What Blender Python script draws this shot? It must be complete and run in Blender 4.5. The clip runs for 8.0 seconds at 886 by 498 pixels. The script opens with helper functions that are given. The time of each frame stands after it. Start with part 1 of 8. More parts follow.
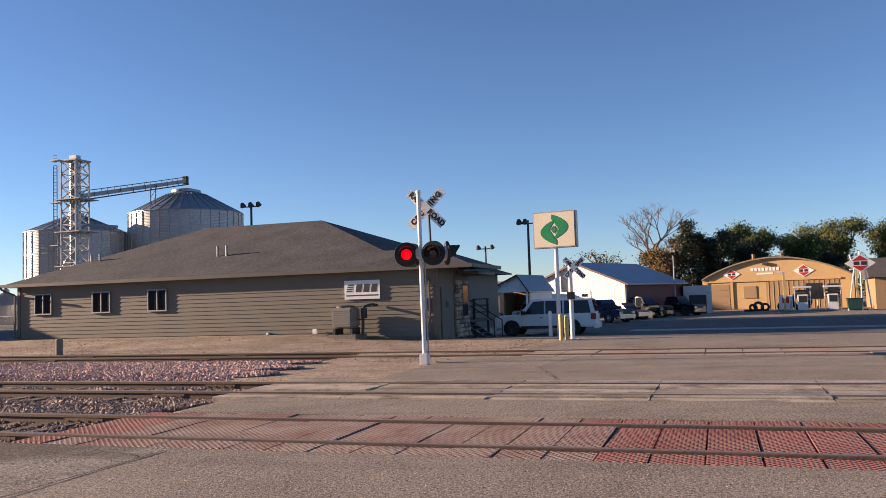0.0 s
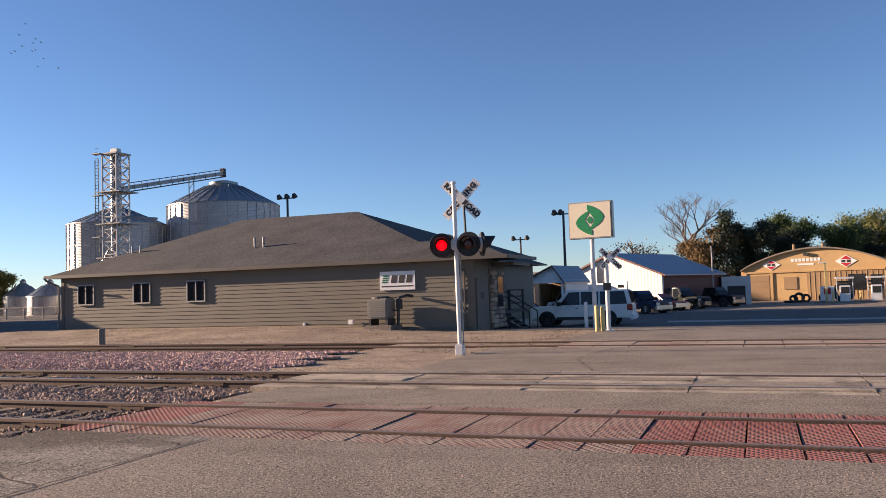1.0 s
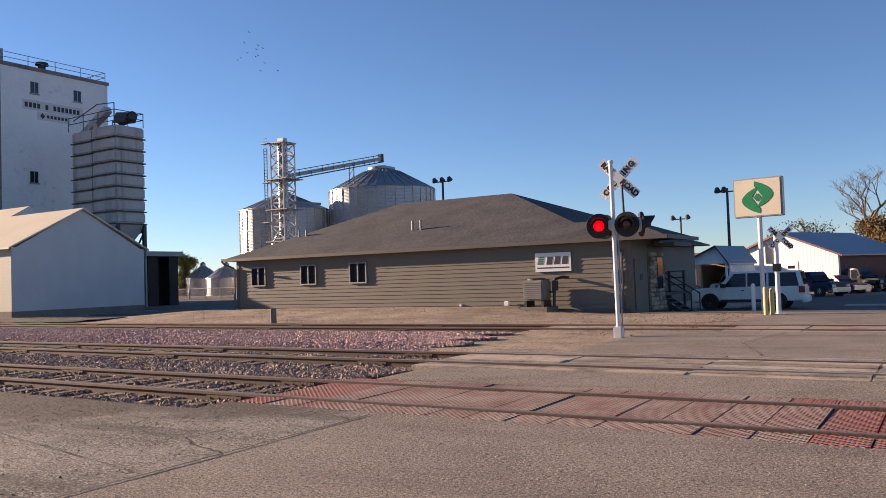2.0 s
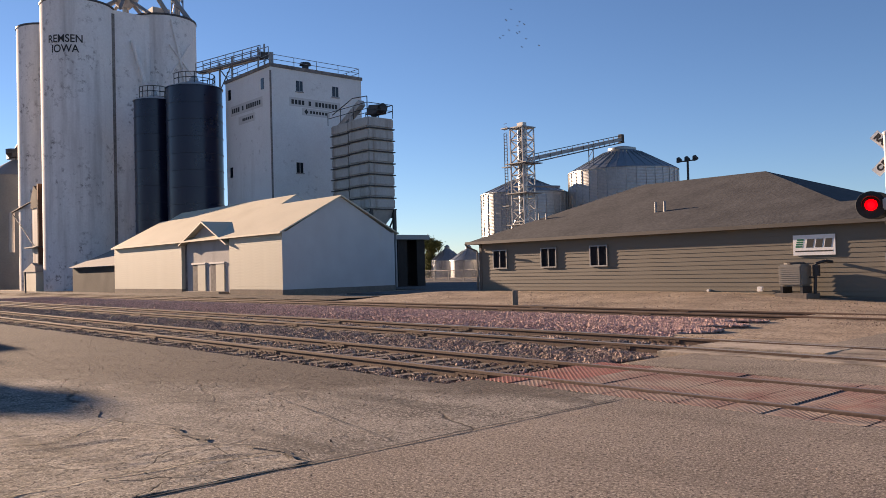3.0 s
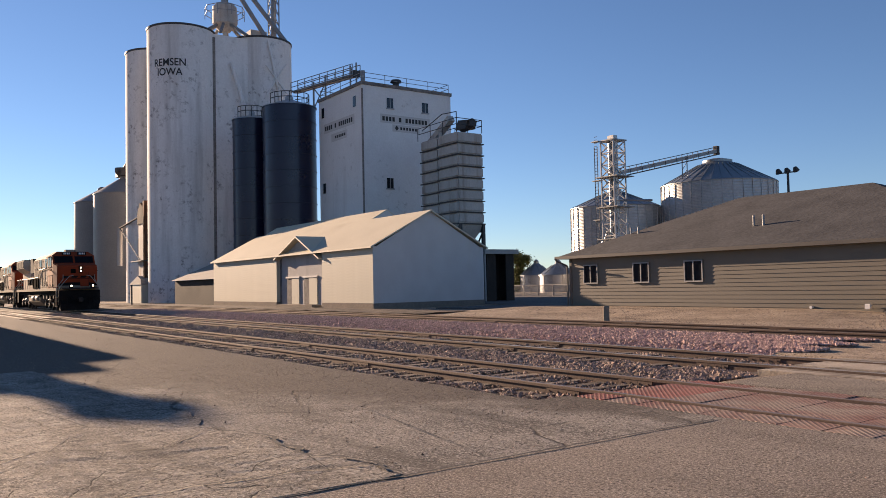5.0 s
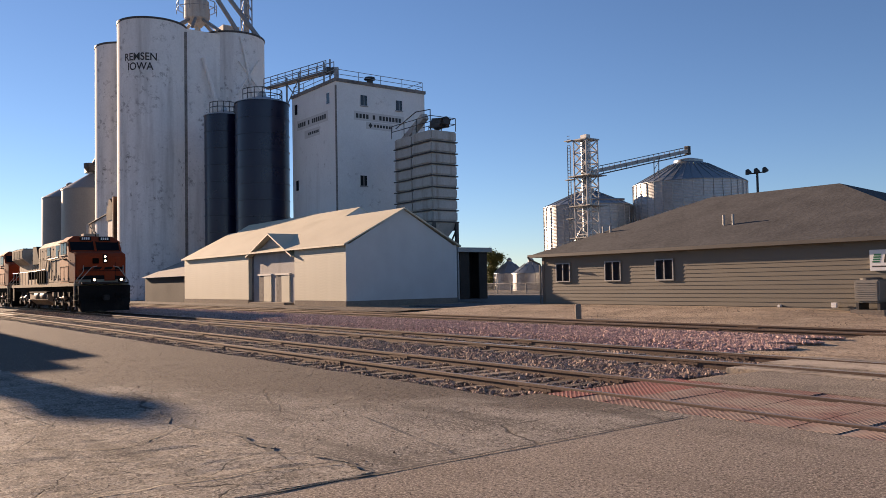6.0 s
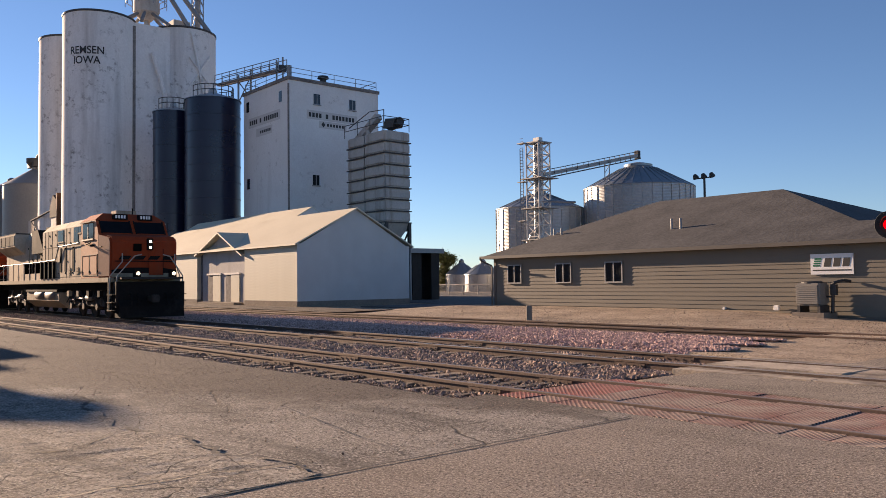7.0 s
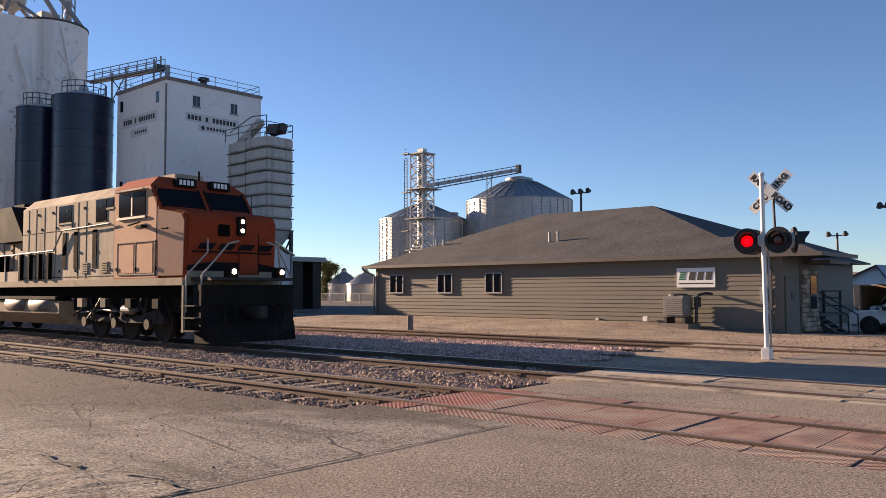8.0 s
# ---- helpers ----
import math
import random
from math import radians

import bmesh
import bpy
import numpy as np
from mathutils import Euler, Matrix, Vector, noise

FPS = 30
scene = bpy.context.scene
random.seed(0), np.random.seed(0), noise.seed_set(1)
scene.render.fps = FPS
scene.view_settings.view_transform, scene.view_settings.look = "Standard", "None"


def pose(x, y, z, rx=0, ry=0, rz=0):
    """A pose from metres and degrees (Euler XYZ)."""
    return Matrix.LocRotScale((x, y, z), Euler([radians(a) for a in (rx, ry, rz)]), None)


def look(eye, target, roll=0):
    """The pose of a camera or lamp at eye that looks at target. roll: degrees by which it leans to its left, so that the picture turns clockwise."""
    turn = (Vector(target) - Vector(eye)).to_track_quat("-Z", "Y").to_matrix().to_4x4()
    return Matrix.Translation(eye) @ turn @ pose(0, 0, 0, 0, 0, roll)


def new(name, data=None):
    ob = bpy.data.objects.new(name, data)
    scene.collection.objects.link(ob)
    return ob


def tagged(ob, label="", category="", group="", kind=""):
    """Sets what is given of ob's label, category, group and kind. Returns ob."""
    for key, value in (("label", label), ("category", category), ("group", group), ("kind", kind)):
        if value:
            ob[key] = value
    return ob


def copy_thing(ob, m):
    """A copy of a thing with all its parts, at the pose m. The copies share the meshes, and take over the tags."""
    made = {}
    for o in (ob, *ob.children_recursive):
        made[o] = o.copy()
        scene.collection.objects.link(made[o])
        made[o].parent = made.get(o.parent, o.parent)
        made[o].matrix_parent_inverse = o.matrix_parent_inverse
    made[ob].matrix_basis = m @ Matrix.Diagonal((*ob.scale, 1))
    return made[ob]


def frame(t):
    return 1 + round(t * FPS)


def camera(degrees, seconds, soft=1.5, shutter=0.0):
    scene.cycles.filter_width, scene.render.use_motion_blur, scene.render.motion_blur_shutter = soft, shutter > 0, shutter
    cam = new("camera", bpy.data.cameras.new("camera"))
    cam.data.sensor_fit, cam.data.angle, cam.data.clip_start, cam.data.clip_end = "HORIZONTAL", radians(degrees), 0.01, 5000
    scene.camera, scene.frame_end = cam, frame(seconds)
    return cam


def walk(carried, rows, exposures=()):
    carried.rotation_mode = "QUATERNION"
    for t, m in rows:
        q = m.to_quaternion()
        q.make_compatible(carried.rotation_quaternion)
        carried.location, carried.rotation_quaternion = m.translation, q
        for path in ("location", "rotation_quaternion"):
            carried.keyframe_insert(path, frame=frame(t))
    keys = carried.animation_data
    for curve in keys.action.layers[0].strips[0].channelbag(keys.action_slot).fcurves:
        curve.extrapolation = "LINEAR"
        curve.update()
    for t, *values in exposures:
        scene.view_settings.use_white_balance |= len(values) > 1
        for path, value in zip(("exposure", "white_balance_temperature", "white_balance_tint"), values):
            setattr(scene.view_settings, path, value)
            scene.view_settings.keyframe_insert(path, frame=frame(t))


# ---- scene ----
# ---------------- camera: one person turning on the spot ----------------
cam = camera(57.2, 8.0, soft=0.65)
EYE, ARM = 1.55, 0.25
# seconds, yaw, pitch, roll
TURNS = [
    (0.0, 0.0, 3.53, 1.88), (0.5, 1.53, 3.48, 1.55), (1.0, 2.45, 2.97, 1.86), (1.2, 3.46, 2.83, 2.1),
    (2.3, 18.54, 1.53, 1.73), (2.5, 22.21, 1.38, 1.66), (3.0, 30.01, 1.33, 1.52), (3.5, 34.88, 1.67, 1.3),
    (4.0, 36.6, 2.18, 1.24), (4.5, 36.62, 2.44, 1.23), (6.0, 34.37, 2.32, 1.09), (6.5, 32.98, 2.28, 0.88),
    (7.0, 31.01, 2.33, 0.71), (7.5, 27.92, 2.56, 0.45), (8.0, 22.76, 2.95, 0.16),
]


def eye_pose(yaw, pitch, roll):
    a = radians(yaw)
    return pose(-ARM * math.sin(a), ARM * (math.cos(a) - 1), EYE, 90 + pitch, roll, yaw)


walk(cam, [(t, eye_pose(y, p, r)) for t, y, p, r in TURNS], [(t, x, k, 18.5) for t, x, k in ((0.0, 1.33, 6150), (1.2, 1.33, 6150), (2.5, 1.34, 6250), (3.5, 1.14, 6420), (6.0, 1.16, 6420), (7.0, 1.27, 6420), (7.5, 1.36, 6420), (8.0, 1.46, 6420))])

# ---------------- world and sun ----------------
TRACK = -18.78                     # the tracks' direction; u runs along them, v away from the road
CU, SU = math.cos(radians(TRACK)), math.sin(radians(TRACK))
SUN_AZ, SUN_EL = 169.8, 13.5       # degrees from +x, degrees up

world = bpy.data.worlds.new("sky")
scene.world = world
world.use_nodes = True
wn = world.node_tree
sky = wn.nodes.new("ShaderNodeTexSky")
sky.sky_type, sky.sun_disc = "NISHITA", False
sky.sun_elevation, sky.sun_rotation = radians(SUN_EL), radians(90 - SUN_AZ)
sky.air_density, sky.dust_density, sky.ozone_density = 0.80, 0.02, 3.3
wn.links.new(sky.outputs[0], wn.nodes["Background"].inputs[0])
wn.nodes["Background"].inputs[1].default_value = 0.058

sun = new("sun", bpy.data.lights.new("sun", "SUN"))
sun.data.energy, sun.data.angle, sun.data.color = 5.0, radians(0.55), (1.0, 0.73, 0.47)
sd = Vector((math.cos(radians(SUN_AZ)) * math.cos(radians(SUN_EL)), math.sin(radians(SUN_AZ)) * math.cos(radians(SUN_EL)), math.sin(radians(SUN_EL))))
sun.matrix_basis = look(sd * 300, (0, 0, 0))


# ---------------- helpers for building ----------------
def at(u, v, z=0.0, turn=0.0):
    """A pose at the place u, v of the tracks' frame."""
    return pose(CU * u - SU * v, SU * u + CU * v, z, 0, 0, TRACK + turn)


def mesh_of(bm, name):
    me = bpy.data.meshes.new(name)
    bm.to_mesh(me)
    bm.free()
    return me


def part(name, bm, material, parent=None, label="", m=None, smooth=False, bevel=0.0):
    if bevel:
        bmesh.ops.bevel(bm, geom=bm.edges[:], offset=bevel, segments=2, affect="EDGES", clamp_overlap=True)
    bmesh.ops.recalc_face_normals(bm, faces=bm.faces[:])
    ob = new(name, mesh_of(bm, name))
    ob.data.materials.append(material)
    if smooth:
        ob.data.polygons.foreach_set("use_smooth", [True] * len(ob.data.polygons))
        ob.data.set_sharp_from_angle(angle=radians(35))
    if parent is not None:
        ob.parent = parent
    if m is not None:
        ob.matrix_basis = m
    if label:
        ob["label"] = label
    return ob


def thing(name, m, label, category, group="", kind=""):
    ob = new(name)
    ob.empty_display_size = 0.3
    ob.matrix_basis = m
    return tagged(ob, label, category, group, kind)


def solid(name, bm, material, m, label, category, group="", kind="", **kw):
    return tagged(part(name, bm, material, None, "", m, **kw), label, category, group, kind)


def bx(bm, x0, x1, y0, y1, z0, z1, m=None):
    vs = [bm.verts.new((x, y, z)) for x in (x0, x1) for y in (y0, y1) for z in (z0, z1)]
    if m is not None:
        for v in vs:
            v.co = m @ v.co
    for f in ((0, 1, 3, 2), (4, 6, 7, 5), (0, 4, 5, 1), (2, 3, 7, 6), (0, 2, 6, 4), (1, 5, 7, 3)):
        bm.faces.new([vs[i] for i in f])
    return bm


def box(x0, x1, y0, y1, z0, z1):
    return bx(bmesh.new(), x0, x1, y0, y1, z0, z1)


def prism(bm, pts, a, b, axis="y"):
    """A flat outline pushed from a to b along an axis."""
    def place(p, d):
        return {"y": (p[0], d, p[1]), "x": (d, p[0], p[1]), "z": (p[0], p[1], d)}[axis]
    lo = [bm.verts.new(place(p, a)) for p in pts]
    hi = [bm.verts.new(place(p, b)) for p in pts]
    n = len(pts)
    bm.faces.new(lo)
    bm.faces.new(hi[::-1])
    for i in range(n):
        bm.faces.new((lo[i], lo[(i + 1) % n], hi[(i + 1) % n], hi[i]))
    return bm


def tube(bm, p, q, r, n=8, r2=None):
    p, q = Vector(p), Vector(q)
    turn = (q - p).to_track_quat("Z", "Y").to_matrix()
    r2 = r if r2 is None else r2
    rings = []
    for c, rad in ((p, r), (q, r2)):
        rings.append([bm.verts.new(c + turn @ Vector((math.cos(2 * math.pi * i / n) * rad, math.sin(2 * math.pi * i / n) * rad, 0))) for i in range(n)])
    for i in range(n):
        bm.faces.new((rings[0][i], rings[0][(i + 1) % n], rings[1][(i + 1) % n], rings[1][i]))
    bm.faces.new(rings[0][::-1])
    bm.faces.new(rings[1])
    return bm


def path_tube(bm, pts, r, n=6):
    for a, b in zip(pts, pts[1:]):
        tube(bm, a, b, r, n)
    return bm


def lathe(bm, prof, n=32, m=None):
    """A profile of (radius, z) turned round z; radius 0 closes it."""
    rings = []
    for r, z in prof:
        if r < 1e-6:
            rings.append([bm.verts.new((0, 0, z))])
        else:
            rings.append([bm.verts.new((r * math.cos(2 * math.pi * i / n), r * math.sin(2 * math.pi * i / n), z)) for i in range(n)])
    for a, b in zip(rings, rings[1:]):
        for i in range(n):
            j = (i + 1) % n
            if len(a) == 1 and len(b) > 1:
                bm.faces.new((a[0], b[i], b[j]))
            elif len(b) == 1 and len(a) > 1:
                bm.faces.new((a[i], a[j], b[0]))
            elif len(a) > 1:
                bm.faces.new((a[i], a[j], b[j], b[i]))
    if m is not None:
        for ring in rings:
            for v in ring:
                v.co = m @ v.co
    return bm


def smooth01(a, b, x):
    t = min(1.0, max(0.0, (x - a) / (b - a)))
    return t * t * (3 - 2 * t)


# ---------------- materials ----------------
def shade(name, c1, c2, rough=0.8, metal=0.0, s1=0.6, s2=14.0, bump=0.15, grime=None, g_scale=0.35, g_lo=0.55, g_hi=0.75, streak=False, space="Object", piece=0.0, spec=0.5, r_var=0.12):
    """Two colours mixed at two scales, optional grime in patches or upright streaks, fine relief."""
    mt = bpy.data.materials.new(name)
    mt.use_nodes = True
    nt = mt.node_tree
    N, L = nt.nodes, nt.links
    bs = N["Principled BSDF"]
    co = N.new("ShaderNodeTexCoord") if space == "Object" else N.new("ShaderNodeNewGeometry")
    src = co.outputs["Object"] if space == "Object" else co.outputs["Position"]

    def nz(scale, detail=5.0, vec=src, ro=0.55):
        n = N.new("ShaderNodeTexNoise")
        n.inputs["Scale"].default_value, n.inputs["Detail"].default_value, n.inputs["Roughness"].default_value = scale, detail, ro
        L.new(vec, n.inputs["Vector"])
        return n.outputs["Fac"]

    def ramp(fac, lo, hi):
        r = N.new("ShaderNodeMapRange")
        r.inputs["From Min"].default_value, r.inputs["From Max"].default_value = lo, hi
        L.new(fac, r.inputs["Value"])
        return r.outputs["Result"]

    def mix(fac, a, b):
        m = N.new("ShaderNodeMix")
        m.data_type = "RGBA"
        for sock, val in ((m.inputs["Factor"], fac), (m.inputs[6], a), (m.inputs[7], b)):
            if isinstance(val, (tuple, float, int)):
                sock.default_value = (*val, 1) if isinstance(val, tuple) else val
            else:
                L.new(val, sock)
        return m.outputs[2]

    big, fine = nz(s1), nz(s2, 4.0)
    both = N.new("ShaderNodeMath")
    both.operation = "MULTIPLY_ADD"
    L.new(fine, both.inputs[0])
    both.inputs[1].default_value = 0.6
    sc = N.new("ShaderNodeMath")
    sc.operation = "MULTIPLY"
    L.new(big, sc.inputs[0])
    sc.inputs[1].default_value = 0.6
    L.new(sc.outputs[0], both.inputs[2])
    fac = both.outputs[0]
    if piece:
        oi = N.new("ShaderNodeObjectInfo")
        ad = N.new("ShaderNodeMath")
        ad.operation = "MULTIPLY_ADD"
        L.new(oi.outputs["Random"], ad.inputs[0])
        ad.inputs[1].default_value = piece
        L.new(fac, ad.inputs[2])
        sb = N.new("ShaderNodeMath")
        sb.operation = "SUBTRACT"
        L.new(ad.outputs[0], sb.inputs[0])
        sb.inputs[1].default_value = piece / 2
        fac = sb.outputs[0]
    col = mix(ramp(fac, 0.38, 0.82), c1, c2)
    if grime:
        vec = src
        if streak:
            mp = N.new("ShaderNodeMapping")
            mp.inputs["Scale"].default_value = (1, 1, 0.09)
            L.new(src, mp.inputs["Vector"])
            vec = mp.outputs[0]
        col = mix(ramp(nz(g_scale, 8.0, vec, 0.65), g_lo, g_hi), col, grime)
    L.new(col, bs.inputs["Base Color"])
    rr = N.new("ShaderNodeMapRange")
    rr.inputs["To Min"].default_value, rr.inputs["To Max"].default_value = max(0.03, rough - r_var), min(1, rough + r_var)
    L.new(big, rr.inputs["Value"])
    L.new(rr.outputs[0], bs.inputs["Roughness"])
    bs.inputs["Metallic"].default_value = metal
    bs.inputs["Specular IOR Level"].default_value = spec
    if bump:
        bp = N.new("ShaderNodeBump")
        bp.inputs["Strength"].default_value, bp.inputs["Distance"].default_value = min(1.0, bump * 3), 0.02
        L.new(fine, bp.inputs["Height"])
        L.new(bp.outputs[0], bs.inputs["Normal"])
    return mt


def glow(name, colour, strength):
    mt = bpy.data.materials.new(name)
    mt.use_nodes = True
    bs = mt.node_tree.nodes["Principled BSDF"]
    bs.inputs["Base Color"].default_value = (*colour, 1)
    bs.inputs["Emission Color"].default_value = (*colour, 1)
    bs.inputs["Emission Strength"].default_value = strength
    return mt


def ribbed(mt, count_scale, axis, depth=0.6):
    """Adds upright corrugation relief of a given pitch to a material."""
    nt = mt.node_tree
    bs = nt.nodes["Principled BSDF"]
    wv = nt.nodes.new("ShaderNodeTexWave")
    wv.bands_direction = axis
    wv.inputs["Scale"].default_value = count_scale
    tc = nt.nodes.new("ShaderNodeTexCoord")
    nt.links.new(tc.outputs["Object"], wv.inputs["Vector"])
    bp = nt.nodes.new("ShaderNodeBump")
    bp.inputs["Strength"].default_value, bp.inputs["Distance"].default_value = depth, 0.05
    nt.links.new(wv.outputs["Fac"], bp.inputs["Height"])
    nt.links.new(bp.outputs[0], bs.inputs["Normal"])
    return mt


def paving(name, dark, mid, light, scale=0.9, speck=70.0, veins=0.0, gravel=None, rough=0.93, bump=0.5, streaks=0.0):
    """Worn ground: cloudy patches over several scales, fine specks, fractal relief, optional hairline
    cracks, and optional loose gravel beyond a ragged line across the tracks' frame."""
    mt = bpy.data.materials.new(name)
    mt.use_nodes = True
    nt = mt.node_tree
    N, L = nt.nodes, nt.links
    bs = N["Principled BSDF"]
    pos = N.new("ShaderNodeNewGeometry").outputs["Position"]

    def nz(sc, det, ro, vec=pos):
        n = N.new("ShaderNodeTexNoise")
        n.inputs["Scale"].default_value, n.inputs["Detail"].default_value, n.inputs["Roughness"].default_value = sc, det, ro
        L.new(vec, n.inputs["Vector"])
        return n.outputs["Fac"]

    def span(fac, lo, hi, a=0.0, b=1.0):
        r = N.new("ShaderNodeMapRange")
        r.inputs["From Min"].default_value, r.inputs["From Max"].default_value = lo, hi
        r.inputs["To Min"].default_value, r.inputs["To Max"].default_value = a, b
        L.new(fac, r.inputs["Value"])
        return r.outputs["Result"]

    def mix(fac, a, b):
        m = N.new("ShaderNodeMix")
        m.data_type = "RGBA"
        L.new(fac, m.inputs["Factor"])
        for sock, val in ((m.inputs[6], a), (m.inputs[7], b)):
            if isinstance(val, tuple):
                sock.default_value = (*val, 1)
            else:
                L.new(val, sock)
        return m.outputs[2]

    def calc(op, a, b):
        m = N.new("ShaderNodeMath")
        m.operation = op
        for sock, val in zip(m.inputs, (a, b)):
            if isinstance(val, (int, float)):
                sock.default_value = val
            else:
                L.new(val, sock)
        return m.outputs[0]

    cloud = nz(scale, 12.0, 0.68)
    specks = nz(speck, 3.0, 0.7)
    col = mix(span(cloud, 0.36, 0.64), dark, mid)
    col = mix(span(specks, 0.50, 0.60), col, light)
    pits = nz(speck * 0.6, 4.0, 0.75)
    col = mix(span(pits, 0.53, 0.60), col, tuple(c * 0.5 for c in dark))
    if streaks:      # dirt dragged along by wheels, drawn out in the tracks' direction
        mp = N.new("ShaderNodeMapping")
        mp.vector_type = "TEXTURE"
        mp.inputs["Rotation"].default_value = (0, 0, radians(TRACK + 6))
        mp.inputs["Scale"].default_value = (5.0, 0.8, 1.0)
        L.new(pos, mp.inputs["Vector"])
        col = mix(calc("MULTIPLY", span(nz(1.0, 9.0, 0.7, mp.outputs[0]), 0.5, 0.68), streaks), col, tuple(c * 0.6 for c in dark))
    height = calc("ADD", calc("MULTIPLY", nz(scale * 5, 14.0, 0.75), 1.0), calc("MULTIPLY", calc("SUBTRACT", specks, pits), 0.45))
    if veins:
        warp = N.new("ShaderNodeMixRGB")
        warp.blend_type = "ADD"
        warp.inputs[0].default_value = 0.35
        L.new(pos, warp.inputs[1])
        cn = N.new("ShaderNodeTexNoise")
        cn.inputs["Scale"].default_value, cn.inputs["Detail"].default_value = 1.7, 6.0
        L.new(pos, cn.inputs["Vector"])
        L.new(cn.outputs["Color"], warp.inputs[2])
        vo = N.new("ShaderNodeTexVoronoi")
        vo.feature = "DISTANCE_TO_EDGE"
        vo.inputs["Scale"].default_value = veins
        L.new(warp.outputs[0], vo.inputs["Vector"])
        line = span(vo.outputs["Distance"], 0.002, 0.012, 1.0, 0.0)
        here = calc("MULTIPLY", line, span(nz(0.45, 4.0, 0.6), 0.46, 0.56))
        col = mix(here, col, (0.05, 0.042, 0.034))
        height = calc("SUBTRACT", height, calc("MULTIPLY", here, 0.6))
    if gravel:
        sx = N.new("ShaderNodeSeparateXYZ")
        L.new(pos, sx.inputs[0])
        u = calc("ADD", calc("MULTIPLY", sx.outputs[0], CU), calc("MULTIPLY", sx.outputs[1], SU))
        v = calc("ADD", calc("MULTIPLY", sx.outputs[0], -SU), calc("MULTIPLY", sx.outputs[1], CU))
        side = calc("SUBTRACT", v, calc("ADD", calc("MULTIPLY", u, gravel[0]), gravel[1]))
        side = calc("ADD", side, calc("MULTIPLY", calc("SUBTRACT", nz(0.9, 8.0, 0.65), 0.5), 5.0))
        loose = mix(span(nz(20.0, 6.0, 0.8), 0.42, 0.60), (0.045, 0.037, 0.030), (0.18, 0.151, 0.122))
        col = mix(span(side, -0.7, 0.7), col, loose)
    L.new(col, bs.inputs["Base Color"])
    bs.inputs["Roughness"].default_value = rough
    bs.inputs["Specular IOR Level"].default_value = 0.3
    bp = N.new("ShaderNodeBump")
    bp.inputs["Strength"].default_value, bp.inputs["Distance"].default_value = bump, 0.05
    L.new(height, bp.inputs["Height"])
    L.new(bp.outputs[0], bs.inputs["Normal"])
    return mt


DIRT = paving("dirt", (0.19, 0.14, 0.095), (0.44, 0.345, 0.245), (0.54, 0.44, 0.325), 0.55, 26.0, streaks=0.5)
ASPHALT = paving("asphalt", (0.155, 0.125, 0.10), (0.255, 0.215, 0.175), (0.47, 0.41, 0.335), 0.5, 48.0, 0.0, streaks=0.3)
CONCRETE = paving("old_concrete", (0.10, 0.087, 0.072), (0.305, 0.274, 0.232), (0.46, 0.42, 0.365), 0.75, 40.0, 0.55, (0.5625, 11.0), streaks=0.85)
DUSTY_ROAD = paving("dusty_asphalt", (0.16, 0.131, 0.10), (0.295, 0.248, 0.195), (0.46, 0.40, 0.32), 0.6, 40.0, streaks=0.45)
RUBBLE = paving("broken_concrete", (0.12, 0.104, 0.086), (0.38, 0.342, 0.29), (0.52, 0.475, 0.41), 1.5, 44.0, 1.5, bump=0.9, streaks=0.7)
PINK_FINES = shade("pink_fines", (0.10, 0.06, 0.05), (0.24, 0.155, 0.125), 0.95, s1=0.8, s2=18, bump=0.5, space="Position")
PEBBLE = shade("tan_pebbles", (0.14, 0.108, 0.078), (0.36, 0.295, 0.22), 0.9, s1=3, s2=11, bump=0.1, space="Position")
PALE_CONCRETE = paving("sunlit_gutter_concrete", (0.30, 0.28, 0.25), (0.46, 0.43, 0.39), (0.58, 0.55, 0.50), 0.6, 36.0)
# Darkened to hold the office's shadow on the lot; street and yard share it.
LOT = paving("lot_asphalt", (0.085, 0.08, 0.074), (0.15, 0.14, 0.128), (0.22, 0.205, 0.185), 0.35, 30.0)
BALLAST = shade("ballast_fines", (0.03, 0.021, 0.017), (0.085, 0.06, 0.045), 0.95, s1=0.8, s2=16, bump=0.4, space="Position")
STONE = shade("ballast_stone", (0.14, 0.092, 0.068), (0.42, 0.305, 0.235), 0.85, s1=3, s2=11, bump=0.1, space="Position")
RAIL = shade("rusty_rail", (0.075, 0.048, 0.036), (0.15, 0.10, 0.075), 0.75, 0.3, s1=1, s2=25, bump=0.1)
RUSTY_HEAD = shade("rusty_rail_head", (0.20, 0.15, 0.115), (0.32, 0.25, 0.20), 0.45, 0.5, s1=1, s2=20, bump=0.05)
SHINE = shade("worn_rail_head", (0.42, 0.36, 0.31), (0.60, 0.54, 0.47), 0.32, 0.8, s1=1, s2=20, bump=0.03)
TIE = shade("weathered_tie", (0.075, 0.055, 0.042), (0.20, 0.16, 0.125), 0.95, s1=1.5, s2=18, bump=0.3, space="Position", piece=0.5)
TIMBER = shade("crossing_timber", (0.22, 0.18, 0.135), (0.47, 0.395, 0.305), 0.93, s1=1.2, s2=22, bump=0.3, space="Position", piece=0.35, grime=(0.13, 0.108, 0.085), g_scale=1.4, g_lo=0.5, g_hi=0.66)
SIDING = shade("taupe_siding", (0.142, 0.126, 0.099), (0.178, 0.158, 0.125), 0.7, s1=0.5, s2=30, bump=0.05, space="Position")
TRIM_D = shade("dark_taupe_trim", (0.12, 0.10, 0.08), (0.145, 0.122, 0.098), 0.65, s1=0.5, s2=30, bump=0.04)
GUTTER = shade("taupe_gutter", (0.088, 0.077, 0.064), (0.112, 0.099, 0.083), 0.5, s1=0.5, s2=30, bump=0.02)
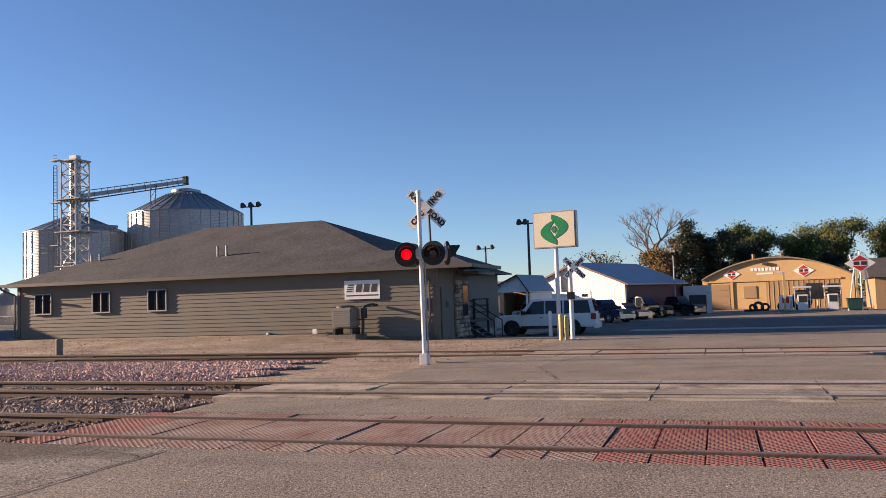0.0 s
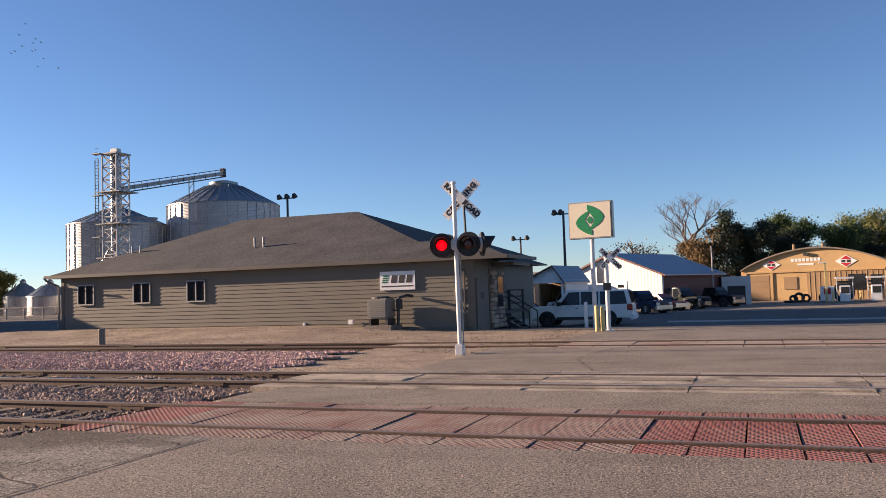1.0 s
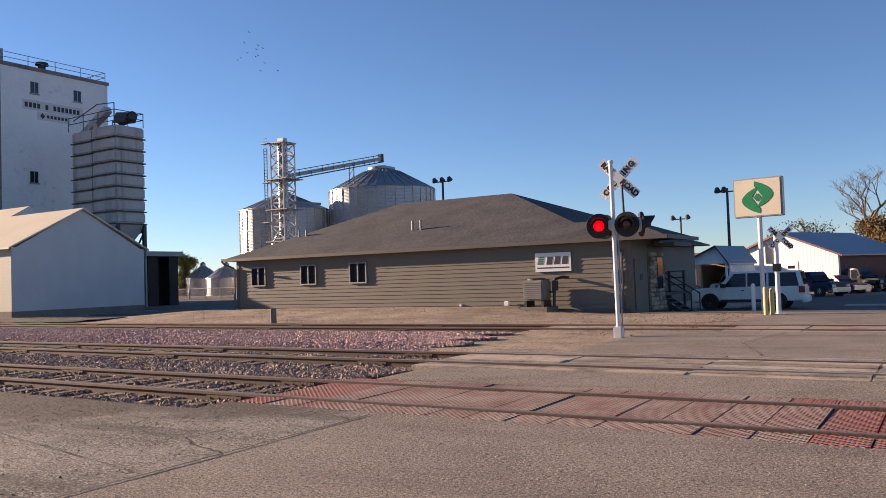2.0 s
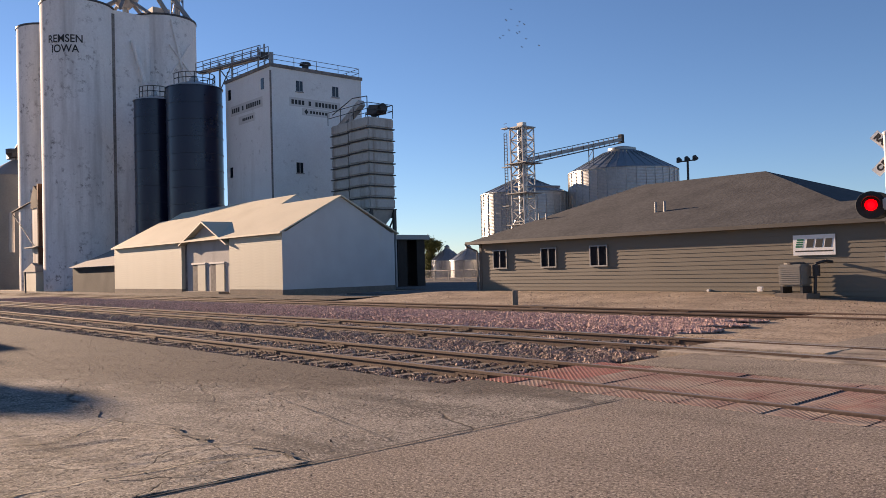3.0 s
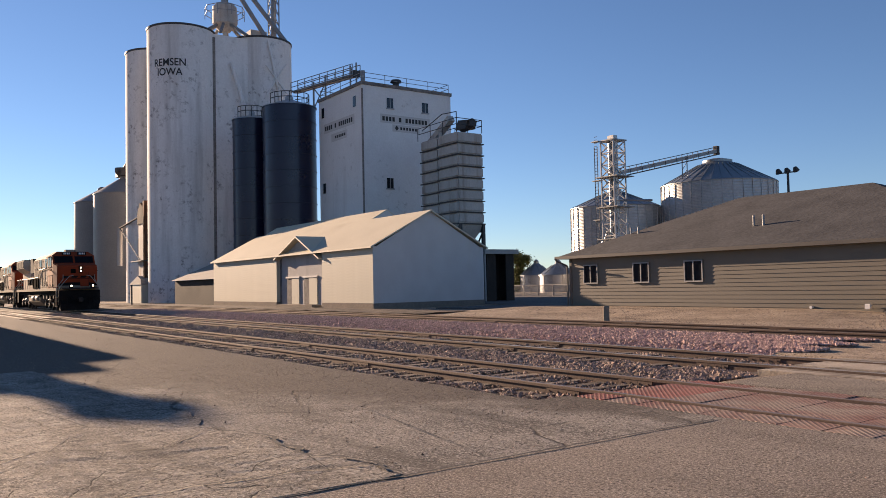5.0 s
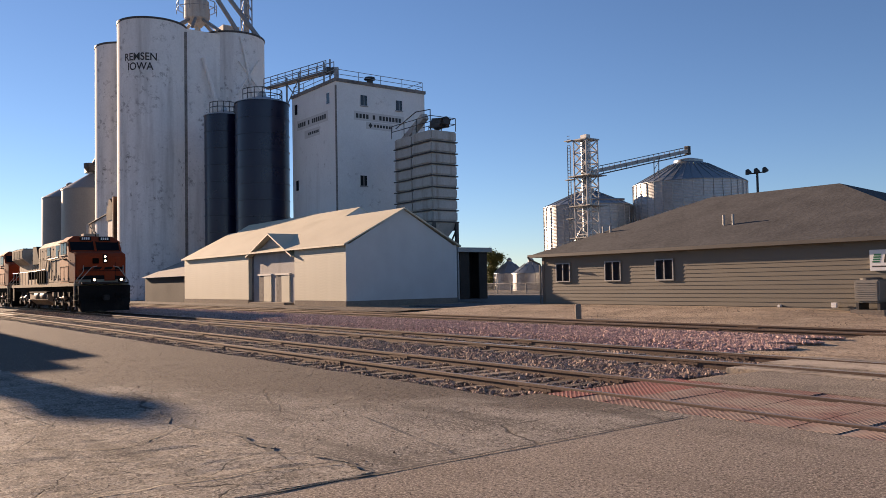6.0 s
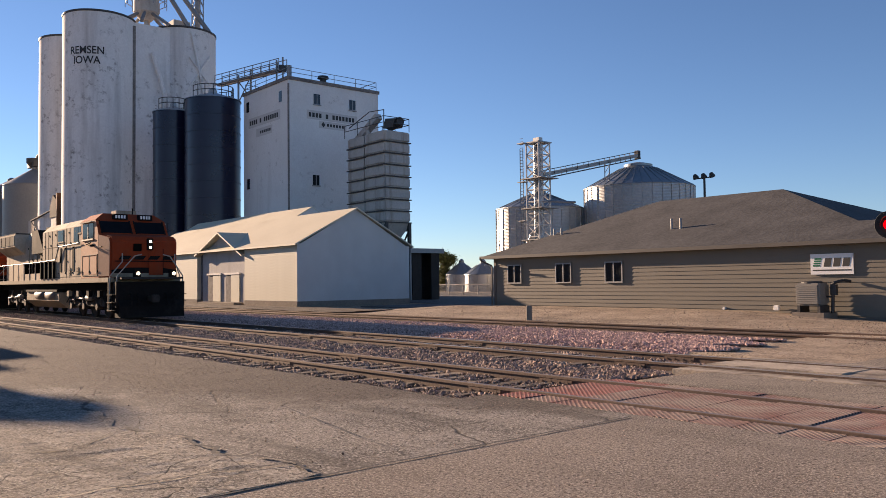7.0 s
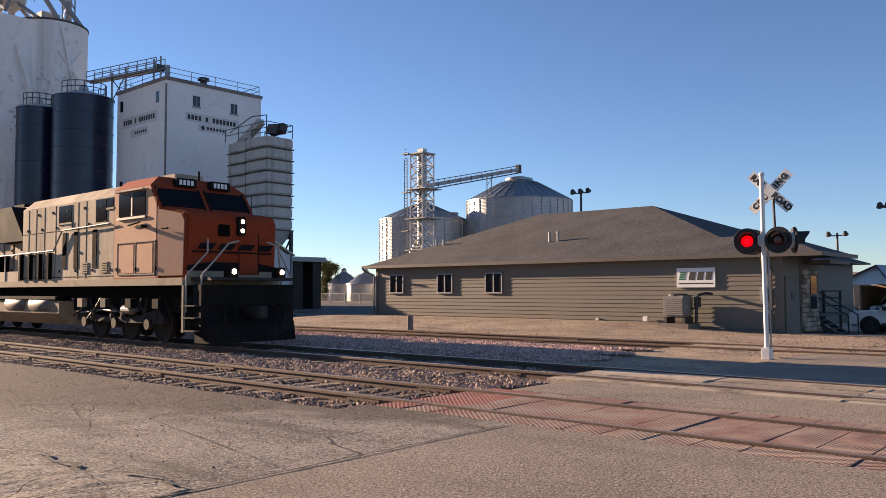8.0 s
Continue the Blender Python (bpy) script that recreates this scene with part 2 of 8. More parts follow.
SHINGLE = shade("asphalt_shingle", (0.018, 0.018, 0.019), (0.075, 0.075, 0.077), 0.95, s1=0.8, s2=6, bump=0.4, space="Position")
GLASS_D = shade("dark_glass", (0.012, 0.014, 0.018), (0.022, 0.025, 0.03), 0.08, s1=0.3, s2=3, bump=0.0, r_var=0.03)
WHITE = shade("white_paint", (0.52, 0.50, 0.48), (0.62, 0.61, 0.585), 0.6, s1=0.8, s2=14, bump=0.06, grime=(0.55, 0.51, 0.45), g_scale=0.6, g_lo=0.6, g_hi=0.8, streak=True)
WHITE_CLEAN = shade("white_sheet", (0.76, 0.75, 0.73), (0.82, 0.81, 0.79), 0.45, s1=0.8, s2=14, bump=0.02)
SHEDW = shade("cream_white_boards", (0.50, 0.475, 0.37), (0.58, 0.555, 0.44), 0.7, s1=0.6, s2=12, bump=0.08, grime=(0.42, 0.38, 0.32), g_scale=0.7, g_lo=0.6, g_hi=0.85)
SHEDR = shade("pale_metal_roof", (0.55, 0.49, 0.355), (0.64, 0.58, 0.435), 0.6, s1=0.4, s2=8, bump=0.04, grime=(0.46, 0.38, 0.30), g_scale=0.4, g_lo=0.6, g_hi=0.9)
MILLW = shade("mill_white_stucco", (0.68, 0.67, 0.655), (0.80, 0.795, 0.78), 0.8, s1=0.4, s2=6, bump=0.1, grime=(0.58, 0.56, 0.53), g_scale=0.55, g_lo=0.55, g_hi=0.85, streak=True)
SILO = shade("silo_concrete", (0.68, 0.67, 0.655), (0.82, 0.815, 0.80), 0.85, s1=0.25, s2=4, bump=0.12, grime=(0.42, 0.405, 0.385), g_scale=0.5, g_lo=0.5, g_hi=0.78, streak=True)


def blotched(mt, colour, scale, lo, hi):
    """Flaked and mouldy spots, gathered in patches of a larger size."""
    nt = mt.node_tree
    bs = nt.nodes["Principled BSDF"]
    tc = nt.nodes.new("ShaderNodeTexCoord")
    old = bs.inputs["Base Color"].links[0].from_socket
    facs = []
    for sc, a, b in ((scale, lo, hi), (scale * 0.16, 0.46, 0.6)):
        n = nt.nodes.new("ShaderNodeTexNoise")
        n.inputs["Scale"].default_value, n.inputs["Detail"].default_value, n.inputs["Roughness"].default_value = sc, 7.0, 0.7
        nt.links.new(tc.outputs["Object"], n.inputs["Vector"])
        r = nt.nodes.new("ShaderNodeMapRange")
        r.inputs["From Min"].default_value, r.inputs["From Max"].default_value = a, b
        nt.links.new(n.outputs["Fac"], r.inputs["Value"])
        facs.append(r.outputs["Result"])
    mu = nt.nodes.new("ShaderNodeMath")
    mu.operation = "MULTIPLY"
    for k in (0, 1):
        nt.links.new(facs[k], mu.inputs[k])
    mx = nt.nodes.new("ShaderNodeMix")
    mx.data_type = "RGBA"
    mx.inputs[7].default_value = (*colour, 1)
    nt.links.new(mu.outputs[0], mx.inputs["Factor"])
    nt.links.new(old, mx.inputs[6])
    nt.links.new(mx.outputs[2], bs.inputs["Base Color"])
    return mt


blotched(SILO, (0.20, 0.19, 0.18), 1.3, 0.53, 0.66)
blotched(MILLW, (0.36, 0.34, 0.32), 1.1, 0.56, 0.70)
SEAM = shade("stained_joint_and_shade", (0.09, 0.08, 0.075), (0.30, 0.28, 0.26), 0.9, s1=0.5, s2=3, bump=0.1)
NAVY = shade("navy_steel", (0.004, 0.006, 0.026), (0.008, 0.011, 0.040), 0.3, 0.0, s1=0.5, s2=8, bump=0.02)
GALV = shade("galvanised_steel", (0.34, 0.345, 0.35), (0.50, 0.50, 0.50), 0.42, 0.75, s1=0.4, s2=6, bump=0.05, grime=(0.22, 0.21, 0.20), g_scale=0.5)
GALV_W = ribbed(shade("corrugated_bin_steel", (0.40, 0.395, 0.38), (0.58, 0.575, 0.555), 0.42, 0.5, s1=0.25, s2=3, bump=0.0), 1.55, "Z", 0.5)
GALV_R = shade("bin_roof_steel", (0.20, 0.225, 0.24), (0.30, 0.325, 0.34), 0.4, 0.6, s1=0.5, s2=4, bump=0.04)
GREYBIN = shade("dull_grey_bin", (0.15, 0.15, 0.148), (0.20, 0.20, 0.197), 0.5, 0.1, s1=0.3, s2=4, bump=0.05)
PORCHW = shade("grey_weathered_white", (0.34, 0.33, 0.32), (0.46, 0.45, 0.435), 0.8, s1=0.5, s2=9, bump=0.1, grime=(0.30, 0.28, 0.26), g_scale=0.7, streak=True)
LEAN = ribbed(shade("dark_grey_sheet", (0.035, 0.036, 0.037), (0.06, 0.06, 0.06), 0.75, 0.0, s1=0.4, s2=5, bump=0.0, spec=0.1), 1.0, "X", 0.06)
LEAN_R = shade("dull_grey_roof", (0.24, 0.225, 0.205), (0.33, 0.31, 0.28), 0.75, 0.1, s1=0.5, s2=5, bump=0.05)
BROWN_D = shade("dark_brown_boards", (0.035, 0.028, 0.024), (0.075, 0.06, 0.05), 0.85, s1=0.8, s2=9, bump=0.1, spec=0.2)
STACK = shade("weathered_hopper_white", (0.40, 0.37, 0.335), (0.54, 0.51, 0.47), 0.75, s1=0.7, s2=5, bump=0.1, grime=(0.20, 0.13, 0.085), g_scale=0.9, g_lo=0.5, g_hi=0.74, streak=True)
STEEL_D = shade("dark_steel", (0.045, 0.043, 0.042), (0.085, 0.08, 0.078), 0.6, 0.4, s1=1, s2=12, bump=0.06)
STEEL_G = shade("grey_steel", (0.22, 0.22, 0.22), (0.33, 0.33, 0.33), 0.5, 0.5, s1=1, s2=12, bump=0.04)
BLACK = shade("black_rubber", (0.008, 0.008, 0.008), (0.03, 0.029, 0.028), 0.7, s1=2, s2=20, bump=0.05)
FOUND = shade("foundation_concrete", (0.16, 0.132, 0.105), (0.27, 0.228, 0.185), 0.95, s1=0.6, s2=10, bump=0.2, grime=(0.16, 0.14, 0.12), g_scale=0.8)
INK = shade("black_ink", (0.02, 0.02, 0.02), (0.035, 0.035, 0.035), 0.6, s1=2, s2=20, bump=0.0)
# ---------------- ground ----------------
def ground_height(u, v):
    h = -0.03
    low = smooth01(29, 44, v) * smooth01(-30, -9, u)
    h -= 0.62 * low
    h += 0.30 * smooth01(24.5, 29.5, v) * smooth01(-40, -33, u) * (1 - smooth01(-18, -11, u)) * (1 - smooth01(31, 34, v))
    if (u > -8.0 and (7.9 < v < 10.2 or 12.2 < v < 14.5)) or (u > -4.9 and 20.9 < v < 23.8):
        h = -0.22
    elif (u < -8.4 and 7.3 < v < 14.9) or (u < -10.6 and 14.8 < v < 23.6):
        h = -0.26
    h += 0.02 * noise.noise(Vector((u * 0.6, v * 0.6, 0))) + 0.008 * noise.noise(Vector((u * 2.3, v * 2.3, 4)))
    return h


def spaced(lo, a, b, hi, fine, far):
    mid = list(np.arange(a, b + fine / 2, fine))
    left = [a - far * (1.35 ** k - 1) for k in range(1, 40) if a - far * (1.35 ** k - 1) > lo] + [lo]
    right = [b + far * (1.35 ** k - 1) for k in range(1, 40) if b + far * (1.35 ** k - 1) < hi] + [hi]
    return left[::-1] + mid + right


def grid_sheet(name, us, vs, height, material, m, label, category):
    verts = [(u, v, height(u, v)) for v in vs for u in us]
    n = len(us)
    faces = [(j * n + i, j * n + i + 1, (j + 1) * n + i + 1, (j + 1) * n + i) for j in range(len(vs) - 1) for i in range(n - 1)]
    me = bpy.data.meshes.new(name)
    me.from_pydata(verts, [], faces)
    me.materials.append(material)
    ob = new(name, me)
    ob.matrix_basis = m
    return tagged(ob, label, category, kind="structure")


grid_sheet("ground", spaced(-2600, -62, 34, 2600, 0.6, 3.0), spaced(-2600, -8, 52, 2600, 0.6, 3.0), ground_height, DIRT, at(0, 0),
           "packed tan dirt and gravel ground by the tracks", "ground")


def slab(name, u0, u1, v0, v1, top, step, material, label, category="road", wob=0.006, fall=None):
    us, vs = list(np.arange(u0, u1, step)) + [u1], list(np.arange(v0, v1, step)) + [v1]

    def h(u, v):
        z = top + wob * noise.noise(Vector((u * 0.8, v * 0.8, 7))) + 0.4 * wob * noise.noise(Vector((u * 4, v * 4, 1)))
        return z + (fall(u, v) if fall else 0)
    ob = grid_sheet(name, us, vs, h, material, at(0, 0), label, category)
    md = ob.modifiers.new("thick", "SOLIDIFY")
    md.thickness, md.offset = 0.3, -1
    return ob


def lot_fall(u, v):
    return -0.62 * smooth01(29, 44, v) * smooth01(-30, -9, u)


slab("road_near", -5.8, 30, -9, 7.693, 0.0, 0.5, ASPHALT, "worn grey-brown asphalt road before the crossing")
slab("road_between", -7.7, 30, 10.307, 12.033, 0.0, 0.4, DUSTY_ROAD, "worn asphalt strip between two tracks")
slab("road_middle", -6.6, 30, 14.807, 20.743, 0.0, 0.5, DUSTY_ROAD, "worn asphalt road between the tracks")
slab("road_far", -5.4, 30, 23.357, 29.6, 0.0, 0.5, DUSTY_ROAD, "worn asphalt road beyond the far track", fall=lot_fall)
slab("parking_lot", -10.0, 34, 29.6, 64, 0.0, 0.8, LOT, "dark asphalt lot in front of the repair shop, office shadow in its colour", "parking lot", 0.01, lot_fall)
slab("shop_apron", -10.0, 34, 64.0, 130, 0.0, 1.5, DUSTY_ROAD, "pale dusty paving before the repair shop", "pavement", 0.01, lot_fall)
# Paled so the strip looks sunlit between the shaded parts of the lot.
slab("concrete_gutter", -5.0, 33, 47.4, 49.2, 0.012, 0.8, PALE_CONCRETE, "worn concrete gutter across the lot, sunlight in its pale colour", "gutter", 0.004, lot_fall)
slab("street_left", -44, -35, 30, 110, 0.06, 1.5, LOT, "grey side street between mill and office", "road", 0.01)
slab("mill_yard", -112, -44.002, 38, 78, 0.03, 1.6, LOT, "dark asphalt yard behind the mill", "pavement", 0.01)
slab("apron", -75, -5.801, -9, 7.1, -0.006, 0.4, CONCRETE, "cracked patchy old concrete apron with dirt", "pavement", 0.012)
slab("apron_edge", -8.3, -5.801, 7.102, 7.693, -0.004, 0.3, CONCRETE, "worn dirty paving edge beside the red panels", "pavement", 0.006)



def broken_patch():
    """Old broken concrete by the road joint: a ragged upper edge, heaved and sunken pieces."""
    edge = [(-5.825, 3.42), (-6.33, 3.42), (-7.2, 3.14), (-8.3, 3.25), (-9.1, 2.95), (-10.4, 3.2), (-12.0, 2.7), (-14.5, 2.9), (-18.0, 2.5)]
    us, d = list(np.arange(-18.0, -5.825, 0.09)) + [-5.825], 48

    def top(u):
        for (a, b), (c, e) in zip(edge, edge[1:]):
            if c <= u <= a:
                return b + (e - b) * (a - u) / (a - c) + 0.10 * noise.noise(Vector((u * 2.6, 0, 3))) + 0.05 * noise.noise(Vector((u * 9, 0, 5)))
        return edge[-1][1]
    verts = []
    for k in range(d + 1):
        for u in us:
            v = -5.0 + (top(u) + 5.0) * k / d
            cell = noise.cell(Vector((u * 0.75 + 0.4 * noise.noise(Vector((u, v, 1))), v * 0.75 + 0.4 * noise.noise(Vector((u, v, 6))), 2)))
            z = 0.014 + 0.007 * cell + 0.013 * noise.noise(Vector((u * 1.1, v * 1.6, 9))) + 0.010 * noise.noise(Vector((u * 5, v * 6, 2))) + 0.006 * noise.noise(Vector((u * 13, v * 13, 5)))
            verts.append((u, v, max(z, -0.012)))
    n = len(us)
    faces = [(j * n + i, j * n + i + 1, (j + 1) * n + i + 1, (j + 1) * n + i) for j in range(d) for i in range(n - 1)]
    me = bpy.data.meshes.new("broken_pavement")
    me.from_pydata(verts, [], faces)
    me.materials.append(RUBBLE)
    ob = new("broken_pavement", me)
    ob.matrix_basis = at(0, 0)
    md = ob.modifiers.new("thick", "SOLIDIFY")
    md.thickness, md.offset = 0.08, -1
    tagged(ob, "pale broken old concrete with ragged dark cracks", "pavement", kind="structure")


broken_patch()

# joints and cracks in the paving: thin dark tar lines, a few millimetres proud
TAR = shade("tar_joint", (0.03, 0.028, 0.026), (0.06, 0.055, 0.05), 0.9, s1=2, s2=20, bump=0.1, space="Position")


def crack(name, pts, width, z, label):
    rnd = random.Random(name + str(pts[0]))
    bm = bmesh.new()
    line = []
    for (a, b), (c, d) in zip(pts, pts[1:]):
        n = max(2, int(math.hypot(c - a, d - b) / 0.22))
        for k in range(n):
            f = k / n
            line.append((a + (c - a) * f, b + (d - b) * f))
    line.append(pts[-1])
    prev = None
    for i, (a, b) in enumerate(line):
        j = (rnd.random() - 0.5) * width * (0.25 if name == "pavement_joint" else 0.5 if width < 0.03 else 2.4)
        w = width * rnd.uniform(0.25, 1.0) / 2
        k = min(i + 1, len(line) - 1)
        dx, dy = line[k][0] - line[max(0, k - 1)][0], line[k][1] - line[max(0, k - 1)][1]
        q = math.hypot(dx, dy) or 1
        nx, ny = -dy / q, dx / q
        pair = [bm.verts.new((a + nx * (j + s * w), b + ny * (j + s * w), z)) for s in (-1, 1)]
        if prev:
            bm.faces.new((prev[0], pair[0], pair[1], prev[1]))
        prev = pair
    return solid(name, bm, TAR, at(0, 0), label, "crack", kind="structure")


crack("pavement_joint", [(-5.80, -2), (-5.80, 2.2), (-5.805, 7.5)], 0.042, 0.008, "dark tar joint between road and apron")
crack("pavement_crack", [(-5.9, 3.5), (-6.33, 3.49), (-7.2, 3.2), (-8.3, 3.33), (-9.1, 3.0)], 0.07, 0.02, "ragged dark crack in old concrete")
crack("pavement_crack", [(-6.33, 3.49), (-6.5, 2.4), (-6.5, 1.5), (-6.0, 0.4)], 0.035, 0.027, "ragged dark crack in old concrete")
crack("pavement_crack", [(-9.1, 3.0), (-8.2, 2.2), (-8.9, 1.2), (-7.9, 0.2)], 0.035, 0.027, "ragged dark crack in old concrete")
crack("pavement_crack", [(-7.6, 3.2), (-7.4, 2.3), (-7.9, 1.7)], 0.02, 0.02, "ragged dark crack in old concrete")
crack("pavement_crack", [(-12.5, 1.6), (-10.2, 1.9), (-8.6, 1.2)], 0.025, 0.02, "ragged dark crack in old concrete")

# ---------------- railway tracks ----------------
V_NEAR, V_MAIN, V_FAR = 9.0, 13.42, 22.05
GAUGE = 1.56
SLEEPER_END = -8.5
TIES_AT = {}


def rail_mesh(u0, u1, name):
    bm = bmesh.new()
    prof = [(-0.07, -0.185), (0.07, -0.185), (0.07, -0.172), (0.012, -0.145), (0.012, -0.05), (0.036, -0.04), (0.036, -0.006), (0.028, 0.0), (-0.028, 0.0), (-0.036, -0.006), (-0.036, -0.04), (-0.012, -0.05), (-0.012, -0.145), (-0.07, -0.172)]
    prism(bm, prof, u0, u1, "x")
    return bm


def railway(v, rise, tie_span, shine, label):
    tr = thing("railway_track", at(0, v, rise), label, "railway track", kind="structure")
    for s in (-1, 1):
        r = part("rail", rail_mesh(-330, 90, "rail"), RAIL, tr, "long steel rail with rusty web", pose(0, s * GAUGE / 2, 0))
        part("rail_head", box(-330, 90, -0.03, 0.03, 0.0, 0.006), SHINE if shine else RUSTY_HEAD, r, "worn bright running surface")
        rj = random.Random(v * 10 + s)
        u = -8.9 - rj.random()
        me = None
        while u > -60:
            bm = box(-0.35, 0.35, -0.03, 0.03, -0.14, -0.05)
            for k in range(4):
                tube(bm, (-0.27 + 0.18 * k, -0.045, -0.095), (-0.27 + 0.18 * k, 0.045, -0.095), 0.016, 6)
            if me is None:
                jb = part("joint_bar", bm, RAIL, r, "", pose(u, 0, 0))
                me = jb.data
            else:
                bm.free()
                jb = new("joint_bar", me)
                jb.parent, jb.matrix_basis = r, pose(u, 0, 0)
            u -= 5.9 + rj.random() * 0.3
    bm = box(-0.11, 0.11, -1.32, 1.32, -0.34, -0.118)
    me = mesh_of(bm, "tie")
    me.materials.append(TIE)
    rnd = random.Random(int(v))
    u = SLEEPER_END - 0.1
    k = 0
    while u > tie_span:
        t = new("tie", me)
        t.parent = tr
        t.matrix_basis = pose(u, rnd.uniform(-0.06, 0.06), rnd.uniform(-0.025, 0.01), 0, rnd.uniform(-1, 1), rnd.uniform(-2.5, 2.5))
        TIES_AT.setdefault(v, []).append(u)
        u -= 0.54 + rnd.uniform(-0.03, 0.03)
    return tr


railway(V_NEAR, 0.02, -60, False, "rusty near siding track on half-buried timber ties")
railway(V_MAIN, 0.03, -70, True, "main line track on crushed stone ballast")
railway(V_FAR, 0.02, -60, False, "dark rusty far siding track in dirt")


def bed(name, v, half, u0, u1, base, crown, label, fines=BALLAST):
    def h(u, w):
        k = 1 - smooth01(half * 0.55, half, abs(w - v))
        return base + (crown - base) * k + 0.05 * noise.noise(Vector((u * 1.1, w * 1.1, v))) + 0.02 * noise.noise(Vector((u * 4, w * 4, v)))
    us = list(np.arange(u0, -60, 6.0)) + list(np.arange(max(u0, -60), u1 + 0.01, 0.35))
    vs = list(np.arange(v - half, v + half + 0.01, 0.3))
    return grid_sheet(name, us, vs, h, fines, at(0, 0), label, "ballast")


bed("ballast_bed", V_MAIN, 2.6, -330, -8.3, -0.15, -0.15, "brown crushed stone bed under the main track")
bed("ballast_bed", V_NEAR, 1.95, -330, -8.15, -0.12, -0.145, "dark dirty stone bed under the near siding")
bed("ballast_bed", V_FAR, 1.7, -330, -7.0, -0.13, -0.12, "dark cinder bed under the far siding")
bed("ballast_bed", 25.3, 2.0, -330, -36.0, 0.03, 0.07, "dark cinder ground beside the far siding")
bed("ballast_bed", V_MAIN + 4.2, 2.7, -330, -33.75, -0.10, -0.02, "dark cinder and stone strip between far tracks")
bed("ballast_bed", V_MAIN + 4.2, 2.7, -33.7, -10.3, -0.10, 0.0, "pink-brown crushed stone strip between tracks", PINK_FINES)


def stones(name, count, u0, u1, v0, v1, zf, size, material, label, keep=None, seed=3):
    rng = np.random.default_rng(seed)
    octa = np.array([(1, 0, 0), (-1, 0, 0), (0, 1, 0), (0, -1, 0), (0, 0, 1), (0, 0, -1), (0.6, 0.6, 0.55), (-0.6, -0.55, 0.5)], float)
    tri = np.array([(0, 2, 6), (2, 4, 6), (4, 0, 6), (2, 1, 4), (1, 3, 7), (3, 4, 7), (4, 1, 7), (3, 0, 4), (2, 0, 5), (1, 2, 5), (3, 1, 5), (0, 3, 5)])
    u = u1 - (u1 - u0) * rng.random(count) ** 1.7
    v = v0 + (v1 - v0) * rng.random(count)
    if keep is not None:
        ok = np.array([keep(a, b) for a, b in zip(u, v)])
        u, v = u[ok], v[ok]
    n = len(u)
    s = size * rng.uniform(0.5, 1.3, (n, 1, 1)) * rng.uniform(0.65, 1.2, (n, 1, 3))
    a = rng.uniform(0, 2 * np.pi, n)
    rot = np.zeros((n, 3, 3))
    rot[:, 0, 0], rot[:, 0, 1], rot[:, 1, 0], rot[:, 1, 1], rot[:, 2, 2] = np.cos(a), -np.sin(a), np.sin(a), np.cos(a), 1
    pts = (octa[None] * rng.uniform(0.75, 1.2, (n, 8, 1)) * s) @ rot.transpose(0, 2, 1)
    z = np.array([zf(p, q) for p, q in zip(u, v)])
    pts += np.stack([u, v, z], 1)[:, None, :]
    faces = (tri[None] + 8 * np.arange(n)[:, None, None]).reshape(-1, 3)
    me = bpy.data.meshes.new(name)
    me.from_pydata(pts.reshape(-1, 3).tolist(), [], faces.tolist())
    me.materials.append(material)
    ob = new(name, me)
    ob.matrix_basis = at(0, 0)
    return tagged(ob, label, "stones", kind="stuff")


def varied(mt, amount):
    """Each loose stone takes its own brightness."""
    nt = mt.node_tree
    bs = nt.nodes["Principled BSDF"]
    old = bs.inputs["Base Color"].links[0].from_socket
    ge = nt.nodes.new("ShaderNodeNewGeometry")
    hs = nt.nodes.new("ShaderNodeHueSaturation")
    mr = nt.nodes.new("ShaderNodeMapRange")
    mr.inputs["To Min"].default_value, mr.inputs["To Max"].default_value = 1 - amount, 1 + amount
    nt.links.new(ge.outputs["Random Per Island"], mr.inputs["Value"])
    nt.links.new(mr.outputs[0], hs.inputs["Value"])
    nt.links.new(old, hs.inputs["Color"])
    nt.links.new(hs.outputs[0], bs.inputs["Base Color"])
    return mt


def on_tie(u, v, track, clear):
    """True over the bare middle of a tie; every third one lies buried."""
    if abs(v - track) > 1.42:
        return False
    ties = TIES_AT[track]
    k = int(min(range(len(ties)), key=lambda i: abs(ties[i] - u))) if u > ties[-1] else -1
    return k >= 0 and k % 3 != 1 and abs(ties[k] - u) < clear and abs(v - track) < 1.25 + 0.15 * math.sin(k * 2.3)


varied(STONE, 0.65)
STONE_PINK = varied(shade("pink_quartzite", (0.30, 0.185, 0.155), (0.60, 0.41, 0.35), 0.85, s1=3, s2=11, bump=0.1, space="Position"), 0.4)
stones("ballast_stones", 85000, -72, -8.3, 9.95, 15.2, lambda u, v: -0.115 + 0.025 * math.sin(u * 3 + v * 5), 0.040, STONE, "loose grey-brown crushed stone round the main track",
       keep=lambda u, v: u < -8.4 - 0.3 * math.sin(v * 3) and not (abs(v - V_MAIN - GAUGE / 2) < 0.13 or abs(v - V_MAIN + GAUGE / 2) < 0.13 or on_tie(u, v, V_MAIN, 0.12)), seed=3)
stones("ballast_stones", 46000, -72, -9.5, 15.1, 19.9, lambda u, v: -0.075 + 0.10 * (1 - smooth01(1.485, 2.7, abs(v - V_MAIN - 4.2))), 0.036, STONE_PINK, "loose pink crushed stone between the tracks",
       keep=lambda u, v: u < -9.6 - 0.2 * (v - 15) + 0.5 * math.sin(v * 4), seed=5)
